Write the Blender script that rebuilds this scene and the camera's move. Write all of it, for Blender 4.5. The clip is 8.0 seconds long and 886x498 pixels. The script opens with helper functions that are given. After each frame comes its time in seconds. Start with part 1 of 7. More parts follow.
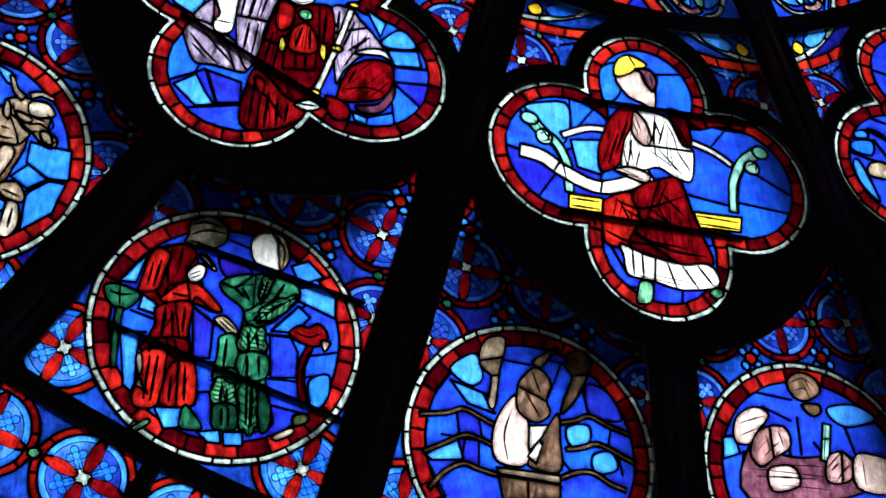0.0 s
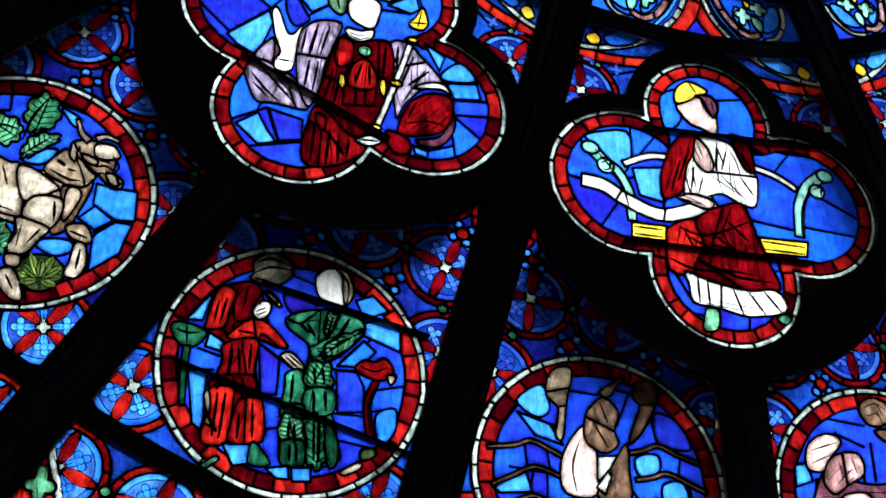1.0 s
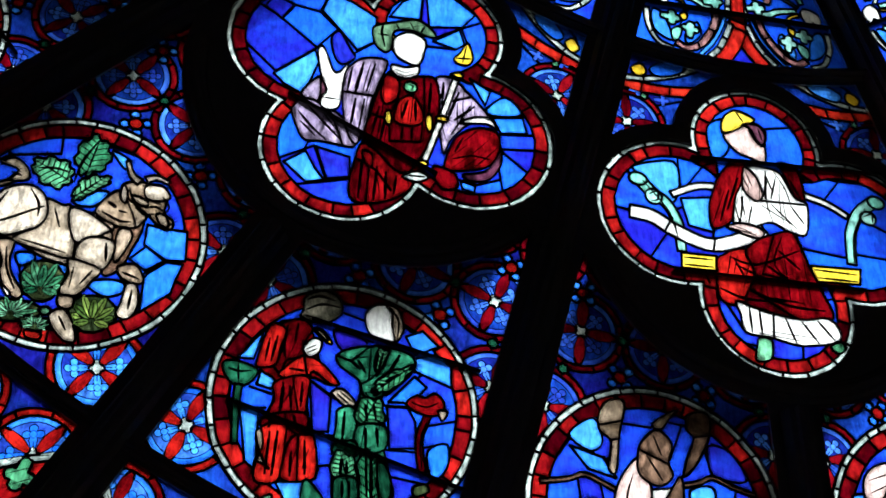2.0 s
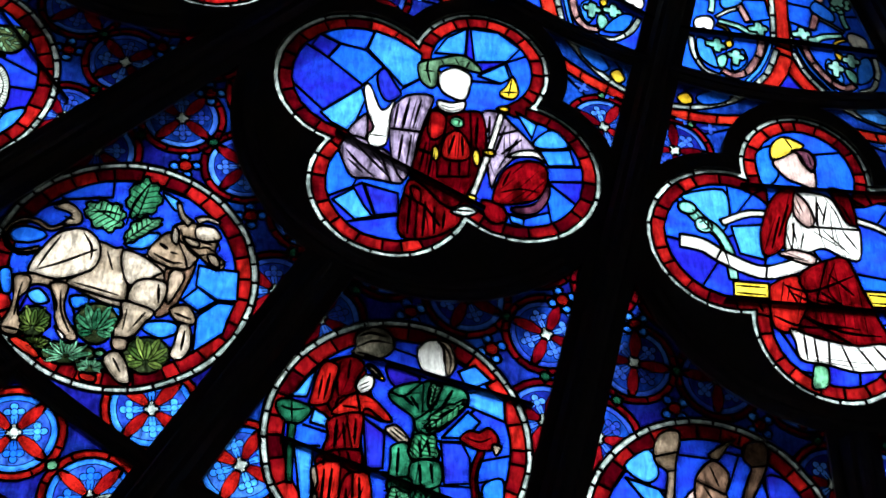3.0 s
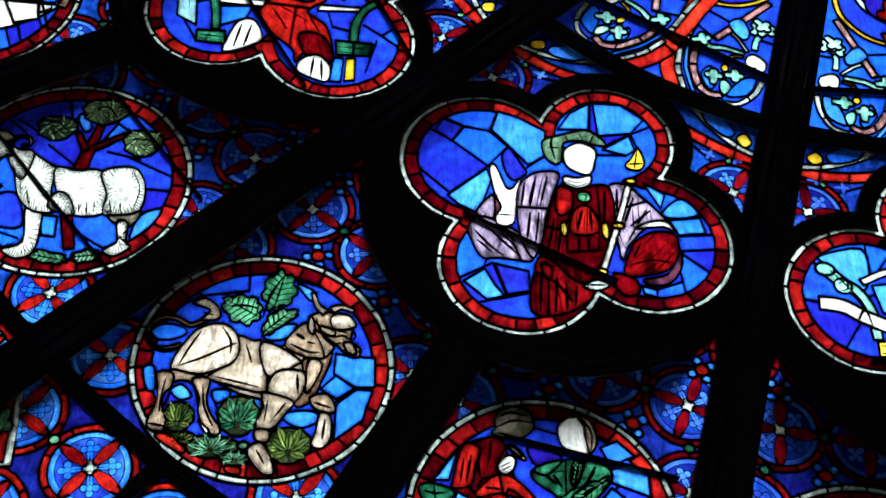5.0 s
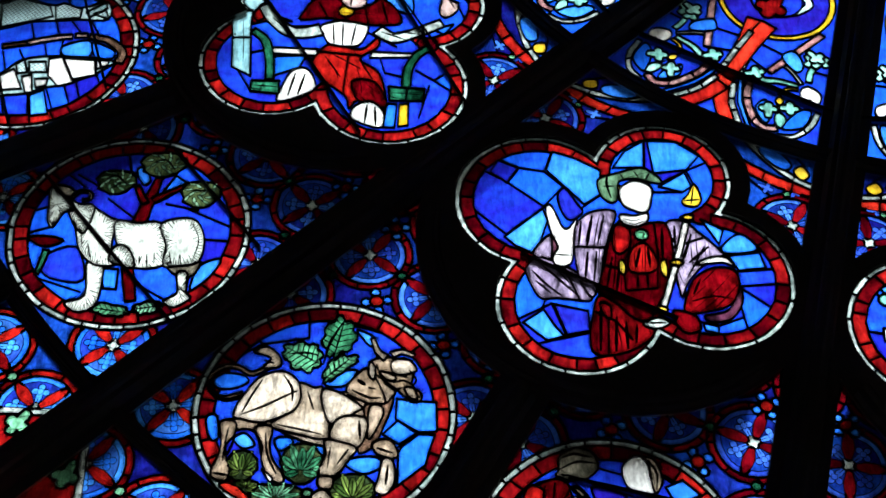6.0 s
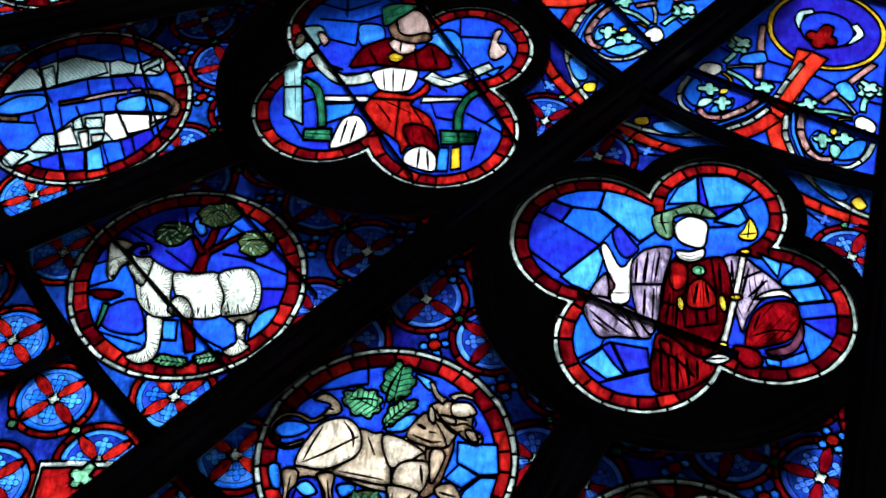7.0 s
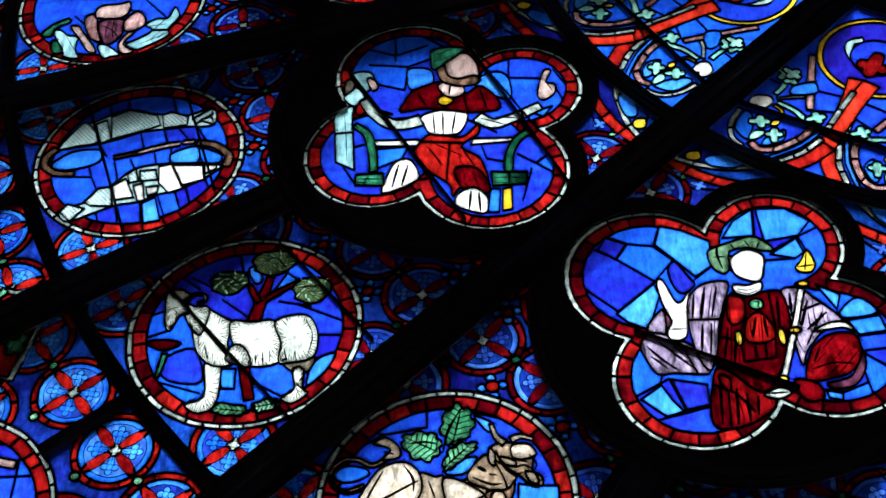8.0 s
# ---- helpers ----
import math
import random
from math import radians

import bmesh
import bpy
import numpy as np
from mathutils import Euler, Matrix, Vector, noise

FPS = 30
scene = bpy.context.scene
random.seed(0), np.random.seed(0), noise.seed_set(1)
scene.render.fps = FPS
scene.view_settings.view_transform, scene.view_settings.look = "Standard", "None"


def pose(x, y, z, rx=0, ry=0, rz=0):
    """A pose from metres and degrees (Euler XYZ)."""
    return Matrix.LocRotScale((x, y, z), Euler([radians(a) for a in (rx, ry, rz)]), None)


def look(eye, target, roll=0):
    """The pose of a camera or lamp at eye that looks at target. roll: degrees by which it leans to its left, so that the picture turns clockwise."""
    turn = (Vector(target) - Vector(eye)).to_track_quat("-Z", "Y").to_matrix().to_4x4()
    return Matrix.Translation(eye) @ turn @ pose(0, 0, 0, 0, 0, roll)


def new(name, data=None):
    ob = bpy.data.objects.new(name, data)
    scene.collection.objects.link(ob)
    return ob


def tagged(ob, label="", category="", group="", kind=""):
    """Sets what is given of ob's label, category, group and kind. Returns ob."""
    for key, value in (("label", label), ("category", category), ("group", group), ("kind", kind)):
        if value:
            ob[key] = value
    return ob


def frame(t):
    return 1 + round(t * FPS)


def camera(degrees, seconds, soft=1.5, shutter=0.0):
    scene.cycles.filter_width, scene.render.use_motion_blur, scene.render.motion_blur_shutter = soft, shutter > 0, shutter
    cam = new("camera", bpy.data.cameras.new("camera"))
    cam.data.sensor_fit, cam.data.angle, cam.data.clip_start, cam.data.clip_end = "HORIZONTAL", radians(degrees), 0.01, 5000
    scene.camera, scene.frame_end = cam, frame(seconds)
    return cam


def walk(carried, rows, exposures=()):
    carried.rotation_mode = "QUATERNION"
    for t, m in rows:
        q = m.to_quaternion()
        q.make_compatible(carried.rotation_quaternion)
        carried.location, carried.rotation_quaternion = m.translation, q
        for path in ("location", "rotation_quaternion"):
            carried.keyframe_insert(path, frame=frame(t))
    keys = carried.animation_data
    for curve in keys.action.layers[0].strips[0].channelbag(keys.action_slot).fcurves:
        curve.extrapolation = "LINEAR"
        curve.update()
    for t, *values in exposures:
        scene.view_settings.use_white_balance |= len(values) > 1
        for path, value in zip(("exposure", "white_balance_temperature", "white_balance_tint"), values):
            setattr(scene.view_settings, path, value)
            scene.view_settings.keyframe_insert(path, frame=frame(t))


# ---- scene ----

S = 3.7                       # metres from the rose's centre to the ring of round medallions
CZ = 6.76                     # height of the rose's centre over the gallery floor
EYE = (-1.976, -3.734, CZ - 5.16)

cam = camera(34.6, 8.0, soft=1.55)
TURNS = [                     # seconds, yaw, pitch, roll
    (0.0, -18.062, 28.376, -0.315), (0.5, -16.610, 28.990, -0.239), (1.0, -15.154, 29.687, -0.200),
    (1.5, -13.991, 30.370, -0.108), (3.0, -10.532, 32.482, -0.213), (3.5, -9.152, 33.116, -0.179),
    (4.0, -7.383, 33.944, -0.189), (4.5, -5.719, 34.801, 0.015), (6.0, -1.232, 37.380, 0.296),
    (6.5, 0.075, 38.206, 0.262), (7.0, 1.634, 39.079, 0.329), (7.5, 3.005, 39.880, 0.403), (8.0, 4.489, 40.746, 0.456),
]
walk(cam, [(t, pose(*EYE, 90 + pitch, 0, yaw) @ pose(0, 0, 0, 0, 0, roll)) for t, yaw, pitch, roll in TURNS])

# ---- light: a bright overcast sky outside, nothing lit inside ----
world = bpy.data.worlds.new("sky")
scene.world = world
world.use_nodes = True
wn = world.node_tree.nodes
sky = wn.new("ShaderNodeTexSky")
sky.sky_type, sky.sun_disc = "NISHITA", False
sky.sun_elevation, sky.sun_rotation = radians(40), radians(180)
world.node_tree.links.new(sky.outputs[0], wn["Background"].inputs[0])
wn["Background"].inputs[1].default_value = 0.08
sun = new("sun", bpy.data.lights.new("sun", "SUN"))
sun.data.energy, sun.data.angle, sun.data.color = 0.8, radians(12), (1, 0.96, 0.9)
sun.matrix_world = look((0, 20, 30), (0, 0, 5))


# ---- materials ----
def material(name):
    m = bpy.data.materials.new(name)
    m.use_nodes = True
    t = m.node_tree
    t.nodes.clear()
    out = t.nodes.new("ShaderNodeOutputMaterial")

    def node(kind, **kw):
        n = t.nodes.new("ShaderNode" + kind)
        for k, v in kw.items():
            n.inputs[k.replace("_", " ")].default_value = v
        return n
    return m, node, t.links.new, out


def noise_node(node, link, scale, detail=3, rough=0.55, stretch=None):
    co = node("TexCoord")
    n = node("TexNoise", Scale=scale, Detail=detail, Roughness=rough)
    if stretch:
        mp = node("Mapping", Scale=stretch)
        link(co.outputs["Object"], mp.inputs[0])
        link(mp.outputs[0], n.inputs["Vector"])
    else:
        link(co.outputs["Object"], n.inputs["Vector"])
    return n


def ramp(node, link, value, low, high, a, b):
    r = node("MapRange")
    r.inputs[1].default_value, r.inputs[2].default_value = low, high
    r.inputs[3].default_value, r.inputs[4].default_value = a, b
    link(value, r.inputs[0])
    return r.outputs[0]


def glass(name, dark, light, dirt=0.35, spread=1.0, streak=0.34, wash=0.0, brush=0.26):
    """Hand-blown pot-metal glass: each piece has its own depth of colour, streaks and a film of dirt."""
    dark, light, dirt = [c ** 0.5 for c in dark], [c ** 0.5 for c in light], 1 - (1 - dirt) ** 0.5   # two faces to pass
    m, node, link, out = material(name)
    info = node("ObjectInfo")
    wob = noise_node(node, link, 9, 4, 0.6, (1, 1, 1.6))
    fine = noise_node(node, link, 110, 4, 0.75, (1, 1, 0.5))
    own = ramp(node, link, info.outputs["Random"], 0, 1, 0.5 - 0.5 * spread, 0.5 + 0.5 * spread)
    add = node("Math")
    add.operation = "ADD"
    link(own, add.inputs[0])
    link(ramp(node, link, wob.outputs[0], 0.3, 0.7, -streak, streak), add.inputs[1])
    mix = node("Mix")
    mix.data_type, mix.clamp_factor = "RGBA", True
    link(add.outputs[0], mix.inputs[0])
    mix.inputs[6].default_value, mix.inputs[7].default_value = (*dark, 1), (*light, 1)
    soil = noise_node(node, link, 28, 5, 0.7)
    mul = node("Mix")
    mul.data_type, mul.blend_type = "RGBA", "MULTIPLY"
    mul.inputs[0].default_value = 1
    link(mix.outputs[2], mul.inputs[6])
    prod = node("Math")
    prod.operation = "MULTIPLY"
    link(ramp(node, link, soil.outputs[0], 0.35, 0.62, 1 - dirt, 1), prod.inputs[0])
    link(ramp(node, link, fine.outputs[0], 0.36, 0.60, 1 - 0.9 * dirt, 1), prod.inputs[1])
    reed = noise_node(node, link, 1, 3, 0.6, (70, 70, 16))       # drawn-out seeds and brush marks in the sheet
    reed.inputs["Distortion"].default_value = 0.7
    seeds = node("Math")
    seeds.operation = "MULTIPLY"
    link(prod.outputs[0], seeds.inputs[0])
    link(ramp(node, link, reed.outputs[0], 0.34, 0.60, 1 - brush, 1), seeds.inputs[1])
    prod = seeds
    if wash:   # brushed brown-black paint in folds
        fold = noise_node(node, link, 1, 5, 0.62, (20, 20, 8))
        dab = node("Math")
        dab.operation = "MULTIPLY"
        fold.inputs["Distortion"].default_value = 0.8
        link(prod.outputs[0], dab.inputs[0])
        link(ramp(node, link, fold.outputs[0], 0.36, 0.52, 1 - wash, 1), dab.inputs[1])
        prod = dab
    link(prod.outputs[0], mul.inputs[7])
    bump = node("Bump", Strength=0.35, Distance=0.004)
    link(wob.outputs[0], bump.inputs["Height"])
    clear = node("BsdfTransparent")
    haze = node("BsdfRefraction", Roughness=0.42, IOR=1.3)
    gloss = node("BsdfGlossy", Roughness=0.18)
    link(bump.outputs[0], gloss.inputs["Normal"])
    for b in (clear, haze):
        link(mul.outputs[2], b.inputs["Color"])
    body = node("MixShader", Fac=0.62)
    link(clear.outputs[0], body.inputs[1])
    link(haze.outputs[0], body.inputs[2])
    last = node("MixShader", Fac=0.04)
    link(body.outputs[0], last.inputs[1])
    link(gloss.outputs[0], last.inputs[2])
    link(last.outputs[0], out.inputs[0])
    return m


def solid(name, a, b, scale, rough, metal=0.0, bump=0.3, grain=0.004):
    m, node, link, out = material(name)
    big, small = noise_node(node, link, scale, 4, 0.6), noise_node(node, link, scale * 14, 4, 0.7)
    mix = node("Mix")
    mix.data_type = "RGBA"
    mid = node("Math")
    mid.operation = "MULTIPLY_ADD"
    mid.inputs[1].default_value = 0.6
    link(big.outputs[0], mid.inputs[0])
    link(ramp(node, link, small.outputs[0], 0.2, 0.8, -0.1, 0.5), mid.inputs[2])
    link(mid.outputs[0], mix.inputs[0])
    mix.inputs[6].default_value, mix.inputs[7].default_value = (*a, 1), (*b, 1)
    bs = node("BsdfPrincipled", Roughness=rough, Metallic=metal)
    bm_ = node("Bump", Strength=bump, Distance=grain)
    link(small.outputs[0], bm_.inputs["Height"])
    link(bm_.outputs[0], bs.inputs["Normal"])
    link(mix.outputs[2], bs.inputs["Base Color"])
    link(bs.outputs[0], out.inputs[0])
    return m


GLASS = {
    "blue": glass("blue_glass", (0.009, 0.010, 0.34), (0.009, 0.105, 0.84)),
    "deep": glass("deep_blue_glass", (0.012, 0.006, 0.24), (0.008, 0.04, 0.52)),
    "pale": glass("pale_blue_glass", (0.008, 0.105, 0.68), (0.050, 0.30, 1.0)),
    "diaper": glass("painted_blue_glass", (0.007, 0.008, 0.20), (0.008, 0.07, 0.48), 0.6, wash=0.35),
    "trefoil": glass("light_blue_glass", (0.014, 0.04, 0.36), (0.05, 0.19, 0.72), 0.4),
    "red": glass("ruby_glass", (0.12, 0.001, 0.003), (0.58, 0.016, 0.010), 0.45, 0.8, wash=0.35),
    "border": glass("border_ruby_glass", (0.035, 0.0, 0.002), (0.46, 0.013, 0.010), 0.5, wash=0.45),
    "dark_red": glass("dark_ruby_glass", (0.06, 0.0, 0.002), (0.23, 0.003, 0.005), 0.5, wash=0.60),
    "rim": glass("greenish_white_glass", (0.28, 0.38, 0.36), (0.80, 0.98, 0.94), 0.6, wash=0.35),
    "white": glass("white_glass", (0.46, 0.50, 0.48), (0.92, 0.97, 0.94), 0.35, 0.6, wash=0.12),
    "aqua": glass("aqua_glass", (0.18, 0.42, 0.48), (0.40, 0.74, 0.80), 0.4, wash=0.30),
    "cream": glass("cream_glass", (0.34, 0.28, 0.20), (0.82, 0.75, 0.62), 0.6, 0.9, 0.5, wash=0.25),
    "tan": glass("tan_glass", (0.20, 0.145, 0.09), (0.56, 0.45, 0.33), 0.6, 0.9, 0.5, wash=0.35),
    "drab": glass("drab_glass", (0.10, 0.10, 0.07), (0.42, 0.39, 0.30), 0.7, 0.9, 0.5, wash=0.50),
    "brown": glass("brown_glass", (0.08, 0.045, 0.028), (0.34, 0.21, 0.14), 0.6, wash=0.60),
    "flesh": glass("flesh_glass", (0.42, 0.29, 0.27), (0.76, 0.59, 0.55), 0.45, 0.7, wash=0.15),
    "pink": glass("pink_glass", (0.40, 0.18, 0.19), (0.75, 0.48, 0.47), 0.55, wash=0.50),
    "lilac": glass("lilac_glass", (0.17, 0.13, 0.25), (0.50, 0.42, 0.63), 0.55, wash=0.70),
    "plum": glass("plum_glass", (0.08, 0.02, 0.05), (0.22, 0.08, 0.13), 0.6, wash=0.60),
    "green": glass("green_glass", (0.008, 0.09, 0.045), (0.04, 0.33, 0.18), 0.6, wash=0.60),
    "leaf": glass("leaf_green_glass", (0.06, 0.32, 0.15), (0.24, 0.68, 0.40), 0.55, wash=0.60),
    "sage": glass("sage_glass", (0.08, 0.18, 0.10), (0.20, 0.38, 0.24), 0.6, wash=0.60),
    "mint": glass("mint_glass", (0.16, 0.55, 0.45), (0.42, 0.90, 0.80), 0.45, wash=0.40),
    "olive": glass("olive_glass", (0.02, 0.04, 0.015), (0.12, 0.18, 0.07), 0.7, 1.0, 0.6, wash=0.70),
    "ice": glass("pale_aqua_white_glass", (0.26, 0.44, 0.46), (0.52, 0.76, 0.78), 0.35, 0.9, 0.3),
    "fern": glass("fern_green_glass", (0.02, 0.18, 0.08), (0.12, 0.48, 0.25), 0.6, wash=0.60),
    "frond": glass("bright_leaf_glass", (0.09, 0.36, 0.18), (0.26, 0.68, 0.42), 0.5, wash=0.50),
    "moss": glass("moss_green_glass", (0.03, 0.07, 0.015), (0.18, 0.28, 0.06), 0.6, wash=0.60),
    "scarlet": glass("scarlet_glass", (0.32, 0.008, 0.007), (0.70, 0.035, 0.016), 0.4, wash=0.30),
    # darker copy of the ruby: shade by the tracery put into the colour
    "shaded_red": glass("shaded_ruby_glass", (0.05, 0.0, 0.003), (0.24, 0.004, 0.008), 0.5, wash=0.35),
    "wool": glass("fleece_white_glass", (0.40, 0.47, 0.42), (0.70, 0.79, 0.72), 0.5, 0.6),
    # lighter copy of the diaper blue: stronger light outwards put into the colour
    "lit_diaper": glass("lit_painted_blue_glass", (0.012, 0.035, 0.42), (0.05, 0.22, 0.80), 0.5, wash=0.35),
    "yellow": glass("yellow_glass", (0.60, 0.38, 0.015), (0.92, 0.72, 0.07), 0.45),
}
LEAD = solid("old_lead", (0.012, 0.012, 0.013), (0.045, 0.045, 0.05), 30, 0.6, 0.6)
IRON = solid("wrought_iron", (0.012, 0.01, 0.009), (0.05, 0.04, 0.035), 18, 0.65, 0.5)
STONE = solid("weathered_limestone", (0.15, 0.135, 0.11), (0.28, 0.255, 0.215), 2.5, 0.9, 0, 0.5, 0.01)
FLOOR = solid("worn_floor_stone", (0.15, 0.14, 0.12), (0.28, 0.26, 0.23), 3, 0.8, 0, 0.4, 0.006)
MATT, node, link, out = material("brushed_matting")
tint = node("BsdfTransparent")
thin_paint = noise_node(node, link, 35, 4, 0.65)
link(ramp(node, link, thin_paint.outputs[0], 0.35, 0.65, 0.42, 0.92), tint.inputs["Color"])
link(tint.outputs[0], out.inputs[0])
WASH, node, link, out = material("thin_brown_wash")
tint = node("BsdfTransparent")
thin_paint = noise_node(node, link, 22, 4, 0.65)
link(ramp(node, link, thin_paint.outputs[0], 0.32, 0.66, 0.70, 0.97), tint.inputs["Color"])
link(tint.outputs[0], out.inputs[0])
PAINT = solid("fired_black_paint", (0.01, 0.009, 0.008), (0.03, 0.027, 0.022), 60, 0.8)


# ---- drawing in the plane of the window ----
def polar(r, deg):
    return np.array((r * math.cos(radians(deg)), r * math.sin(radians(deg))))


def disc(x, z, r, n=40, a0=0.0, a1=360.0):
    full = abs(a1 - a0) >= 360
    return [(x + r * math.cos(radians(a)), z + r * math.sin(radians(a))) for a in np.linspace(a0, a1, n, endpoint=not full)]


def oval(x, z, a, b, turn=0.0, n=24):
    c, s = math.cos(radians(turn)), math.sin(radians(turn))
    return [(x + a * math.cos(t) * c - b * math.sin(t) * s, z + a * math.cos(t) * s + b * math.sin(t) * c) for t in np.linspace(0, 2 * math.pi, n, endpoint=False)]


def petal(x, z, r0, r1, w, turn, n=7):
    """A pointed leaf from r0 to r1 along the direction turn."""
    c, s = math.cos(radians(turn)), math.sin(radians(turn))
    up = [(r0 + (r1 - r0) * i / n, w * math.sin(math.pi * (0.12 + 0.76 * i / n))) for i in range(n + 1)]
    return [(x + u * c - v * s, z + u * s + v * c) for u, v in up + [(u, -v) for u, v in reversed(up)]]


def smooth(pts, closed=True, n=5):
    """A rounded line through a few points."""
    p = [np.array(q, float) for q in pts]
    k, out = len(p), []
    for i in range(k if closed else k - 1):
        a, b, c, d = (p[(i + j) % k] if closed else p[min(max(i + j, 0), k - 1)] for j in (-1, 0, 1, 2))
        for t in np.arange(n) / n:
            out.append(tuple(0.5 * (2 * b + (c - a) * t + (2 * a - 5 * b + 4 * c - d) * t * t + (3 * b - a - 3 * c + d) * t ** 3)))
    if not closed:
        out.append(tuple(p[-1]))
    return out


def band(pts, w0, w1=None, n=5):
    """A ribbon of width w0 to w1 along a rounded line."""
    w1 = w0 if w1 is None else w1
    line = np.array(smooth(pts, False, n))
    d = np.gradient(line, axis=0)
    d /= np.linalg.norm(d, axis=1)[:, None] + 1e-9
    nrm = np.stack([-d[:, 1], d[:, 0]], 1) * np.linspace(w0, w1, len(line))[:, None] / 2
    return [tuple(q) for q in line + nrm] + [tuple(q) for q in (line - nrm)[::-1]]


def inside(poly, pts):
    poly, pts = np.asarray(poly), np.asarray(pts)
    x, y = pts[:, 0][:, None], pts[:, 1][:, None]
    x0, y0 = poly[:, 0], poly[:, 1]
    x1, y1 = np.roll(x0, -1), np.roll(y0, -1)
    hit = ((y0 > y) != (y1 > y)) & (x < (x1 - x0) * (y - y0) / (y1 - y0 + 1e-15) + x0)
    return hit.sum(1) % 2 == 1


def turned(poly, deg):
    c, s = math.cos(radians(deg)), math.sin(radians(deg))
    return [(x * c - z * s, x * s + z * c) for x, z in poly]


def arrangement(curves):
    """Cuts the plane by all curves: [(points, closed)]. Points, triangles, and for each edge its triangles and its curves."""
    from mathutils import geometry
    verts, edges, owner = [], [], []
    for i, (pts, closed) in enumerate(curves):
        k = len(verts)
        verts += [Vector(p) for p in pts]
        m = len(pts)
        for j in range(m if closed else m - 1):
            edges.append((k + j, k + (j + 1) % m))
            owner.append(i)
    v, e, f, _, eo, _ = geometry.delaunay_2d_cdt(verts, edges, [], 0, 2e-4, True)
    tris = [tuple(t) for t in f]
    own = {tuple(sorted(q)): {owner[k] for k in o} for q, o in zip(e, eo)}
    sides = {}
    for i, t in enumerate(tris):
        for a, b in zip(t, t[1:] + t[:1]):
            sides.setdefault((min(a, b), max(a, b)), []).append(i)
    return np.array([tuple(p) for p in v]), tris, own, sides


def slab(name, pts, tris, y0, y1, mat):
    """A plate with thickness from triangles in the window's plane."""
    ids = sorted({i for t in tris for i in t})
    new_id = {k: i for i, k in enumerate(ids)}
    n = len(ids)
    verts = [(pts[k][0], y0, pts[k][1]) for k in ids] + [(pts[k][0], y1, pts[k][1]) for k in ids]
    faces, rim = [], {}
    for t in tris:
        a = [new_id[k] for k in t]
        p = [pts[k] for k in t]
        if (p[1][0] - p[0][0]) * (p[2][1] - p[0][1]) - (p[1][1] - p[0][1]) * (p[2][0] - p[0][0]) < 0:
            a.reverse()
        faces += [tuple(a), tuple(i + n for i in reversed(a))]
        for i, j in zip(a, a[1:] + a[:1]):
            if (j, i) in rim:
                del rim[(j, i)]
            else:
                rim[(i, j)] = 1
    faces += [(j, i, i + n, j + n) for i, j in rim]
    me = bpy.data.meshes.new(name)
    me.from_pydata(verts, [], faces)
    me.materials.append(mat)
    return me


def bars_mesh(name, segments, width, y0, y1, mat):
    """Flat strips with a raised, rounded back along short segments, joined into one mesh."""
    verts, faces = [], []
    for a, b in segments:
        a, b = np.array(a), np.array(b)
        d = b - a
        ln = np.linalg.norm(d)
        if ln < 1e-6:
            continue
        d /= ln
        a, b = a - d * width * 0.3, b + d * width * 0.3
        k = len(verts)
        ym = (y0 + y1) / 2
        for q in (a, b):
            nrm = np.array((-d[1], d[0])) * width / 2 * (1 + 0.45 * noise.noise(Vector((q[0] * 22, q[1] * 22, 5.1))))
            for o, y in ((-1, ym), (-0.45, y0), (0.45, y0), (1, ym), (0.45, y1), (-0.45, y1)):
                verts.append((q[0] + nrm[0] * o, y, q[1] + nrm[1] * o))
        for i in range(6):
            j = (i + 1) % 6
            faces.append((k + i, k + j, k + 6 + j, k + 6 + i))
    me = bpy.data.meshes.new(name)
    me.from_pydata(verts, [], faces)
    me.materials.append(mat)
    return me


def trim(segments, loose, most=0.034):
    """Leads without the short ends that run past a crossing."""
    segments = [(tuple(a), tuple(b)) for a, b in segments]
    spent = {}
    for _ in range(12):
        count = {}
        for a, b in segments:
            count[a], count[b] = count.get(a, 0) + 1, count.get(b, 0) + 1
        keep = []
        for a, b in segments:
            tip, base = (a, b) if count[a] == 1 else (b, a)
            used = spent.get(tip, 0) + math.dist(a, b)
            if (a, b) in loose and count[tip] == 1 and used < most:
                spent[base] = used
            else:
                keep.append((a, b))
        if len(keep) == len(segments):
            break
        segments = keep
    return segments


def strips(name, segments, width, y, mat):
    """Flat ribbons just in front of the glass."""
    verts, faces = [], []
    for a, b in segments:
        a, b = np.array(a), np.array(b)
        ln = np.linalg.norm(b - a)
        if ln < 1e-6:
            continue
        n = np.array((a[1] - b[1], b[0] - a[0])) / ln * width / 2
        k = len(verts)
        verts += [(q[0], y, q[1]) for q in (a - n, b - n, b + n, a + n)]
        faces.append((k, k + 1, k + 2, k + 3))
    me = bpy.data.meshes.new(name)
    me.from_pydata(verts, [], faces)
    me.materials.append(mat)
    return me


MODELLED = ("cream", "tan", "brown", "drab", "flesh", "pink", "lilac", "red", "scarlet", "dark_red", "green", "fern", "frond", "leaf")


def link_part(name, me, parent, label=""):
    ob = new(name, me)
    ob.parent = parent
    if label:
        ob["label"] = label
    return ob


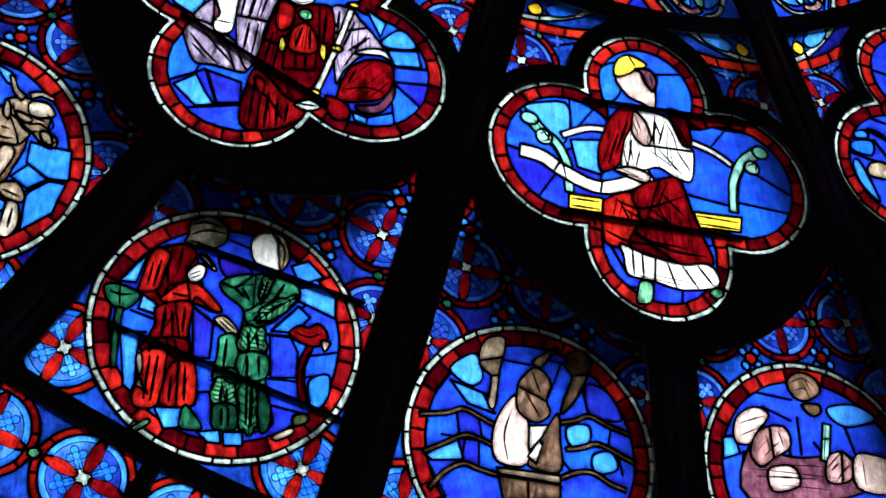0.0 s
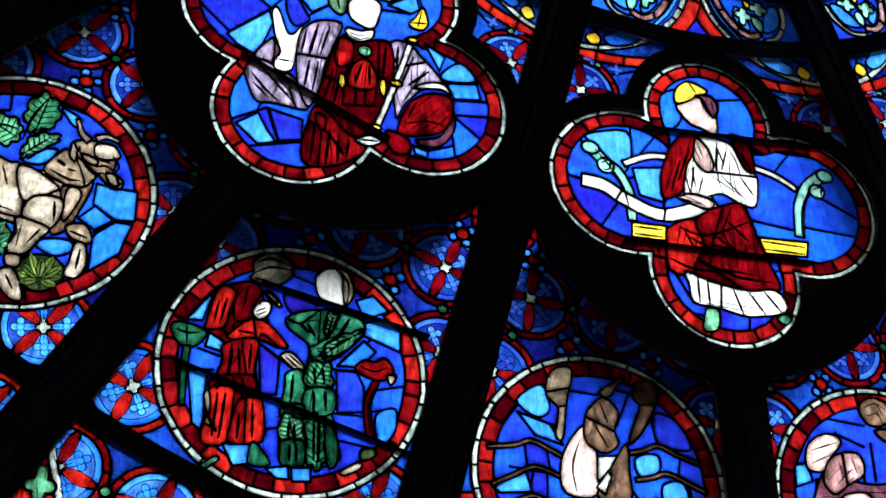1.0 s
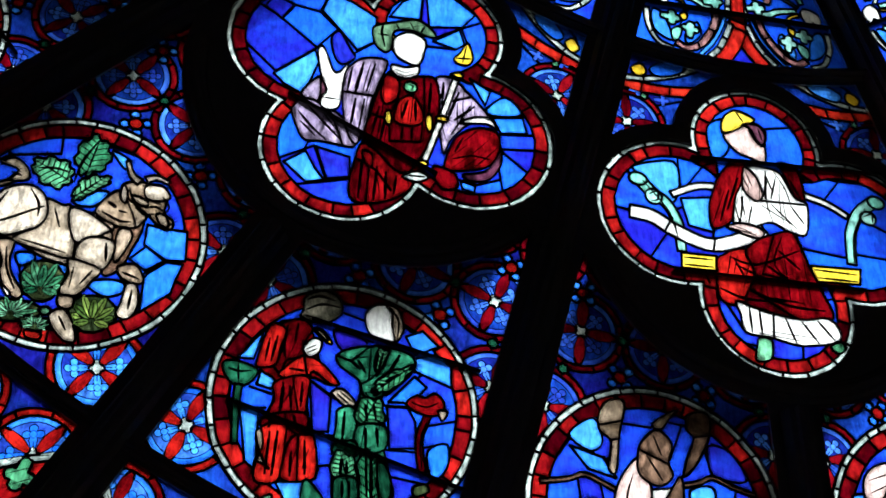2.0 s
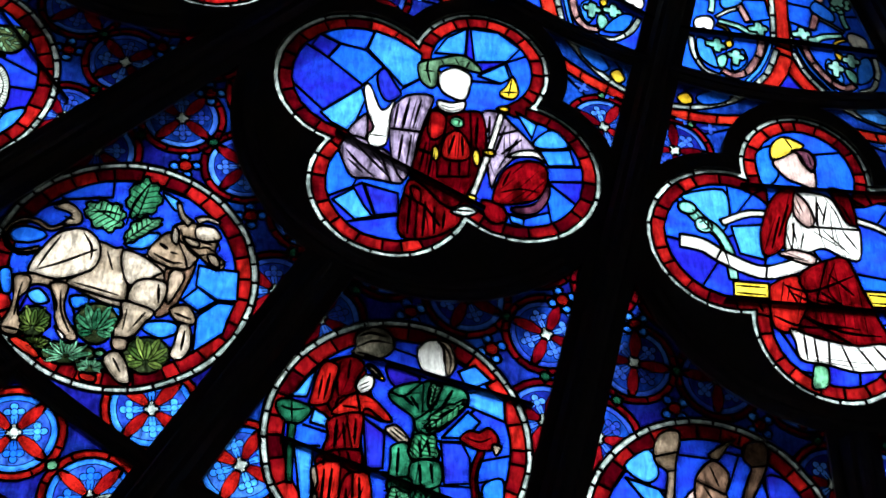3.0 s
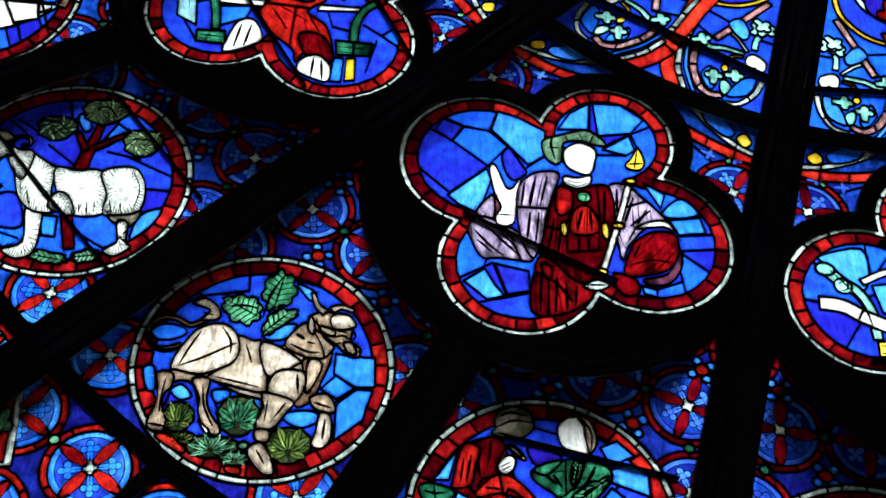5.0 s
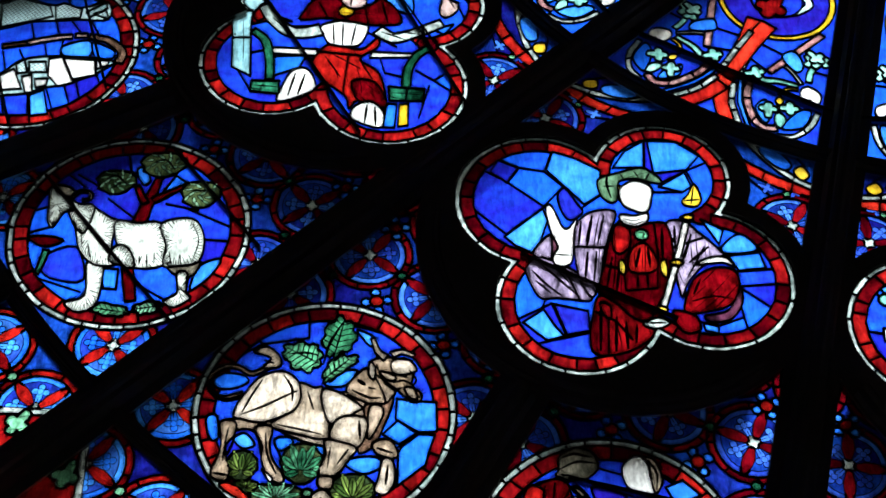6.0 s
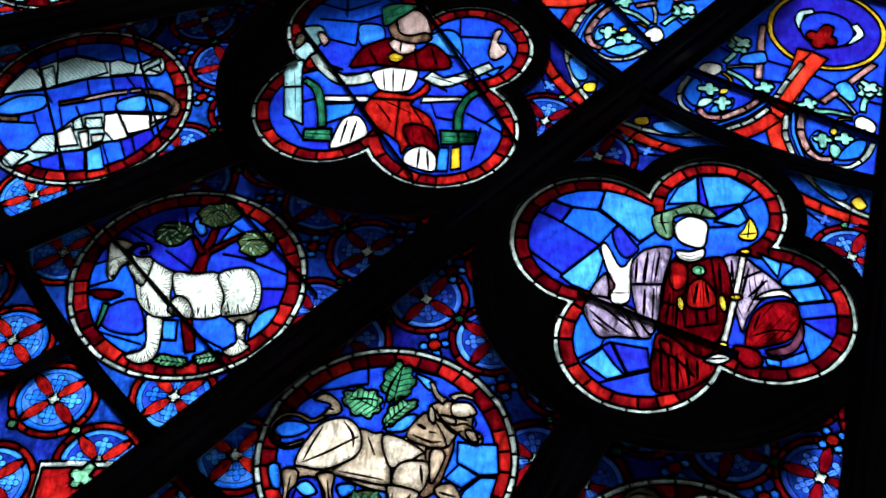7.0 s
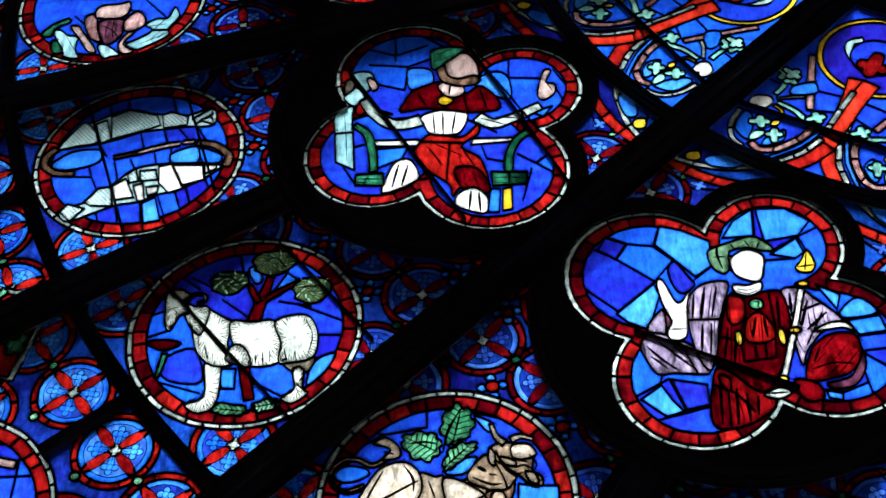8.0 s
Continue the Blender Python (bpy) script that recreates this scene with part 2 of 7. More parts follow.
class Sheet:
    """A leaded panel: coloured shapes laid over one another, cut into panes, with lead between them."""

    def __init__(self):
        self.shapes, self.cuts, self.lines, self.soft, self.place = [], [], [], set(), lambda p: p

    def add(self, colour, poly, soft=False):
        self.shapes.append((colour, poly))
        if soft:
            self.soft.add(len(self.shapes) - 1)
        return len(self.shapes) - 1

    def cut(self, line, shape=None):
        self.cuts.append((line, shape))

    def line(self, pts, width=0.0035, n=4):
        self.lines.append((smooth(pts, False, n) if len(pts) > 2 else pts, width))

    def build(self, parent, part_name, came=0.008, bounds=(), keep=None, label=""):
        """The first shape is the ground. keep: the openings that the panel shows in."""
        curves = [(p, True) for _, p in self.shapes] + [(c, False) for c, _ in self.cuts] + list(bounds)
        ns, nc = len(self.shapes), len(self.cuts)
        seed = parent.location[0] * 3 + parent.location[2] * 7
        pts, tris, own, sides = arrangement(curves)
        mid = np.array([pts[list(t)].mean(0) for t in tris])
        which = np.full(len(tris), -1)
        for i, (_, p) in enumerate(self.shapes):
            which[inside(p, mid)] = i
        if keep is not None:
            which[~keep(mid)] = -1
        for i, p in enumerate(pts):       # hand-cut pieces
            q = noise.noise_vector(Vector((p[0] * 14 + seed, p[1] * 14, 0.3)))
            pts[i] = p + np.array((q[0], q[1])) * 0.0032
        up = list(range(len(tris)))

        def root(i):
            while up[i] != i:
                up[i] = up[up[i]]
                i = up[i]
            return i
        for e, fs in sides.items():
            if len(fs) == 2 and which[fs[0]] == which[fs[1]] >= 0:
                w = which[fs[0]]
                if not any(ns <= o < ns + nc and self.cuts[o - ns][1] in (None, w) for o in own.get(e, ())):
                    up[root(fs[0])] = root(fs[1])
        groups = {}
        for i in range(len(tris)):
            if which[i] >= 0:
                groups.setdefault(root(i), []).append(i)
        seg, thin, loose = [], [], set()
        for e, fs in sides.items():
            w = which[fs[0]] if len(fs) == 2 and which[fs[0]] == which[fs[-1]] else -2
            scored = w >= 0 and any(ns <= o < ns + nc and self.cuts[o - ns][1] in (None, w) for o in own.get(e, ()))
            if scored or any(which[f] >= 0 for f in fs) and (len(fs) == 1 or root(fs[0]) != root(fs[1])):
                (thin if any(which[f] in self.soft for f in fs) else seg).append((pts[e[0]], pts[e[1]]))
                if scored and root(fs[0]) == root(fs[1]):
                    loose.add((tuple(pts[e[0]]), tuple(pts[e[1]])))
        seg = trim(seg, loose)
        painted = [(pts[a], pts[b]) for (a, b), fs in sides.items() if any(which[f] >= 0 and self.shapes[which[f]][0] in MODELLED for f in fs) and len({root(f) for f in fs}) > 1]
        lead = link_part(part_name, bars_mesh(part_name, seg, came, -0.007, 0.007, LEAD), parent, label)
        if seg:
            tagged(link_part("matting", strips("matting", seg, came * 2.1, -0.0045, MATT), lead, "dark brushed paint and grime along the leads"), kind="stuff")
        if painted:
            for wide, y in ((3.4, -0.0050), (5.6, -0.0055)):
                tagged(link_part("wash", strips("wash", painted, came * wide, y, WASH), lead, "thin brown modelling washed along the outlines"), kind="stuff")
        for g, members in groups.items():
            area = sum(abs(np.cross(pts[tris[i][1]] - pts[tris[i][0]], pts[tris[i][2]] - pts[tris[i][0]])) / 2 for i in members)
            if area > 2e-5:
                link_part("pane", slab("pane", pts, [tris[i] for i in members], -0.002, 0.002, GLASS[self.shapes[which[g]][0]]), lead)
        if self.lines or thin:
            by = {0.003: thin} if thin else {}
            for ln, w in self.lines:
                by.setdefault(w, []).extend(zip(ln, ln[1:]))
            for w, segs in by.items():
                if keep is not None and len(segs):
                    on = keep(np.array([((a[0] + b[0]) / 2, (a[1] + b[1]) / 2) for a, b in segs]))
                    segs = [q for q, k in zip(segs, on) if k]
                if not len(segs):
                    continue
                tagged(link_part("trace_paint", bars_mesh("trace_paint", segs, w, -0.0035, -0.0022, PAINT), lead, "black trace lines fired on the glass"), kind="stuff")
        return lead


def thing(name, x, z, label, category, group=""):
    ob = new(name)
    ob.location = (x, 0, CZ + z)
    ob.empty_display_size = 0.1
    return tagged(ob, label, category, group)


# ---- the stone tracery ----
QR, QD1, QR0, QR1, QD2, QR2 = 0.7023 * S, 0.0838 * S, 0.0665 * S, 0.0752 * S, 0.0848 * S, 0.0786 * S
QUADS = [-60, -90, -120, -150, -180]
LIGHTS = [-67.5 - 15 * i for i in range(8)]          # the outer lights, each with a round medallion
VINES = [-60, -90, -120, -150]
BAR0, BAR1, RING0, RING1, OUT, INN = 1.108 * S, 1.124 * S, 0.5185 * S, 0.5395 * S, 1.40 * S, 0.27 * S
RIB, LAP = 0.0235 * S, 0.012


def quatrefoil(grow=0.0, n=16):
    """Four lobes about the origin; x is the direction away from the rose's centre, where the lobe is widest."""
    lobes = [(QD1, 0, QR1 + grow, 0), (0, QD2, QR2 + grow, 90), (-QD1, 0, QR0 + grow, 180), (0, -QD2, QR2 + grow, 270)]
    ends = []
    for (x0, z0, r0, _), (x1, z1, r1, _) in zip(lobes, lobes[1:] + lobes[:1]):   # where neighbouring lobes meet
        dist = math.hypot(x1 - x0, z1 - z0)
        a = (r0 * r0 - r1 * r1 + dist * dist) / (2 * dist)
        h = math.sqrt(max(r0 * r0 - a * a, 0))
        ux, uz = (x1 - x0) / dist, (z1 - z0) / dist
        ends.append((x0 + ux * a + uz * h, z0 + uz * a - ux * h))
    out = []
    for k, (x, z, r, mid_way) in enumerate(lobes):
        (ax, az), (bx, bz) = ends[k - 1], ends[k]
        a0 = mid_way - (mid_way - math.degrees(math.atan2(az - z, ax - x))) % 360
        a1 = mid_way + (math.degrees(math.atan2(bz - z, bx - x)) - mid_way) % 360
        out += disc(x, z, r, n, a0, a1)[:-1]
    return out


def placed(poly, r, deg):
    c = polar(r, deg)
    return [(x + c[0], z + c[1]) for x, z in turned(poly, deg)]


def off_rib(p, deg):
    """Distance from the line through the centre at that angle, on its own side."""
    d = polar(1, deg)
    return np.where(p @ d > 0, np.abs(p[:, 0] * d[1] - p[:, 1] * d[0]), 9)


def in_light(deg, lap=0.0):
    def test(p):
        r = np.linalg.norm(p, axis=1)
        ok = (np.minimum(off_rib(p, deg - 7.5), off_rib(p, deg + 7.5)) > RIB - lap) & (np.abs((np.degrees(np.arctan2(p[:, 1], p[:, 0])) - deg + 180) % 360 - 180) < 7.5)
        for q in QUADS:
            ok &= np.linalg.norm(p - polar(QR, q), axis=1) > 0.186 * S - lap
        if not lap:
            return ok & (((r < BAR0) | (r > BAR1)) & (r < OUT) & (r > 0.72 * S))
        return ok & (r < OUT) & (r > 0.72 * S)
    return test


def in_vine(deg, lap=0.0):
    def test(p):
        r = np.linalg.norm(p, axis=1)
        return (np.minimum(off_rib(p, deg - 15), off_rib(p, deg + 15)) > RIB - lap) & (r < RING0 + lap) & (r > INN) & (np.abs((np.degrees(np.arctan2(p[:, 1], p[:, 0])) - deg + 180) % 360 - 180) < 15)
    return test


def in_spandrel(deg, lap=0.0):
    def test(p):
        r = np.linalg.norm(p, axis=1)
        return (np.minimum(off_rib(p, deg - 15), off_rib(p, deg + 15)) > RIB - lap) & (r > RING1 - lap) & (r < 0.655 * S) & ~inside(placed(quatrefoil(0.06 - lap), QR, deg), p) & (np.abs((np.degrees(np.arctan2(p[:, 1], p[:, 0])) - deg + 180) % 360 - 180) < 15)
    return test


def rib_lines(deg, r0, r1, lap=0.0):
    d = polar(1, deg)
    n = np.array((-d[1], d[0])) * (RIB - lap)
    return [[tuple(d * r0 + n * s), tuple(d * r1 + n * s)] for s in (-1, 1)]


def arc(r, a0, a1, n):
    return disc(0, 0, r, n, a0, a1)


EDGES = [(placed(quatrefoil(0.0), QR, q), True) for q in QUADS] + [(placed(quatrefoil(0.06), QR, q), True) for q in QUADS]
EDGES += [(disc(*polar(QR, q), 0.186 * S, 72), True) for q in QUADS]
EDGES += [(arc(r, -205, -45, 110), False) for r in (BAR0, BAR1, OUT, INN, RING0, RING1, 0.655 * S, 0.72 * S)]
EDGES += [(ln, False) for k in range(11) for ln in rib_lines(-45 - 15 * k, 0.7 * S, OUT + 0.1)]
EDGES += [(ln, False) for k in range(5) for ln in rib_lines(-45 - 30 * k, INN - 0.1, 0.7 * S)]
EDGES.append(([(-7, -CZ - 0.1), (7, -CZ - 0.1), (7, 5), (-7, 5)], True))


def is_open(p):
    ok = np.zeros(len(p), bool)
    for q in QUADS:
        ok |= inside(placed(quatrefoil(0.0), QR, q), p)
    for b in LIGHTS:
        ok |= in_light(b)(p)
    for v in VINES:
        ok |= in_vine(v)(p) | in_spandrel(v)(p)
    return ok


pts, tris, own, sides = arrangement(EDGES)
mid = np.array([pts[list(t)].mean(0) for t in tris])
shut = ~is_open(mid)
wall = new("wall_west", slab("wall_west", pts, [t for t, s in zip(tris, shut) if s], -0.014, 0.03, STONE))
wall.location = (0, 0, CZ)
tagged(wall, "thick limestone wall with carved rose window tracery", "wall", kind="structure")


def box(name, x0, x1, y0, y1, z0, z1, mat, label, category):
    bm = bmesh.new()
    bmesh.ops.create_cube(bm, size=1)
    bmesh.ops.transform(bm, verts=bm.verts, matrix=Matrix.LocRotScale(((x0 + x1) / 2, (y0 + y1) / 2, (z0 + z1) / 2), None, (x1 - x0, y1 - y0, z1 - z0)))
    me = bpy.data.meshes.new(name)
    bm.to_mesh(me)
    bm.free()
    me.materials.append(mat)
    return tagged(new(name, me), label, category, kind="structure")


box("floor", -7, 7, -16, -0.05, -0.3, 0, FLOOR, "worn stone gallery floor under the window", "floor")
# ceiling and walls out of view, added to block outside light
box("ceiling", -7.3, 7.3, -16, 0.10, CZ + 5, CZ + 5.3, STONE, "plain dark stone vault over the gallery", "ceiling")
box("wall_south", -7.3, -7, -16, 0.10, -0.3, CZ + 5, STONE, "plain dark stone side wall", "wall")
box("wall_north", 7, 7.3, -16, 0.10, -0.3, CZ + 5, STONE, "plain dark stone side wall", "wall")
box("wall_east", -7.3, 7.3, -16.3, -16, -0.3, CZ + 5.3, STONE, "plain dark stone wall behind the gallery", "wall")

# the overcast sky outside
m, node, link, out = material("overcast_sky")
em = node("Emission", Strength=5.5)
cl = noise_node(node, link, 0.02, 3)
mx = node("Mix")
mx.data_type = "RGBA"
mx.inputs[6].default_value, mx.inputs[7].default_value = (0.90, 0.95, 1.0, 1), (1.0, 1.0, 1.0, 1)
link(cl.outputs[0], mx.inputs[0])
link(mx.outputs[2], em.inputs[0])
link(em.outputs[0], out.inputs[0])
back = box("backdrop", -400, 400, 60, 60.5, -40, 460, m, "bright overcast sky outside", "sky")


# ---- the glass ----
def ring_of(sheet, x, z, r, colour, inner, n, rng, skip=()):
    k = sheet.add(colour, disc(x, z, r, 72))
    a = rng.random() * 360
    for i in range(n):
        t = a + 360 * (i + rng.uniform(-0.25, 0.25)) / n
        sheet.cut([(x + (inner - 0.006) * math.cos(radians(t)), z + (inner - 0.006) * math.sin(radians(t))), (x + (r + 0.004) * math.cos(radians(t)), z + (r + 0.004) * math.sin(radians(t)))], k)
    return k


def medallion_ground(sheet, rng, r=0.40):
    """A white fillet, a red border and a blue field."""
    ring_of(sheet, 0, 0, r, "rim", r - 0.020, 34, rng)
    ring_of(sheet, 0, 0, r - 0.020, "border", r - 0.067, 30, rng)
    return sheet.add("blue", disc(0, 0, r - 0.067, 64))


def clover(x, z, a, turn, n=32, waist=0.40):
    """A trefoil on a short stalk."""
    out = []
    for t in np.linspace(0, 360, n, endpoint=False):
        d = (t + 180) % 360 - 180
        r = a * (waist + (1 - waist) * abs(math.cos(radians(2 * t))) ** 0.7) * (1.35 if abs(d) > 160 else 1)
        out.append((x + r * math.cos(radians(t + turn)), z + r * math.sin(radians(t + turn))))
    return out


def rosette(sheet, x, z, r, turn, rng, colour="diaper"):
    """A diaper roundel: red ring, painted blue quarters with trefoils, four red petals and a white boss."""
    # plain diaper gets the shaded tones, the outer rows the lit ones
    ruby, light = ("shaded_red", "trefoil") if colour == "diaper" else ("red", "pale")
    k = sheet.add(ruby, disc(x, z, r, 28))
    for i in range(8):
        c, s = math.cos(radians(turn + 45 * i + 22)), math.sin(radians(turn + 45 * i + 22))
        sheet.cut([(x + 0.8 * r * c, z + 0.8 * r * s), (x + 1.02 * r * c, z + 1.02 * r * s)], k)
    r2 = r * 0.84
    k = sheet.add(light, disc(x, z, r2, 28))
    for i in range(4):
        c, s = math.cos(radians(turn + 90 * i)), math.sin(radians(turn + 90 * i))
        sheet.cut([(x, z), (x + 1.02 * r2 * c, z + 1.02 * r2 * s)], k)
    sheet.add(colour, disc(x, z, r2 * 0.83, 28), True)
    for i in range(4):
        c, s = math.cos(radians(turn + 90 * i + 45)), math.sin(radians(turn + 90 * i + 45))
        sheet.add(light, clover(x + 0.52 * r2 * c, z + 0.52 * r2 * s, 0.245 * r2, turn + 90 * i + 45), True)
        sheet.line([(x + q * r2 * c, z + q * r2 * s) for q in (0.14, 0.34)], 0.003)
        sheet.line([(x + (0.52 + q * 0.1) * r2 * c - o * r2 * s, z + (0.52 + q * 0.1) * r2 * s + o * r2 * c) for q, o in ((-1, 0), (0, 0.09), (1, 0), (0, -0.09), (-1, 0))], 0.002)
    for i in range(4):
        sheet.add(ruby, petal(x, z, 0.016, r2 * 0.98, r * 0.13, turn + 90 * i))
    sheet.add("rim", clover(x, z, 0.021, turn + 45, 16, 0.75))


def frame_map(deg, side):
    """Sideways and outward from the rose's centre, mirrored by side."""
    u, v = polar(1, deg), polar(1, deg + 90)
    return lambda p: v * p[0] * side + u * p[1]


# shorthand for drawing in centimetres about a panel's middle
def cm(s, pts):
    return [tuple(s.place(np.array(p) / 100)) for p in pts]


def blob(s, colour, *pts):
    line = smooth(cm(s, pts), True, 4)
    if colour in VEINED:                       # notched leaf edge
        mid_leaf = np.mean(line, 0)
        line = [tuple(mid_leaf + (np.array(p) - mid_leaf) * (1.06 if k % 3 else 0.86)) for k, p in enumerate(line)]
    s.add(colour, line)
    folds(s, colour, s.shapes[-1][1])


def flat(s, colour, *pts):
    s.add(colour, cm(s, pts))
    folds(s, colour, s.shapes[-1][1])


def ribbon(s, colour, w0, w1, *pts):
    wide = 0.009 if colour == "mint" else 0.0
    s.add(colour, band(cm(s, pts), w0 / 100 + wide, w1 / 100 + wide, 4))


FOLDED = {"red": 0.003, "dark_red": 0.0028, "lilac": 0.003, "green": 0.003, "white": 0.0035, "pink": 0.004, "aqua": 0.0035, "sage": 0.0035, "plum": 0.004}
VEINED = ("fern", "moss", "frond")


def stroke(s, line, width):
    """A brush stroke that swells in the middle."""
    n = len(line) - 1
    for i in range(n):
        s.lines.append(([tuple(line[i]), tuple(line[i + 1])], round(width * (0.55 + 0.75 * math.sin(math.pi * (i + 0.5) / n)), 4)))


def axes(poly):
    p = np.array(poly)
    c = p.mean(0)
    w, v = np.linalg.eigh(np.cov((p - c).T))
    return c, v[:, 1] * math.sqrt(w[1]) * 1.5, v[:, 0] * math.sqrt(w[0]) * 1.5


def folds(s, colour, poly):
    """Brush strokes along a piece, as its painter laid the folds; ribs on leaves."""
    c, a, b = axes(poly)
    rng = random.Random(int(1e4 * abs(c[0] + 3 * c[1])))
    if colour in VEINED:
        stroke(s, [c + a * q for q in np.linspace(-0.9, 0.9, 5)], 0.005)
        for q in np.linspace(-0.7, 0.6, 6):
            for side in (-1, 1):
                stroke(s, [c + a * q, c + a * (q + 0.16) + b * side * 0.45, c + a * (q + 0.24) + b * side * 0.8], 0.0042)
        return
    if colour == "wool":
        p = np.array(poly)
        for i in range(0, len(p)):
            tail = p[i] + (c - p[i]) * rng.uniform(0.05, 0.12)
            d = (c - p[i]) / (np.linalg.norm(c - p[i]) + 1e-6) * rng.uniform(0.014, 0.03) + np.array((rng.uniform(-0.006, 0.006), rng.uniform(0.0, 0.012)))
            stroke(s, [tail, tail + d * 0.5, tail + d], 0.0028)
            q = p[i] + (p[(i + 1) % len(p)] - p[i]) * 0.5
            stroke(s, [q + (c - q) * 0.06, q + (c - q) * 0.06 + d * 0.6], 0.0024)
        return
    if colour == "ice" and len(poly) < 30:               # scales, as two sets of fine slanting strokes
        p = np.array(poly)
        lo, hi = p.min(0), p.max(0)
        for slope in (-0.9, 1.1):
            for x0 in np.arange(lo[0] - 0.25, hi[0] + 0.25, 0.017):
                line = np.array([(x0 + slope * (z - lo[1]), z) for z in np.linspace(lo[1], hi[1], 14)])
                line = line[inside(poly, line)]
                if len(line) > 3:
                    s.lines.append(([tuple(line[0]), tuple(line[-1])], 0.0019))
        return
    if colour not in FOLDED or np.linalg.norm(a) * np.linalg.norm(b) < (0.012 if colour == "white" else 0.0035):
        return
    n, sway = min(7, int(np.linalg.norm(b) / 0.014)), rng.uniform(-0.3, 0.3)
    for i in range(n):
        t = (i + 0.5 + rng.uniform(-0.3, 0.3)) / n * 2 - 1
        lo, hi = sorted((rng.uniform(-0.95, 0.1), rng.uniform(0.0, 0.95)))
        bow, lean = sway + rng.uniform(-0.08, 0.08), rng.uniform(-0.08, 0.08)
        line = np.array([c + b * (t * 0.85 + bow * (1 - q * q) + lean * q) + a * q for q in np.linspace(lo, hi, 9)])
        keep = inside(poly, line)
        run = [q for q, k in zip(line, keep) if k]
        if len(run) > 4 and keep.sum() == np.ptp(np.flatnonzero(keep)) + 1:
            stroke(s, run, FOLDED[colour] * rng.choice((0.5, 0.8, 1.3)))


def leaflet(s, colour, at, r):
    s.add(colour, clover(*cm(s, [at])[0], r / 100, 30 + 40 * at[0], 24, 0.62))


def clump(s, at, a, b):
    """A tree's crown: dark green with small paler leaves."""
    x, z = cm(s, [at])[0]
    s.add("olive", [(px + 0.006 * math.sin(9 * i), pz + 0.006 * math.cos(7 * i)) for i, (px, pz) in enumerate(oval(x, z, a / 100, b / 100, 0, 18))])
    for k in range(17):
        t, q = 2.4 * k, 0.92 * math.sqrt((k + 0.4) / 17)
        s.add("sage", petal(x + a / 100 * q * math.cos(t), z + b / 100 * q * math.sin(t), -0.014, 0.014, 0.0062, 57 * t + 40, 5), True)


def tuft(s, colour, at, a, b):
    """A low clump of leaf blades that fan out from its foot."""
    x, z = cm(s, [at])[0]
    a, b = a / 100, b / 100
    s.add("olive", [(px + 0.004 * math.sin(9 * i), pz + 0.004 * math.cos(7 * i)) for i, (px, pz) in enumerate(oval(x, z, a, b, 0, 18))])
    for k, (turn, reach) in enumerate(((165, 0.95), (15, 0.95), (140, 1.0), (40, 1.0), (112, 1.05), (68, 1.05), (90, 0.8), (195, 0.8), (-15, 0.8))):
        c, q = math.cos(radians(turn)), math.sin(radians(turn))
        tip = math.hypot(a * c, (1.45 if q > 0.3 else 0.8) * b * q) * reach
        foot = z - 0.45 * b
        s.add(colour, petal(x, foot, 0.12 * a, tip, 0.16 * min(a, b) + 0.003, turn, 5), True)
        stroke(s, [np.array((x + c * tip * p, foot + q * tip * p)) for p in (0.25, 0.5, 0.85)], 0.003)


def egg(s, colour, at, a, b):
    s.add(colour, oval(*cm(s, [at])[0], a / 100, b / 100, 0, 14))


def cut(s, shape, *pts):
    line = [np.array(p) for p in cm(s, pts)]
    for a, b in ((0, 1), (-1, -2)):          # run a little past both ends, to meet the next lead
        d = line[a] - line[b]
        line[a] = line[a] + d / np.linalg.norm(d) * (0.016 if shape is not None else 0.0)
    s.cut([tuple(p) for p in line], len(s.shapes) - 1 if shape == -1 else shape)


def ink(s, width, *pts):
    stroke(s, smooth(cm(s, pts), False, 4), width * 0.013)


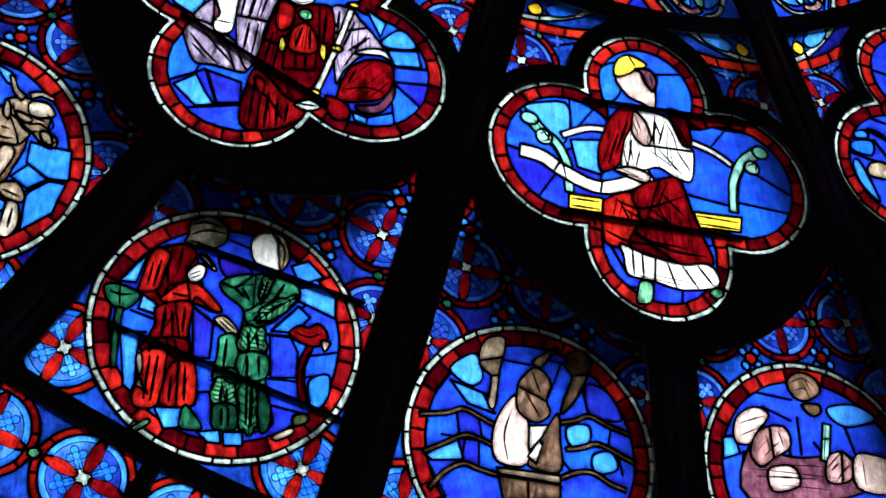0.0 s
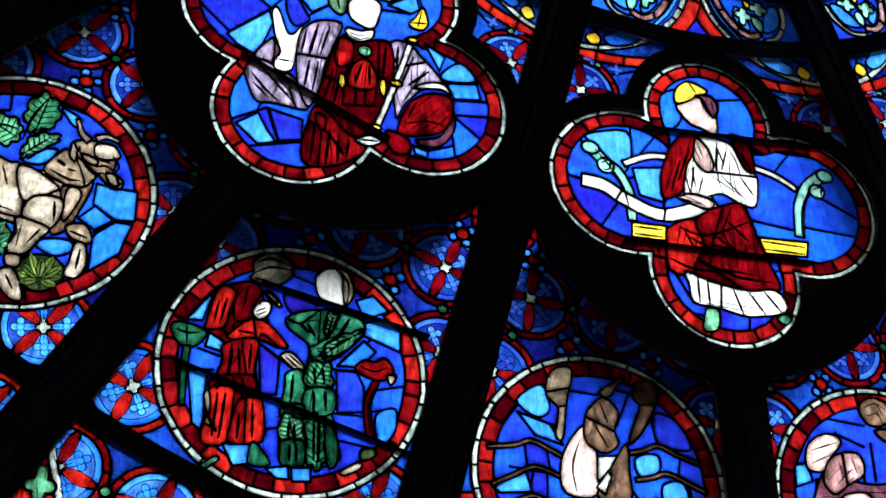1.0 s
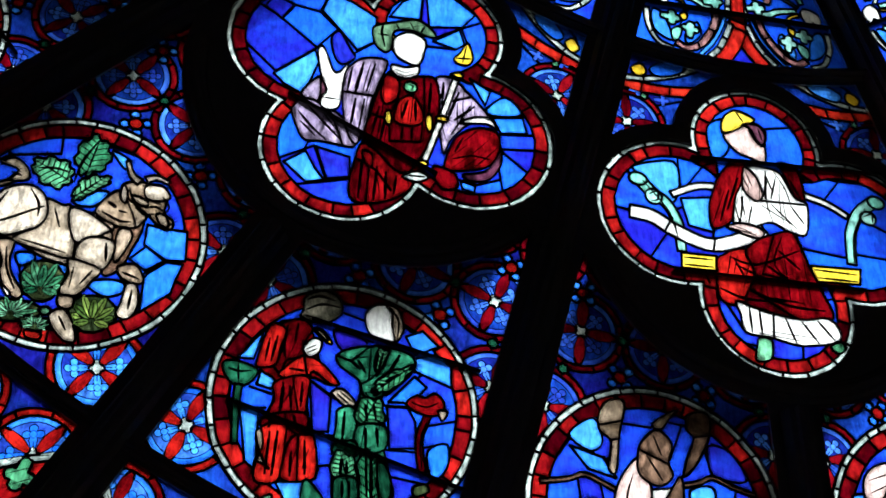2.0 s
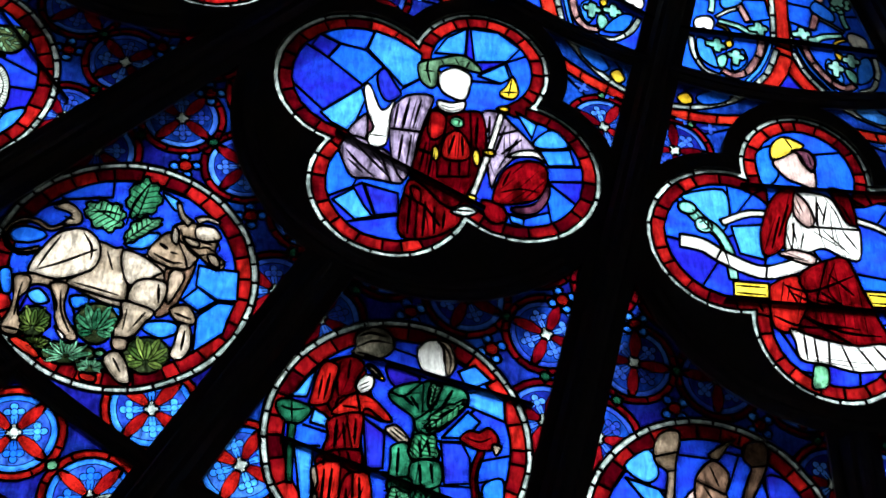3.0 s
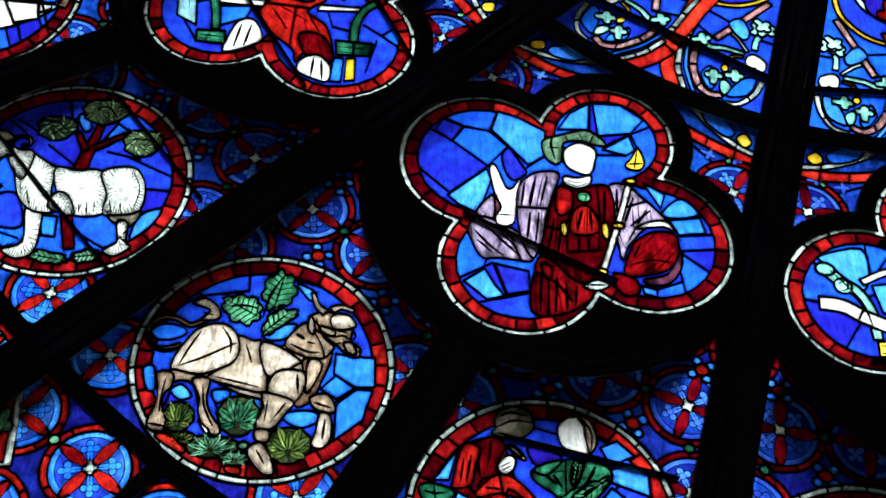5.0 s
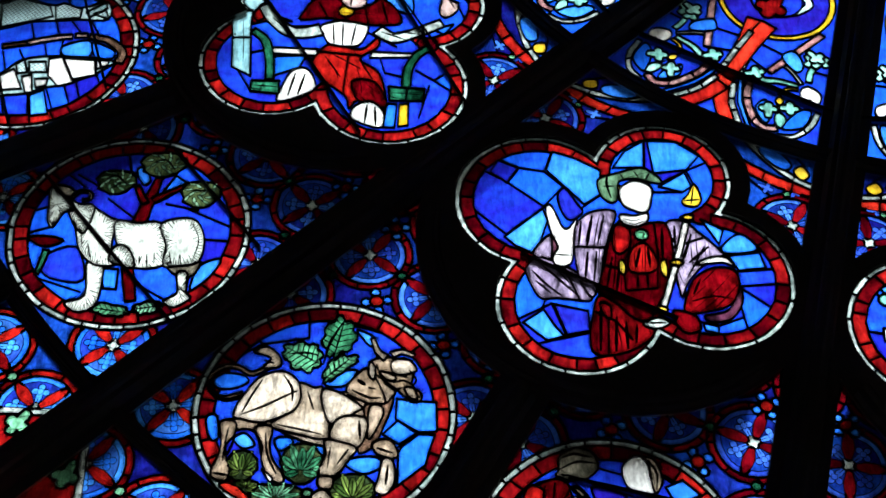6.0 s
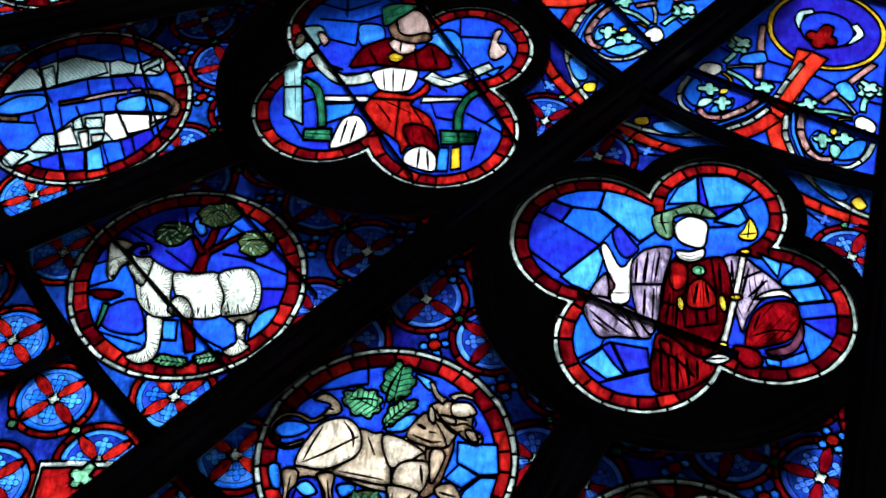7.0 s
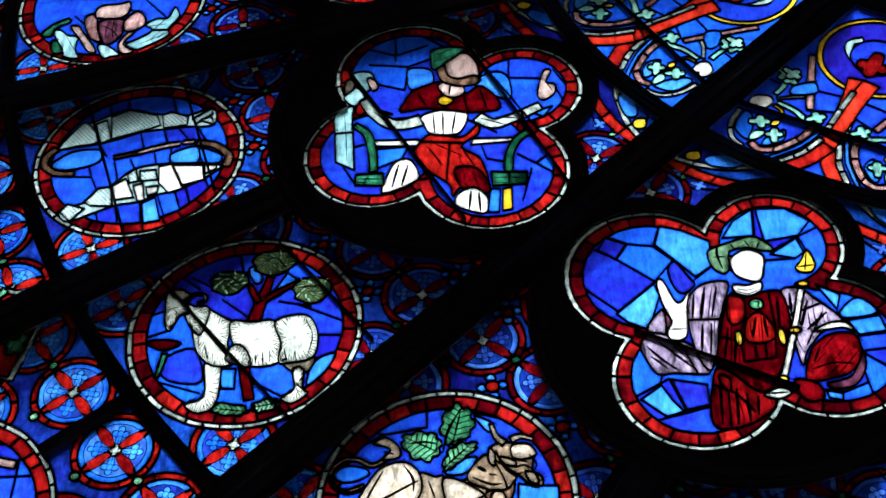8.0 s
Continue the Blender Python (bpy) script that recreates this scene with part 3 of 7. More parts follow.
def twins(s, field):
    cut(s, field, (17.1, 27.9), (24.5, 22.2))
    cut(s, field, (19.7, 16.5), (31.7, 8.8))
    cut(s, field, (12.6, 2), (22.8, 12.1))
    cut(s, field, (20.2, 18), (28, 22.7))
    cut(s, field, (12.1, 0.8), (18.8, 1.3))
    cut(s, field, (24.3, -4.4), (33.7, -1.8))
    cut(s, field, (13.2, -12.7), (21.8, -12.7))
    cut(s, field, (23.3, -11.2), (30.2, -9.4))
    cut(s, field, (14.8, -21.1), (22.5, -22.3))
    cut(s, field, (-3.3, 24.6), (6.3, 21.7))
    cut(s, field, (-1.4, 30.2), (5.9, 28.2))
    cut(s, field, (-10.7, 6.9), (-3.8, 2.6))
    cut(s, field, (-9.1, -9.7), (-3.7, -9.9))
    cut(s, field, (-7.6, -19.6), (-2.8, -18.7))
    cut(s, field, (-26.2, 7.8), (-20.3, 10.3))
    cut(s, field, (-26.2, 2.7), (-21.2, 1.3))
    cut(s, field, (-30.5, -3.8), (-24.4, -3.3))
    cut(s, field, (0, -29.9), (0.8, -35))
    flat(s, "pale", (-31.8, 11.9), (-22.6, 24.3), (-24.7, 21.2), (-27.1, 12.2))
    flat(s, "pale", (-24.7, 8.5), (-20.3, 9.8), (-20.2, 2.7), (-25.7, 4.1))
    flat(s, "pale", (-29.9, -4.3), (-24.5, -3.5), (-24.7, -22), (-27.9, -19.8))
    flat(s, "pale", (20.8, 17.3), (26.6, 19), (31.8, 15.8), (31.8, 8.8), (20.6, 13))
    flat(s, "pale", (13.1, 2.3), (20.5, 11.3), (24.3, 8), (19.8, 2.6))
    flat(s, "pale", (17.8, 24.2), (23, 26.9), (28.1, 22), (20.7, 18.4))
    blob(s, "pale", (24.6, -12.3), (30.5, -9.4), (30.5, -17), (26.2, -21.2))
    flat(s, "deep", (-10.4, 6.9), (-4, 2.3), (-4.5, -8.8), (-9.1, -9.1))
    flat(s, "deep", (12.7, 0.7), (18.9, 1), (21.2, -3.7), (21, -11.5), (13.6, -12.4))
    blob(s, "deep", (-3.3, 24.4), (5.8, 21.4), (4.4, 18.3), (0.3, 16.8), (-3, 20))
    blob(s, "green", (-35.8, 9.7), (-32.6, 10.9), (-26.1, 9.2), (-26.5, 5.7), (-30.7, 2.6), (-34.7, 5.8))
    ink(s, 0.5, (-34.2, 8.4), (-31.1, 7.6), (-27.7, 8.1))
    ink(s, 0.4, (-31.4, 10), (-31, 3.9))
    ribbon(s, "green", 2.2, 1.6, (-30.9, 3.4), (-31.2, -5.4), (-30.9, -14.9))
    ribbon(s, "dark_red", 2.4, 2.0, (23.1, -19.3), (22, -9.7), (24.2, -2.8), (25.1, 0.7))
    ink(s, 0.4, (23, -17.7), (22.6, -9.1), (24.7, -2.1))
    blob(s, "dark_red", (18.3, 2.4), (21, 5.2), (23.9, 4.7), (26.8, 6.3), (29.4, 3.9), (29.1, 0.5), (25.4, -1.1), (21, 0))
    ink(s, 0.4, (19.8, 2.8), (24.1, 1.7), (27.7, 3.3))
    blob(s, "cream", (27.8, 1), (30.6, 0.7), (29, -2.2))
    blob(s, "dark_red", (-22.1, 22.8), (-17.8, 25.8), (-12.7, 26), (-10.2, 22.4), (-7.6, 13), (-2.9, 7.2), (-4.9, 6), (-9.2, 7.7), (-11.1, 6.3), (-10.8, -3.1), (-8.7, -12), (-7.9, -22.7), (-24.1, -24.7), (-24, -15.1), (-22.4, -6.3), (-20.6, 0.5), (-20.6, 6), (-25.5, 10.2))
    blob(s, "green", (-2.7, 16.1), (7.4, 19.9), (19.7, 18.1), (20, 12.9), (13.5, 5.3), (11, 2.7), (12, -12.6), (13.6, -21), (13.4, -27.9), (-1.7, -29.3), (-2.2, -12.3), (-1.5, -1.9), (3.4, 0.5), (4, 8.5))
    blob(s, "dark_red", (-21.9, 19.9), (-18.8, 25.1), (-13.3, 26.5), (-10.3, 23.5), (-12.9, 18.5), (-12.6, 14.4), (-17.7, 12.5), (-19.1, 8.2), (-21.6, 11.4))
    ink(s, 0.6, (-17.7, 24.1), (-18.6, 17.6), (-17.9, 13.1))
    ink(s, 0.6, (-14.7, 25.1), (-15.4, 19.2))
    blob(s, "red", (-25.9, 13), (-22.8, 23.8), (-18.1, 22.8), (-19.2, 17.5), (-20.9, 11), (-25.8, 9.6))
    ink(s, 0.5, (-22.8, 19.2), (-23.8, 11.7))
    ink(s, 0.5, (-20.6, 20.1), (-22.1, 11.6))
    blob(s, "red", (-19.7, 8.4), (-13, 14.4), (-7.8, 13.3), (-2.1, 7), (-4.3, 6.1), (-9.3, 9.8), (-11.3, 7.2), (-16.8, 6.9))
    cut(s, -1, (-12.2, 13.4), (-11.1, 7.9))
    ink(s, 0.6, (-16.5, 10), (-12.4, 9.7))
    blob(s, "red", (-20.9, 5), (-16.2, 7.6), (-10.7, 8), (-10.7, 1.9), (-11.8, -3.8), (-16.2, -5.1), (-21.7, -4.7), (-20.5, 0.4))
    cut(s, -1, (-15.2, 6.8), (-13.5, -3.8))
    ink(s, 0.6, (-18.1, 5.3), (-18.5, -3.6))
    ink(s, 0.6, (-16.2, 4.4), (-15.3, -3.7))
    ink(s, 0.5, (-12.6, 6), (-12.7, -1.7))
    blob(s, "dark_red", (-22.5, -5.5), (-11.9, -3.4), (-10.4, -7.9), (-11.8, -10.8), (-16.8, -8.8), (-23.1, -9.2))
    cut(s, -1, (-17.2, -4.7), (-16.3, -8.7))
    ink(s, 0.6, (-21, -6.1), (-21.5, -8.9))
    ink(s, 0.6, (-14.8, -4.4), (-13.1, -9.4))
    blob(s, "red", (-23.3, -9.1), (-17.1, -7.8), (-16.5, -12.9), (-18, -24.6), (-24.4, -25.4), (-24.1, -17.3))
    ink(s, 0.6, (-21.1, -10.4), (-21.8, -23.2))
    ink(s, 0.6, (-18.9, -10.1), (-19.9, -23.5))
    blob(s, "red", (-14.8, -11.5), (-10.7, -10.2), (-8.3, -11.6), (-7.6, -23.3), (-16.9, -24.4), (-16.7, -18.5))
    cut(s, -1, (-12.9, -11.7), (-12.7, -23.3))
    ink(s, 0.6, (-11.1, -12.3), (-10.6, -22.3))
    ink(s, 0.6, (-14.7, -16), (-14.8, -23.2))
    blob(s, "cream", (-24.8, -10.9), (-23.4, -9.7), (-22.8, -13.9), (-23.7, -16.3))
    blob(s, "cream", (-24.4, -19.3), (-23.4, -17.1), (-22.5, -19.1), (-20.5, -21.5), (-22.6, -20.2))
    blob(s, "drab", (-13.3, 33.6), (-9.9, 36.6), (-5.2, 37.1), (-2.1, 33.7), (-2, 29.8), (-5.5, 26.8), (-9.6, 26), (-14.4, 27.5), (-13.5, 29.8))
    ink(s, 0.5, (-12.8, 29.9), (-8, 32.3), (-2.2, 31.9))
    ink(s, 0.5, (-12.3, 33.5), (-8.7, 35), (-4, 34))
    ink(s, 0.4, (-12.9, 28), (-8.7, 27.5))
    blob(s, "white", (-13, 17.1), (-10.2, 20.5), (-7.5, 19.8), (-8.3, 16.2), (-11.2, 14.4))
    ink(s, 0.35, (-11.8, 16.9), (-9, 18.5))
    ink(s, 0.35, (-11.4, 15.8), (-8.8, 17.3))
    blob(s, "yellow", (-9.9, 23.6), (-7.4, 23.7), (-4.3, 19.6), (-6.6, 19.9))
    blob(s, "drab", (-9.4, 23.4), (-7.6, 23.2), (-5.6, 20.5), (-6.7, 20.6))
    blob(s, "green", (1.5, 14.9), (7.4, 19.9), (12.7, 20.1), (19.7, 18.1), (20, 13.1), (14.4, 6.6), (8.4, 2.8), (5.3, 4.1), (4, 8.5), (-2, 12.6), (-2.7, 15.9))
    cut(s, -1, (7.4, 19.7), (7, 8.9), (4.5, 7.4))
    cut(s, -1, (12.7, 19.9), (10, 11.6), (7, 8.9))
    ink(s, 0.7, (3.6, 14.7), (5.9, 11))
    ink(s, 0.7, (9.6, 17.9), (8.4, 12.5))
    ink(s, 0.7, (16, 17.7), (12.6, 10.9))
    ink(s, 0.6, (1, 14.9), (4.3, 11.9))
    blob(s, "fern", (10.8, 10.5), (18.7, 14.8), (19.6, 12.9), (14.5, 6.9), (9.5, 4.5), (8.2, 5.9))
    ink(s, 0.6, (12.2, 9.1), (16.8, 12))
    blob(s, "fern", (8.9, 18.7), (12.9, 19.2), (11, 13.5), (9, 10.8))
    blob(s, "cream", (-3.9, 3.7), (-0.9, 5), (3, 1.6), (2.1, -1), (-1.7, 1.4))
    ink(s, 0.4, (-2.3, 3.3), (1.4, 0.2))
    ink(s, 0.4, (-1.4, 4.1), (2.2, 1.2))
    blob(s, "green", (-1.7, -1.4), (3, -0.5), (3.2, -11), (-2.6, -12.5), (-2, -5.6))
    ink(s, 0.6, (0.1, -2.2), (-0.3, -10.9))
    blob(s, "fern", (3.4, 1.3), (10.4, 3.1), (11.5, -4.3), (4.5, -6))
    ink(s, 0.6, (6, 0.7), (6.8, -4.5))
    ink(s, 0.6, (8.5, 1.2), (9.3, -3.7))
    blob(s, "green", (3.9, -6.3), (12, -5.3), (12.3, -12.5), (4.3, -13.9))
    ink(s, 0.6, (6.4, -6.8), (6.5, -12.8))
    ink(s, 0.6, (9.5, -6.4), (10.1, -12))
    blob(s, "green", (-2.7, -12.1), (3.4, -11), (3.9, -15.3), (-2.4, -15.5))
    blob(s, "fern", (-2.9, -15.2), (2.8, -15.6), (3.9, -22.6), (-2.1, -23.1))
    blob(s, "green", (-2.2, -22.7), (3.8, -22.2), (4.2, -29.1), (-2.1, -29.5))
    ink(s, 0.6, (-0.4, -16.9), (-0.5, -22.2))
    ink(s, 0.6, (1.1, -17.2), (1.4, -21.9))
    ink(s, 0.6, (0.1, -23.7), (0.2, -28.4))
    ink(s, 0.6, (2, -23.4), (2.2, -28.4))
    blob(s, "fern", (4.6, -15.1), (9.9, -14.2), (10, -21.4), (9.9, -29), (5.5, -28.8))
    ink(s, 0.6, (6.7, -16), (7.2, -27.5))
    ink(s, 0.6, (8.3, -15.8), (8.6, -27.9))
    blob(s, "green", (10.1, -14.7), (13.8, -20.8), (13.5, -28.1), (10.9, -28.3))
    blob(s, "white", (5.5, 30.5), (8.7, 34.2), (13, 34.4), (16.3, 31.8), (16.8, 26.6), (14.3, 22), (10.4, 22.6), (6.7, 24.3))
    blob(s, "cream", (11.9, 34.5), (15.8, 33.2), (17.2, 26.7), (14.9, 22.2), (13.8, 27.4), (13.8, 31.5))
    ink(s, 0.4, (13.6, 33.3), (15.6, 28.8), (15.2, 23.4))
    ink(s, 0.35, (12.8, 33.8), (14.5, 31))
    flat(s, "pale", (-18.7, -25.1), (-11, -24.6), (-11.5, -30.2), (-15.6, -31.3))
    blob(s, "green", (-11.5, -28.1), (-9.8, -23.7), (-4.9, -29.8), (-10.4, -30.7))
    flat(s, "pale", (-6.2, -31.1), (0.1, -29.9), (0.4, -34), (-3.1, -34))
    flat(s, "pale", (1, -30.3), (6.4, -29.7), (6.6, -33.9), (1.3, -34.5))
    blob(s, "cream", (14.8, -30.1), (20, -27.2), (20.9, -28.6), (16.4, -31.2))
    blob(s, "olive", (20.5, -23.6), (24, -22.4), (25.1, -24.4), (21.2, -26.5))
    blob(s, "leaf", (-24.3, -31.9), (-20.3, -29.2), (-19.5, -30.3), (-23.6, -33.2))


def seated(s, field):
    cut(s, field, (-29.9, 20.5), (-29.8, 8.6))
    cut(s, field, (-15.7, 26.6), (-29, 8.8))
    cut(s, field, (-48.8, 14.4), (-35.1, -0.2), (-20.6, 5.7))
    cut(s, field, (-54.8, -0.8), (-48.6, -1.9))
    cut(s, field, (-42.9, -19.8), (-35.5, -7.9))
    cut(s, field, (-33.6, 3.2), (-32.6, -7.4))
    cut(s, field, (-16.2, 6.5), (-19.9, -8.2))
    cut(s, field, (-18.7, 40), (-9.7, 40.2))
    cut(s, field, (5.3, 39.9), (17.7, 42.4))
    cut(s, field, (17.5, 22.5), (28, 21.1), (46.2, 21.2))
    cut(s, field, (24.3, 14), (34.7, 27.3))
    cut(s, field, (11.8, -8.8), (29.2, -10.5))
    cut(s, field, (30.9, -8.6), (52.9, -9.6))
    cut(s, field, (38.3, 5.3), (52.5, -1.8))
    cut(s, field, (20.2, -27.2), (8.4, -30.5))
    cut(s, field, (-17.3, -34.7), (-13.6, -41.3))
    cut(s, field, (7, -45.3), (6.2, -54))
    cut(s, field, (-15.4, -47.3), (-4.4, -48.5))
    blob(s, "pale", (-45.9, 16.5), (-31.4, 20.2), (-30.5, 8.5), (-35, 2.9), (-43.2, 12.3))
    flat(s, "pale", (-29.9, 5.5), (-19, 7.5), (-19.8, -6.6), (-28.3, -5.1))
    blob(s, "pale", (-17.4, 37), (-10.4, 40.9), (-10.4, 28.5), (-16.6, 24))
    ribbon(s, "white", 2.6, 2.6, (-33.4, 6.7), (-23.1, 11.5), (-15.6, 12))
    ribbon(s, "white", 2.5, 2.5, (15.2, 13.1), (23.9, 10.7), (31, 6.4))
    ribbon(s, "mint", 4.0, 2.1, (-45.3, 12.2), (-40.5, 6.6), (-35, 2.2), (-31.8, -5.7), (-31.6, -15.6))
    egg(s, "mint", (-44.9, 11.4), 3.3, 2.7)
    egg(s, "mint", (-39.9, 4.8), 3.0, 3.0)
    ink(s, 0.5, (-41.3, 5.7), (-38.4, 7), (-38.5, 3.8), (-40.7, 3.1))
    ink(s, 0.5, (-43.2, 10.8), (-35.1, -0.2), (-32.5, -10.4))
    ribbon(s, "mint", 2.5, 3.7, (29.5, -12.7), (31, -0.8), (35.7, 8.8), (43.1, 14.5))
    egg(s, "mint", (42.9, 13.8), 3.2, 2.6)
    egg(s, "mint", (38.8, 7), 3.0, 2.7)
    ink(s, 0.5, (37.1, 7.4), (40.5, 8.9), (40.2, 5.6))
    ink(s, 0.5, (30.5, -11.8), (32.3, -0.5), (38.2, 10.9))
    flat(s, "yellow", (-31.9, -16.1), (-19.6, -15.8), (-20, -21.5), (-32.2, -21.7))
    ink(s, 0.5, (-31, -17.7), (-21.2, -17.5))
    ink(s, 0.5, (-31.1, -20.4), (-21.3, -20.3))
    flat(s, "yellow", (14.1, -15), (32.4, -14.5), (31.3, -20.5), (15, -21.2))
    ink(s, 0.5, (15.4, -16.6), (30.7, -16.7))
    ink(s, 0.5, (15.9, -19.6), (30.4, -19.4))
    ribbon(s, "white", 5.1, 5.1, (-48.6, -2.2), (-40.9, -3.1), (-33.3, -7.5), (-22.9, -11.5), (-12.8, -9.5), (-0.9, -3.3))
    cut(s, -1, (-34.6, -3.9), (-37.7, -9.8))
    cut(s, -1, (-19.2, -8.1), (-20.3, -14.4))
    blob(s, "dark_red", (-11.6, 21.7), (-4.8, 23.9), (-8.8, 7.9), (-12.3, -0.6), (-19.7, -5.1), (-19.9, 4.2), (-16.4, 14.4))
    blob(s, "dark_red", (7.3, 25.4), (14.6, 23.5), (15.7, 10), (12.1, 11.7), (9.8, 19.4))
    blob(s, "red", (-18.2, -15.5), (-8.7, -11.6), (-6.5, -21.1), (-11.6, -32.3), (-19.9, -32.2), (-19.9, -20.3))
    blob(s, "dark_red", (-8.7, -11.6), (2, -4.3), (9.4, -3), (13.4, -14.7), (16.2, -23.3), (19.4, -34.7), (7.7, -38), (-4.7, -34.1), (-11.6, -32.3), (-6.5, -21.1))
    cut(s, -1, (1.9, -5.1), (-3.6, -20.6), (16.2, -23.3))
    cut(s, -1, (-8.4, -27.3), (7.8, -37.3))
    ink(s, 0.5, (4.8, -5.4), (1, -16.8), (8.9, -24.5))
    ink(s, 0.5, (-13.3, -16.2), (-9.6, -24.6))
    ink(s, 0.5, (-2.9, -29.4), (9.8, -30.3))
    blob(s, "white", (-4.9, 22.2), (2.6, 22.9), (8.4, 20.7), (12.1, 11.7), (16.4, 9.3), (14.5, -2.9), (8, -2.5), (2.3, 0.4), (-5.2, -2.5), (-11.7, -2.9), (-10.3, 7.6), (-6.8, 16.2))
    cut(s, -1, (0, 8.7), (16.4, 9.3))
    ink(s, 0.5, (2.4, 21.2), (0.8, 9.6))
    ink(s, 0.5, (6, 19.5), (3.1, 10.1))
    ink(s, 0.5, (-7.2, 9.7), (-9.4, -0.9))
    ink(s, 0.5, (-4.6, 5.5), (-6.5, -1.2))
    ink(s, 0.5, (2.9, 7.6), (11, -1.1))
    blob(s, "white", (-14.3, -32), (-6.1, -34.3), (7.8, -36.5), (17.9, -34.9), (20.7, -42.5), (6.9, -46.1), (-4.1, -44.2), (-12.3, -43.3), (-13.3, -36.9))
    cut(s, -1, (-1.9, -35.1), (-2.7, -43.9))
    ink(s, 0.6, (-10.2, -33.5), (-10.2, -43))
    ink(s, 0.6, (-6.8, -34.4), (-6.8, -43.4))
    ink(s, 0.6, (2.2, -36.7), (4.9, -45.7))
    ink(s, 0.6, (7.8, -37.3), (12.7, -44.5))
    ink(s, 0.6, (13.5, -36.3), (18.5, -42.8))
    blob(s, "leaf", (-7.6, -44.7), (-3.5, -45.5), (-4.7, -52.1), (-9.6, -53.2), (-9.3, -49.2))
    blob(s, "leaf", (16.8, -45.3), (20.6, -43.3), (22.2, -45.2), (19.4, -47.5))
    blob(s, "flesh", (-5.7, 21.3), (-3.5, 20.9), (-0.8, 17.4), (0.2, 11.1), (-2.9, 8.2), (-7, 13))
    blob(s, "flesh", (-14.6, -3.4), (-8, -1.4), (-1.6, -3.4), (-3.3, -6.8), (-9.7, -5.6))
    ink(s, 0.4, (-13.2, -3.9), (-4.6, -5.5))
    blob(s, "flesh", (-11.6, 34), (-6.8, 39.1), (0.8, 40.7), (3.5, 35.4), (2.8, 25.3), (-2.4, 26), (-7.5, 28.2))
    blob(s, "plum", (0.9, 41.5), (4.7, 38.1), (3.2, 32), (0.4, 33.9), (-1.6, 38.5))
    blob(s, "yellow", (-11.8, 35.6), (-11.2, 41.6), (-6.4, 45.9), (1, 43.2), (-3.7, 39.8), (-8.5, 36.3))
    ink(s, 0.6, (-5.7, 45.2), (-3.6, 41.5))
    ink(s, 0.4, (4.9, 22.4), (8.6, 15.4), (10.1, 8.8))
    ink(s, 0.4, (7.6, 21.1), (11.5, 12.9))
    ink(s, 0.4, (2.1, 20), (4, 12.7))
    ink(s, 0.4, (-10.6, 5.6), (-9.9, -1))
    ink(s, 0.4, (-8.2, 9.1), (-7.4, 1.7))
    ink(s, 0.5, (10, 8), (14.1, 1.2))
    ink(s, 0.4, (-0.7, 6.7), (8.7, 0.9))
    ink(s, 0.35, (-5.3, 20.4), (-3.5, 14.3))
    ink(s, 0.35, (-6.8, 18.8), (-4.7, 12.8))
    ink(s, 0.3, (-12.3, -2.9), (-5.8, -4.7))
    ink(s, 0.3, (-11.1, -1.2), (-4.2, -2.5))
    ink(s, 0.7, (-14.8, -15.5), (-5.4, -17.3), (10.5, -9.9))
    ink(s, 0.7, (-12.3, -18.5), (-1.7, -22.5), (14.9, -22.3))
    ink(s, 0.7, (-19.4, -28), (-10.5, -31), (3.1, -30.2))
    ink(s, 0.7, (-10.2, -26.4), (3, -31.6), (16.7, -32.2))
    ink(s, 0.6, (-2.6, -16.6), (4.5, -21.8))
    ink(s, 0.6, (2.1, -9.9), (9.8, -17.3))
    ink(s, 0.6, (-12.3, 11.3), (-16.6, -1.5))
    ink(s, 0.6, (-8.4, 16.7), (-13.5, 3.5))
    ink(s, 0.6, (11, 19), (14, 11.8))
    blob(s, "plum", (-3.8, 40.5), (2.1, 40.9), (4.4, 36.9), (2.5, 32.2), (0.4, 34.5), (-1, 38.7))
    ink(s, 0.4, (1.9, 39.3), (2.7, 34.6))


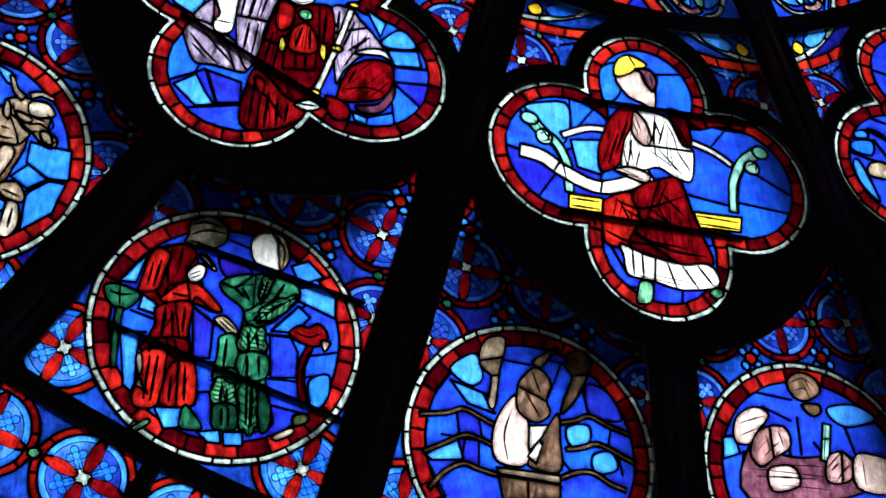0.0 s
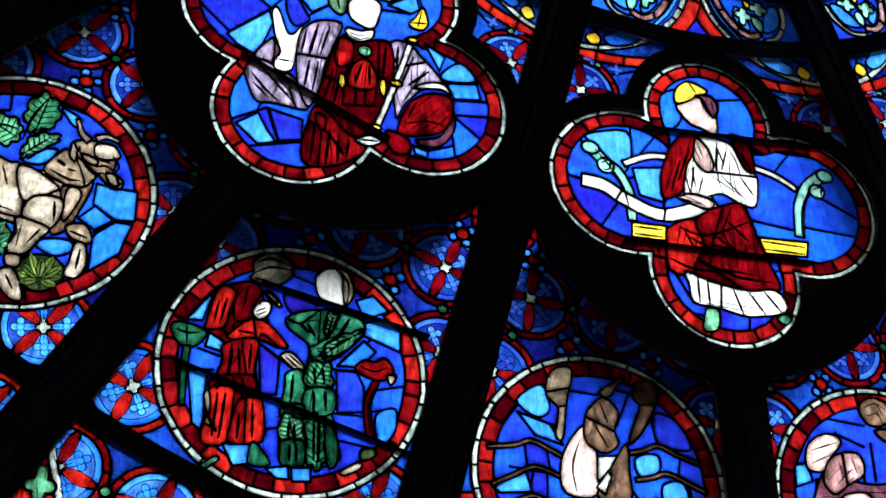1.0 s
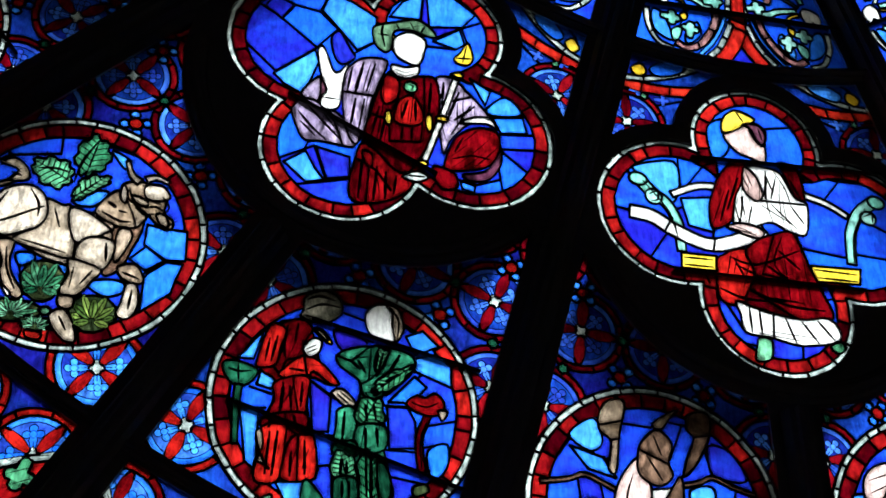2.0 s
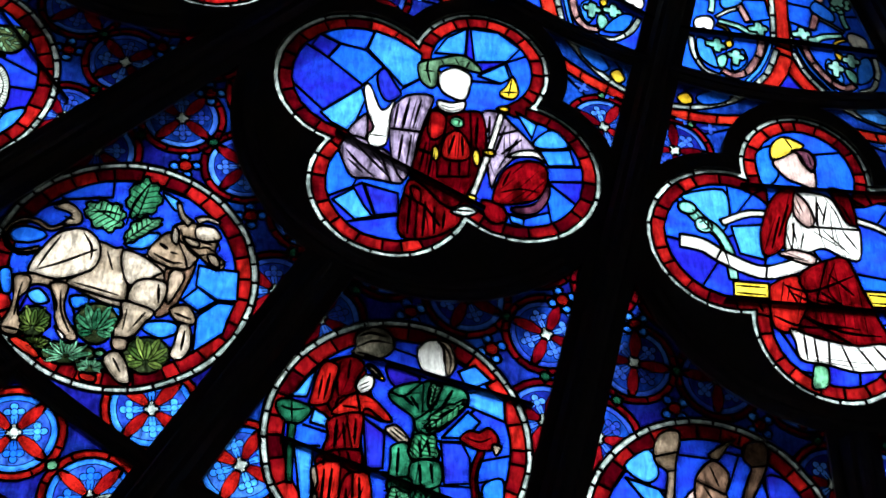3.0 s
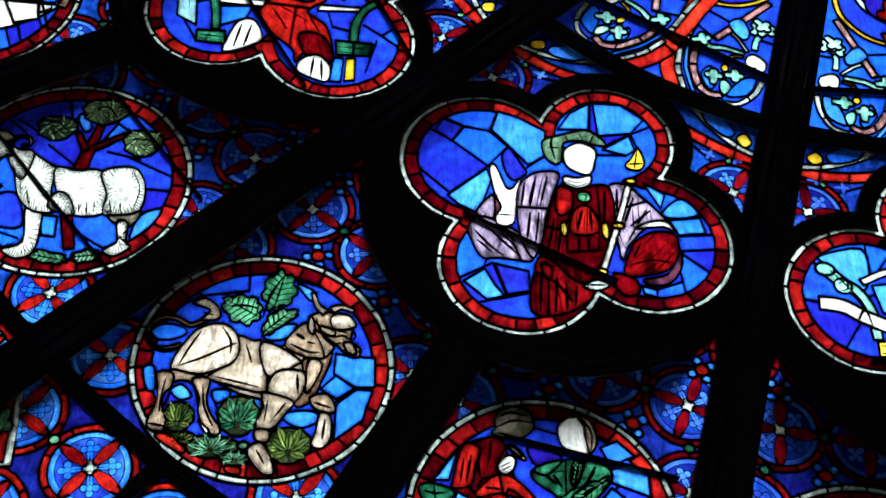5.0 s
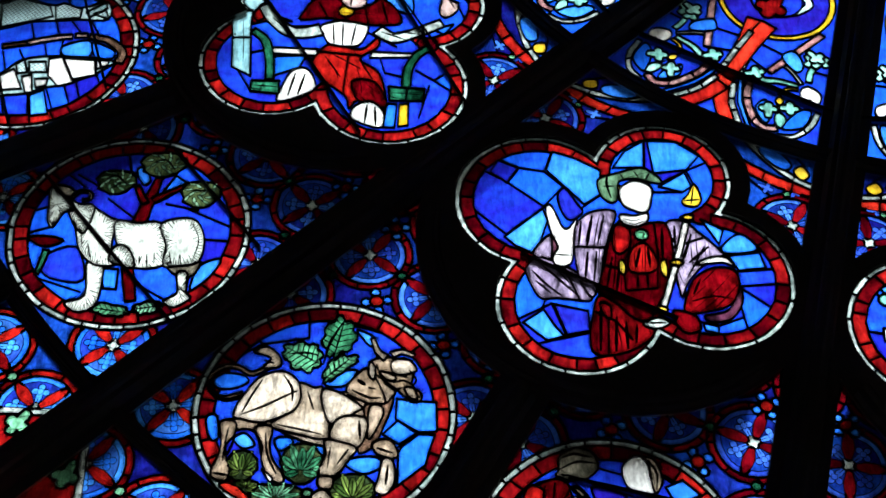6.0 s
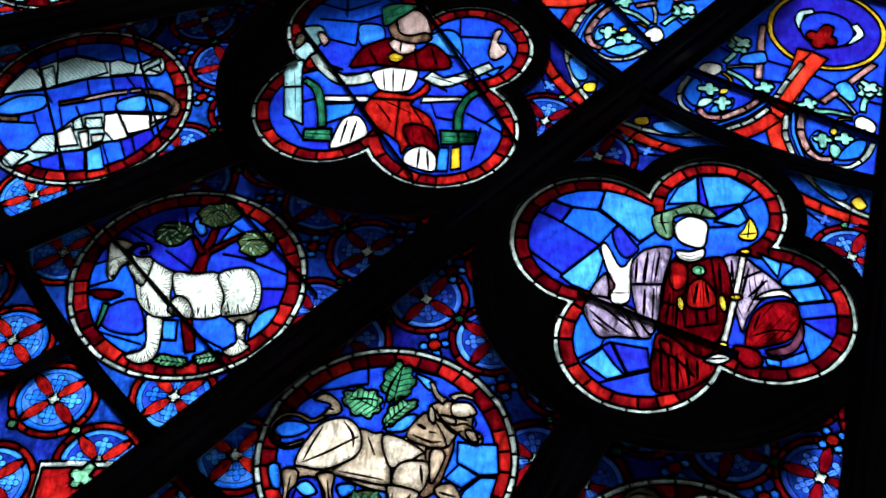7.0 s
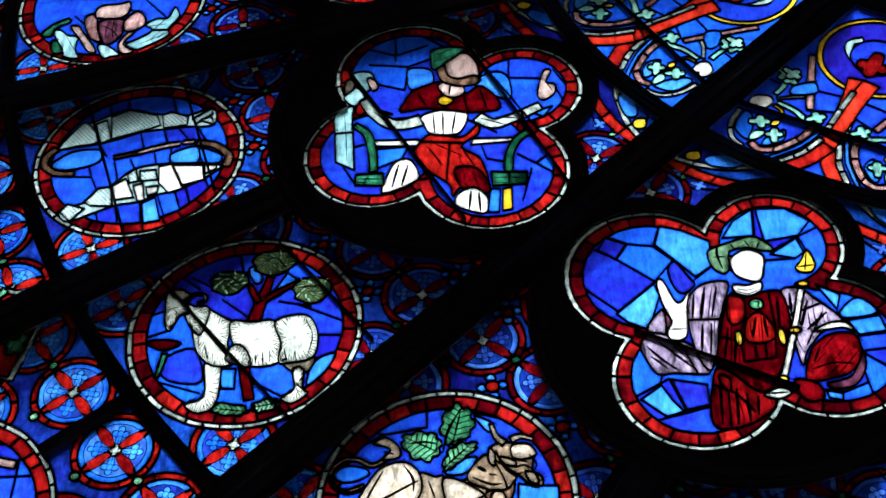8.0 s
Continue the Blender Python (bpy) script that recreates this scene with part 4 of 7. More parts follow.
def bull(s, field):
    cut(s, field, (-20.9, 24.1), (-23.9, 29.9))
    cut(s, field, (-6.3, 26.6), (-6.5, 33.3))
    cut(s, field, (-28.6, 18.8), (-20.4, 23.9), (-6.8, 26.5))
    cut(s, field, (10.2, 28.1), (14.8, 24.4))
    cut(s, field, (7.3, 31.8), (19.3, 28.1))
    cut(s, field, (20.4, 28.2), (26.8, 23.3))
    cut(s, field, (21.8, -2.2), (28.5, -6.8), (23, -11.4))
    cut(s, field, (28.5, -6.8), (34.4, -6.8))
    cut(s, field, (-32.3, -2.1), (-36.4, -3))
    cut(s, field, (-26.4, -10.5), (-27.4, -13.4))
    cut(s, field, (-13.9, -11.7), (-12.6, -14.9))
    cut(s, field, (-2.4, -12.9), (-3.5, -15.8))
    cut(s, field, (29.4, 15.6), (33.2, 11.2))
    cut(s, field, (10.8, -20.6), (14, -24.7))
    flat(s, "pale", (21.7, 4.8), (27.7, 4.1), (34, 3.9), (34, -6.3), (28.5, -6.5), (21.6, -2.2))
    flat(s, "pale", (28.7, -7.2), (33.5, -7.5), (30.7, -17.8), (22.6, -24.9), (22.7, -13.5), (23.5, -11.7))
    flat(s, "pale", (17.8, -7.7), (22.3, -2.7), (28, -6.8), (22.7, -10.9))
    blob(s, "pale", (7.1, -16.5), (12.2, -15.2), (16.9, -15.9), (17.5, -18.9), (12.8, -21.1), (7.8, -18.9))
    blob(s, "pale", (9, 30.1), (14.4, 26.9), (13.1, 23.7), (10.3, 27.1))
    blob(s, "pale", (-34.6, 10.5), (-31.6, 13.1), (-26.2, 12.7), (-24, 10.3), (-28, 7.8), (-32.8, 7.7))
    blob(s, "pale", (-35.5, -2.9), (-32.3, -2.1), (-31.2, -9.9), (-34, -9.6))
    blob(s, "pale", (-26.4, -10), (-23.4, -8), (-20.1, -11.7), (-23.6, -13.1))
    blob(s, "pale", (-14.2, -9.5), (-10, -9.1), (-9, -11.2), (-12.2, -13.7), (-14, -12.2))
    blob(s, "pale", (-3.9, -11.9), (0.4, -12.1), (0.3, -15.4), (-2.6, -15.1))
    blob(s, "pale", (-0.5, 10.3), (4.5, 14.3), (9.4, 14.8), (6.4, 9.8), (2.1, 8.8))
    blob(s, "fern", (-14.2, 22.1), (-9.6, 25), (-3.4, 23.5), (-1.9, 18.5), (-5.2, 14.3), (-11, 15.8))
    blob(s, "fern", (-1.9, 28), (2.4, 35), (7.8, 31.8), (8, 24.4), (3.1, 20.2), (-0.1, 20.4))
    blob(s, "frond", (-1.1, 11.2), (0.2, 17.3), (4.9, 20.4), (9.8, 19.1), (5, 14.4), (1.1, 10.9))
    ink(s, 0.6, (-3.1, 20.2), (-7.1, 21), (-12, 20.5))
    ink(s, 0.6, (-1.2, 16.8), (0.4, 24.8), (4.2, 32.7))
    ribbon(s, "tan", 1.3, 1.5, (-25.3, 6.1), (-31.3, 4.3), (-35, 7.1), (-35.5, 11.8), (-32.4, 15.2), (-27.6, 15.3), (-22.9, 13), (-18.3, 15.4))
    ribbon(s, "brown", 0.7, 0.7, (-25.7, 4.9), (-30.3, 3.6), (-34.6, 5.8), (-36.2, 10.3))
    blob(s, "cream", (-23, 20.9), (-19.3, 23), (-15.3, 20), (-14.5, 16.3), (-17.4, 15), (-20, 15.3), (-17.8, 18.6), (-20.2, 19.9))
    ink(s, 0.5, (-19.6, 17.9), (-16.6, 17))
    tuft(s, "moss", (-23.4, -18.6), 4.6, 5.2)
    tuft(s, "fern", (-5.8, -17.6), 6.2, 6.8)
    tuft(s, "frond", (-12.8, -28), 8.0, 3.6)
    tuft(s, "frond", (-5.7, -31.6), 4.6, 2.4)
    tuft(s, "moss", (9.5, -26.7), 6.8, 6.0)
    tuft(s, "moss", (-21.9, -25.5), 3.8, 2.2)
    egg(s, "leaf", (-3.7, -27.4), 1.5, 1.3)
    blob(s, "tan", (-27.6, -1.9), (-25.1, 4.4), (-20.7, 11.2), (-14.2, 13.7), (-8.3, 9.7), (-0.7, 7.3), (6.7, 7.4), (9.6, 13.1), (13.3, 15.8), (17.4, 14.4), (21.1, 8.8), (20.4, 4.6), (19, -1.9), (15.8, -10.2), (12.2, -13.4), (8.6, -13), (5.2, -21.3), (0, -21.5), (1.2, -10.3), (-7.6, -9.1), (-15.6, -5.6), (-22.4, -4.6))
    blob(s, "tan", (-31, -23.6), (-32.4, -20.1), (-30.7, -15.4), (-30.1, -10.9), (-31.1, -4), (-21.7, -3.4), (-15.6, -6.2), (-15.8, -11.8), (-14.7, -16.2), (-11.2, -21.4), (-12.2, -23.8), (-15.5, -21.7), (-17.6, -16.4), (-20.1, -7.7), (-25.9, -7.1), (-28.4, -11.8), (-28.3, -16.3), (-26.8, -20.5), (-27.6, -24))
    blob(s, "tan", (-31.1, -4), (-26.5, -4.4), (-26.4, -8.9), (-28.4, -11.8), (-28.3, -16.3), (-26.8, -20.5), (-27.6, -24), (-31.5, -23.1), (-32.4, -20.1), (-30.7, -15.4), (-30.1, -10.9))
    ink(s, 0.5, (-28.4, -6.2), (-29, -11.9), (-29.1, -17.4))
    ink(s, 0.6, (-31.5, -21.5), (-27.5, -22.2))
    blob(s, "tan", (-20.7, -5.9), (-15.6, -5.5), (-15.8, -11.5), (-14.6, -16.3), (-10.9, -21.9), (-11.9, -24.5), (-15.5, -22.2), (-17.8, -16.5), (-17.9, -11.8))
    ink(s, 0.5, (-17.2, -8), (-16.1, -15.2), (-13.1, -21.5))
    blob(s, "white", (-17.4, -19.9), (-14.2, -22.7), (-14.8, -24))
    blob(s, "cream", (-13.4, -6.5), (-5.8, -8.4), (1.8, -10.4), (1.1, -11.9), (-6.7, -10.2))
    blob(s, "cream", (-8.4, 10), (-3.6, 8.6), (-0.4, 7.7), (1.8, -7.3), (0.4, -9.8), (-7.8, -8.1), (-16.4, -5.1), (-10.7, -0.6), (-8, 3.9))
    ink(s, 0.4, (-13.8, -4.9), (-5.9, -6.7), (-0.5, -8))
    ink(s, 0.4, (-5.5, 6.8), (-3.4, 0.6))
    blob(s, "cream", (-27.6, -1.9), (-25.5, 4.4), (-20.8, 11.6), (-14, 14.2), (-9, 10.9), (-7.6, 3.7), (-10.7, -0.8), (-18.9, -4.1), (-25.5, -3.1))
    ink(s, 0.55, (-25.2, -1.6), (-18.5, 1.5), (-11.3, 5.7), (-8.7, 7.1))
    ink(s, 0.5, (-19.7, 10.8), (-22.7, 4.6), (-24.9, -0.8))
    ink(s, 0.5, (-13.1, 12.6), (-10.4, 8.1), (-10, 3.5))
    blob(s, "cream", (-1.2, 7.7), (5.3, 6.4), (11.3, 2), (10.2, 0.4), (4.2, -3.6), (0.6, -2.7))
    blob(s, "tan", (6.2, 7.4), (9.3, 13.5), (12.6, 15.7), (16.3, 9.6), (18.2, 4.1), (16.8, 1.9), (12.3, 3.6))
    ink(s, 0.7, (9.7, 11.3), (11.9, 9.7))
    ink(s, 0.6, (8.1, 7.6), (13.3, 5.1), (16.7, 5.1))
    ink(s, 0.5, (13, 8.6), (15.2, 8.2))
    blob(s, "brown", (12.2, 2.5), (18.1, 3), (20.7, 5.8), (19.2, -1.8), (15.8, -10.6), (12, -14), (10.6, -12.4), (12.5, -4.8))
    blob(s, "tan", (13.6, 1.5), (16.6, 2.4), (17.9, -0.7), (15.3, -7.2), (13.3, -8.7))
    blob(s, "cream", (3, -3.7), (7, -1.4), (12.6, -2.2), (13, -7.1), (9.6, -12.9), (2.6, -9.9))
    ink(s, 0.5, (10.6, -3.2), (11.2, -9.4))
    blob(s, "cream", (1, -9.7), (10, -12), (7.9, -16.5), (4.5, -21.5), (0.2, -22.2), (-0.5, -19.5), (1.4, -14.6))
    ink(s, 0.5, (7.7, -13.1), (4.8, -17.8))
    ink(s, 0.4, (2.4, -12.5), (1.9, -19.2))
    blob(s, "tan", (-0.7, -22.5), (3.4, -22.3), (3.1, -25.9), (-0.3, -25.7))
    blob(s, "cream", (-2.4, -28.1), (1, -26.3), (4, -29.6), (5.8, -35.9), (2.6, -36.4), (-1.3, -32))
    ink(s, 0.5, (0.4, -29), (2.7, -33.1))
    blob(s, "tan", (14.7, -10.5), (19.6, -9.4), (22.4, -13), (21.9, -15.6), (17.9, -15.3), (15.5, -13.6))
    ink(s, 0.6, (16.3, -12.4), (21, -14))
    blob(s, "cream", (18, -16.1), (21.2, -16.5), (21.9, -23.1), (19.2, -27.6), (16, -26.6), (17, -22.2))
    ink(s, 0.5, (19.7, -18.2), (19.2, -24.3))
    blob(s, "tan", (12.9, 17.8), (17.8, 19.9), (23.4, 18), (26.6, 15.3), (26.3, 9.9), (29.2, 7), (28.7, 4.1), (25.7, 4.1), (22.2, 7.5), (19.8, 9.6), (17.7, 11.5), (15, 13.6))
    blob(s, "cream", (19.9, 18.4), (24.8, 19.4), (27.7, 15.5), (23.8, 13.8), (20.5, 14.6))
    blob(s, "cream", (13.1, 18.2), (14.7, 16.1), (14.5, 11.7), (12.8, 13.8))
    blob(s, "cream", (16.3, 14.8), (20.9, 13.6), (21, 11.4), (18.2, 11.9))
    blob(s, "cream", (24, 8.9), (26.9, 8.7), (28, 4.9), (25.5, 5.4))
    ink(s, 0.55, (20, 19.3), (24.1, 19), (26.7, 18.7))
    ink(s, 0.55, (20.7, 10.6), (23.7, 11.4), (26.3, 9.9))
    ink(s, 0.61, (17.8, 10.3), (20.9, 8.2), (23.1, 8.8))
    ink(s, 0.50, (25.4, 15.2), (27.6, 11.8), (26.6, 9.4))
    ink(s, 0.50, (15.2, 17.2), (16.5, 13.1), (18.3, 9.7))
    ink(s, 0.44, (22, 13.1), (25.1, 12.5))
    ink(s, 0.50, (27.2, 4.7), (29.2, 6.3))
    ribbon(s, "cream", 2.6, 1.2, (18, 19.6), (15.4, 22.1), (13.6, 26.8))
    ribbon(s, "cream", 2.4, 1.4, (19.9, 20.7), (22.9, 22), (26.8, 20.8))
    blob(s, "scarlet", (-29.3, -25.3), (-26.2, -24.6), (-20.5, -29.1), (-21.7, -30.6), (-26.6, -28))
    blob(s, "scarlet", (-8.3, -34.5), (-4.1, -34.7), (-4.3, -37), (-7.6, -36.5))


def king(s, field):
    cut(s, field, (-41.3, 34.3), (-33.5, 30.3), (-25, 28.6), (-22.1, 37.7))
    cut(s, field, (-44.5, 27.9), (-37.5, 23.5), (-33.5, 30.3))
    cut(s, field, (-37.5, 23.5), (-25.6, 13.4))
    cut(s, field, (-25, 28.6), (-18.8, 22.1), (-25.9, 12.7), (-39.7, -0.2))
    cut(s, field, (-48, 10), (-39.4, 1.7))
    cut(s, field, (-12.1, 13.5), (-6.1, 18.6))
    cut(s, field, (11, 44.3), (10.1, 30.8))
    cut(s, field, (13.6, 23.9), (24.4, 30.3), (32.1, 34.2))
    cut(s, field, (24.4, 30.3), (26.6, 23.5))
    cut(s, field, (12.9, 20.2), (22.2, 20.6))
    cut(s, field, (26.7, 9.6), (34.8, 5))
    cut(s, field, (32.4, -3.1), (39.8, 3.7))
    cut(s, field, (34.2, -6.2), (45.2, -4.2))
    cut(s, field, (37.5, -12.9), (49.2, -11.6))
    cut(s, field, (37.1, -19), (48.5, -17.8))
    cut(s, field, (37.6, -19.9), (45.9, -26.4))
    cut(s, field, (36.7, -27.1), (37.7, -34.6))
    cut(s, field, (23.1, -33.3), (28.9, -34.4), (36.9, -31.2))
    cut(s, field, (-36.3, -33.8), (-27.8, -28.8), (-24, -26.6))
    cut(s, field, (-27.8, -28.8), (-26.7, -25.9))
    cut(s, field, (-24.6, -27.1), (-20.4, -39.4))
    cut(s, field, (-27.7, -41.9), (-12.9, -38.1))
    flat(s, "pale", (-24.1, 29.2), (-21.8, 37.8), (-14.6, 35.5), (-5.4, 29.9), (-6.3, 18.6), (-11.9, 14.5), (-18.2, 22.1))
    flat(s, "pale", (-39.1, -0.1), (-25.9, 12.3), (-24.6, 7.2), (-27.4, -2.1), (-30.2, -6.5), (-35.5, -3.7))
    flat(s, "pale", (-1.1, 30.9), (3.4, 38.7), (10.6, 43.8), (9.8, 31.3))
    flat(s, "pale", (11.9, 43.9), (21.7, 43.6), (29.7, 37.4), (24.4, 30.6), (13.1, 28.8))
    flat(s, "pale", (14.2, 23), (23.7, 29.6), (25.5, 23.3), (22.2, 20.6))
    flat(s, "blue", (-43.7, 27.7), (-37.8, 23.5), (-33.9, 30.3), (-40.9, 33.6))
    flat(s, "pale", (27.2, 8.9), (34.4, 4.7), (32.3, -1.7))
    blob(s, "pale", (33.2, -2.6), (39.8, 2.9), (44.9, -3.6), (34.5, -5.7))
    flat(s, "pale", (34.8, -6.5), (45.4, -4.9), (46.8, -11.3), (37.5, -12.4))
    flat(s, "pale", (23.7, -33.5), (28.6, -34.7), (28.2, -37.6), (24.2, -36.6))
    flat(s, "pale", (-34, -34.5), (-27.4, -29.3), (-23.9, -35.5), (-21, -39.5), (-26.6, -41.1))
    blob(s, "deep", (-20.8, 17.5), (-18.2, 21.4), (-13.9, 14.2), (-12.7, 10.9), (-16.3, 7.4), (-19.1, 10.1))
    flat(s, "deep", (-24, -27.3), (-13.1, -29.6), (-12.9, -37.3), (-20.1, -38.9))
    blob(s, "plum", (-24.5, 0.5), (-21.3, -4.3), (-22.5, -11.6), (-26.7, -9.2))
    blob(s, "lilac", (-29.6, -6.4), (-24.5, 1.2), (-23.6, -3.4), (-24.3, -9), (-27.3, -8.6))
    blob(s, "lilac", (-32.4, -12.5), (-27.5, -8.2), (-17.9, -12.8), (-12, -19), (-11.3, -24.5), (-14.3, -25.7), (-22.3, -24.9), (-28.1, -25), (-31.1, -18.6))
    cut(s, -1, (-19.6, -12.7), (-15.5, -25))
    ink(s, 0.6, (-30.4, -14), (-26.5, -18.9), (-21, -24.2))
    ink(s, 0.6, (-27.2, -11.5), (-21.9, -17.3), (-16.1, -23.6))
    ink(s, 0.5, (-29.4, -18.1), (-24.7, -22.9))
    ink(s, 0.4, (-22.5, -13.1), (-17.8, -19.6))
    blob(s, "lilac", (-15.1, 5), (-10, 11.2), (-1.3, 11.5), (-3.5, 3.7), (-6.2, -5.4), (-8.3, -16.9), (-11.3, -24.2), (-14.9, -16.8), (-16.2, -4))
    cut(s, -1, (-14.7, -3.8), (-5.6, -3.9))
    ink(s, 0.6, (-13.3, 6.8), (-14.7, -3.5))
    ink(s, 0.7, (-9.5, 9.3), (-12.1, -4.3))
    ink(s, 0.6, (-5.5, 9.5), (-8.3, -2.7))
    ink(s, 0.6, (-11.8, -6.1), (-13.2, -17.7))
    ink(s, 0.5, (-8.8, -5.7), (-10.6, -19.5))
    blob(s, "lilac", (15.3, 6.8), (21.5, 7.9), (26.4, 2.8), (32.1, -3.9), (36, -11.1), (33.1, -8.9), (26.1, -10.7), (20.2, -18.3), (18.2, -23.6), (17, -16.5), (16.3, -2.8))
    cut(s, -1, (17.7, -2.9), (26.3, 0.6))
    cut(s, -1, (21.5, -13.8), (26.3, -4.6))
    ink(s, 0.7, (18, 5.6), (17.5, -2.7))
    ink(s, 0.7, (23.3, 2.2), (19.3, -9.8))
    ink(s, 0.7, (28.6, -2.9), (21.7, -9.5))
    blob(s, "white", (24, -10.4), (28.4, -7.3), (33.8, -7), (36.4, -11), (32.5, -9.4))
    blob(s, "plum", (24.4, -30.7), (32.1, -28.5), (35.8, -21.5), (36.6, -15), (37.6, -23.5), (33.8, -31.1), (27.2, -33.2))
    blob(s, "dark_red", (23, -15.4), (29.4, -11.5), (36.3, -12.5), (36.8, -20), (32.5, -26.8), (23.9, -29.4), (18.6, -29.7), (19.2, -23.8))
    ink(s, 0.5, (21.1, -25.2), (27.7, -23.1), (34.1, -23.8))
    ink(s, 0.5, (24.4, -16.4), (21.8, -22.3))
    blob(s, "dark_red", (14.6, -28.7), (21.5, -30.7), (22.7, -36.1), (18.3, -37.6), (15.5, -34.8))
    blob(s, "dark_red", (-0.3, 7.4), (3.5, 4.6), (9.8, 6.8), (15.6, 6), (16.4, -6), (13.7, -17.6), (10, -26.4), (6.6, -32.3), (0.6, -31.8), (-8.8, -23.1), (-6.4, -10.1), (-3.8, 0.5))
    cut(s, -1, (2.9, 3.8), (2.4, -4.4), (-0.3, -10.5), (-0.2, -19.8))
    cut(s, -1, (11.3, 4.8), (11.6, -7.7), (10.1, -20.8))
    cut(s, -1, (-6.2, -11.2), (-0.9, -12.8))
    cut(s, -1, (0.7, -21.1), (10.1, -20.1))
    blob(s, "red", (-1.8, 5.7), (2.9, 3.6), (2.2, -3.3), (-1.4, -6.6), (-3.3, -2.4))
    blob(s, "red", (2.7, -4.7), (7.2, -1.7), (11, -7.8), (10.5, -12.5), (5.5, -14.2), (1.4, -12.5))
    ink(s, 0.7, (5.7, -4), (3.8, -11.5))
    ink(s, 0.7, (8.3, -4), (8.5, -11.7))
    ink(s, 0.6, (-3.8, -8), (-6.2, -19.8))
    ink(s, 0.6, (-1.5, -10.7), (-3.3, -22.3))
    ink(s, 0.6, (4.3, -15), (3.7, -20.1))
    ink(s, 0.6, (7.3, -14.3), (7.2, -20))
    ink(s, 0.7, (13.7, 4.3), (12.8, -9.1))
    blob(s, "dark_red", (-9.7, -24.1), (-4.9, -25.2), (1.2, -31.8), (7.7, -35.2), (5.1, -40.9), (-2.9, -45.7), (-11.7, -45.8), (-12.8, -37.3))
    cut(s, -1, (-10.6, -30), (-4, -33.4), (1.1, -41))
    cut(s, -1, (-6.3, -26.1), (-7.2, -45.8))
    ink(s, 0.7, (-8.8, -28.4), (-9.9, -44.8))
    ink(s, 0.7, (-4, -32), (-5, -45))
    ink(s, 0.7, (-1.1, -33.8), (-1.2, -43.9))
    ink(s, 0.6, (2.3, -34.8), (1.6, -41.6))
    blob(s, "red", (-8.8, -26.3), (-5.7, -27.4), (-5.7, -32.2), (-8, -31.1))
    blob(s, "rim", (4.3, -34.2), (9.3, -31.7), (13, -33.7), (8.8, -35.9))
    ink(s, 0.5, (5.8, -34), (11.5, -33.8))
    blob(s, "white", (-24.9, 12.4), (-23.2, 14), (-21.1, 9.1), (-19.2, 4.1), (-17.1, 4.3), (-14.5, 8.4), (-15.9, 1.5), (-16.5, -4.4), (-17.3, -10.3), (-20.2, -12.2), (-22.8, -10.9), (-23.2, -7.1), (-21.7, -3.6), (-24, 3.5))
    ink(s, 0.3, (-22.2, 11.7), (-20.2, 5))
    ink(s, 0.4, (-22.6, -7.3), (-17.3, -7.4))
    blob(s, "yellow", (-0.5, 23.2), (1.5, 21.9), (1.2, 16.1), (-0.2, 17.8))
    blob(s, "white", (0.8, 21.8), (6.2, 25.3), (11.7, 22.7), (11.2, 16.1), (8.7, 11.5), (3.3, 12.9), (0.7, 16.1))
    blob(s, "white", (0.2, 10.2), (4.8, 9.9), (9.4, 11.3), (8.6, 7), (4.9, 5.1), (0.8, 6.5))
    ink(s, 0.3, (1.1, 8.5), (4.7, 7.7), (8.4, 9.4))
    ink(s, 0.3, (1.7, 7.1), (4.7, 6.2), (7.6, 7.5))
    blob(s, "sage", (-5.4, 26.4), (1.4, 29.2), (9.1, 31.2), (14.3, 27.4), (15.1, 24.7), (11.2, 24.8), (6.3, 26.1), (0.8, 24.7), (-0.2, 17.8), (-2.4, 15.2), (-5.8, 18.3), (-6.7, 23.8))
    ink(s, 0.5, (-3, 27.5), (-3.6, 23.5), (-2.4, 17.5))
    ink(s, 0.4, (1.4, 28.1), (2.6, 25.6))
    ink(s, 0.4, (6.3, 29.5), (7.7, 26.6))
    ink(s, 0.4, (11.3, 28.6), (9.9, 25.6))
    ink(s, 0.4, (-4.8, 22.6), (-1.2, 22.6))
    ribbon(s, "white", 2.3, 2.1, (22.3, 7.6), (17.5, -8.5))
    ribbon(s, "white", 2.3, 2.1, (17.3, -10), (11.3, -27.9))
    blob(s, "yellow", (26.6, 24.3), (28.5, 18.3), (26.6, 14.4), (22.9, 14.5), (21.8, 16.7), (24, 19.6))
    ink(s, 0.5, (22.6, 16.8), (27.6, 17.4))
    ink(s, 0.4, (26.2, 22.7), (24.7, 15.5))
    egg(s, "yellow", (23, 9.6), 2.0, 1.2)
    egg(s, "yellow", (17.5, -9.5), 2.2, 1.3)
    egg(s, "yellow", (11.1, -28.4), 1.8, 1.1)
    egg(s, "leaf", (6.7, 1.7), 2.3, 2.3)
    ink(s, 0.4, (5.8, 2.6), (7.5, 2.4), (7, 0.5))
    egg(s, "yellow", (-0.7, -12), 1.2, 3.0)
    egg(s, "yellow", (13.2, -11.9), 1.2, 3.6)


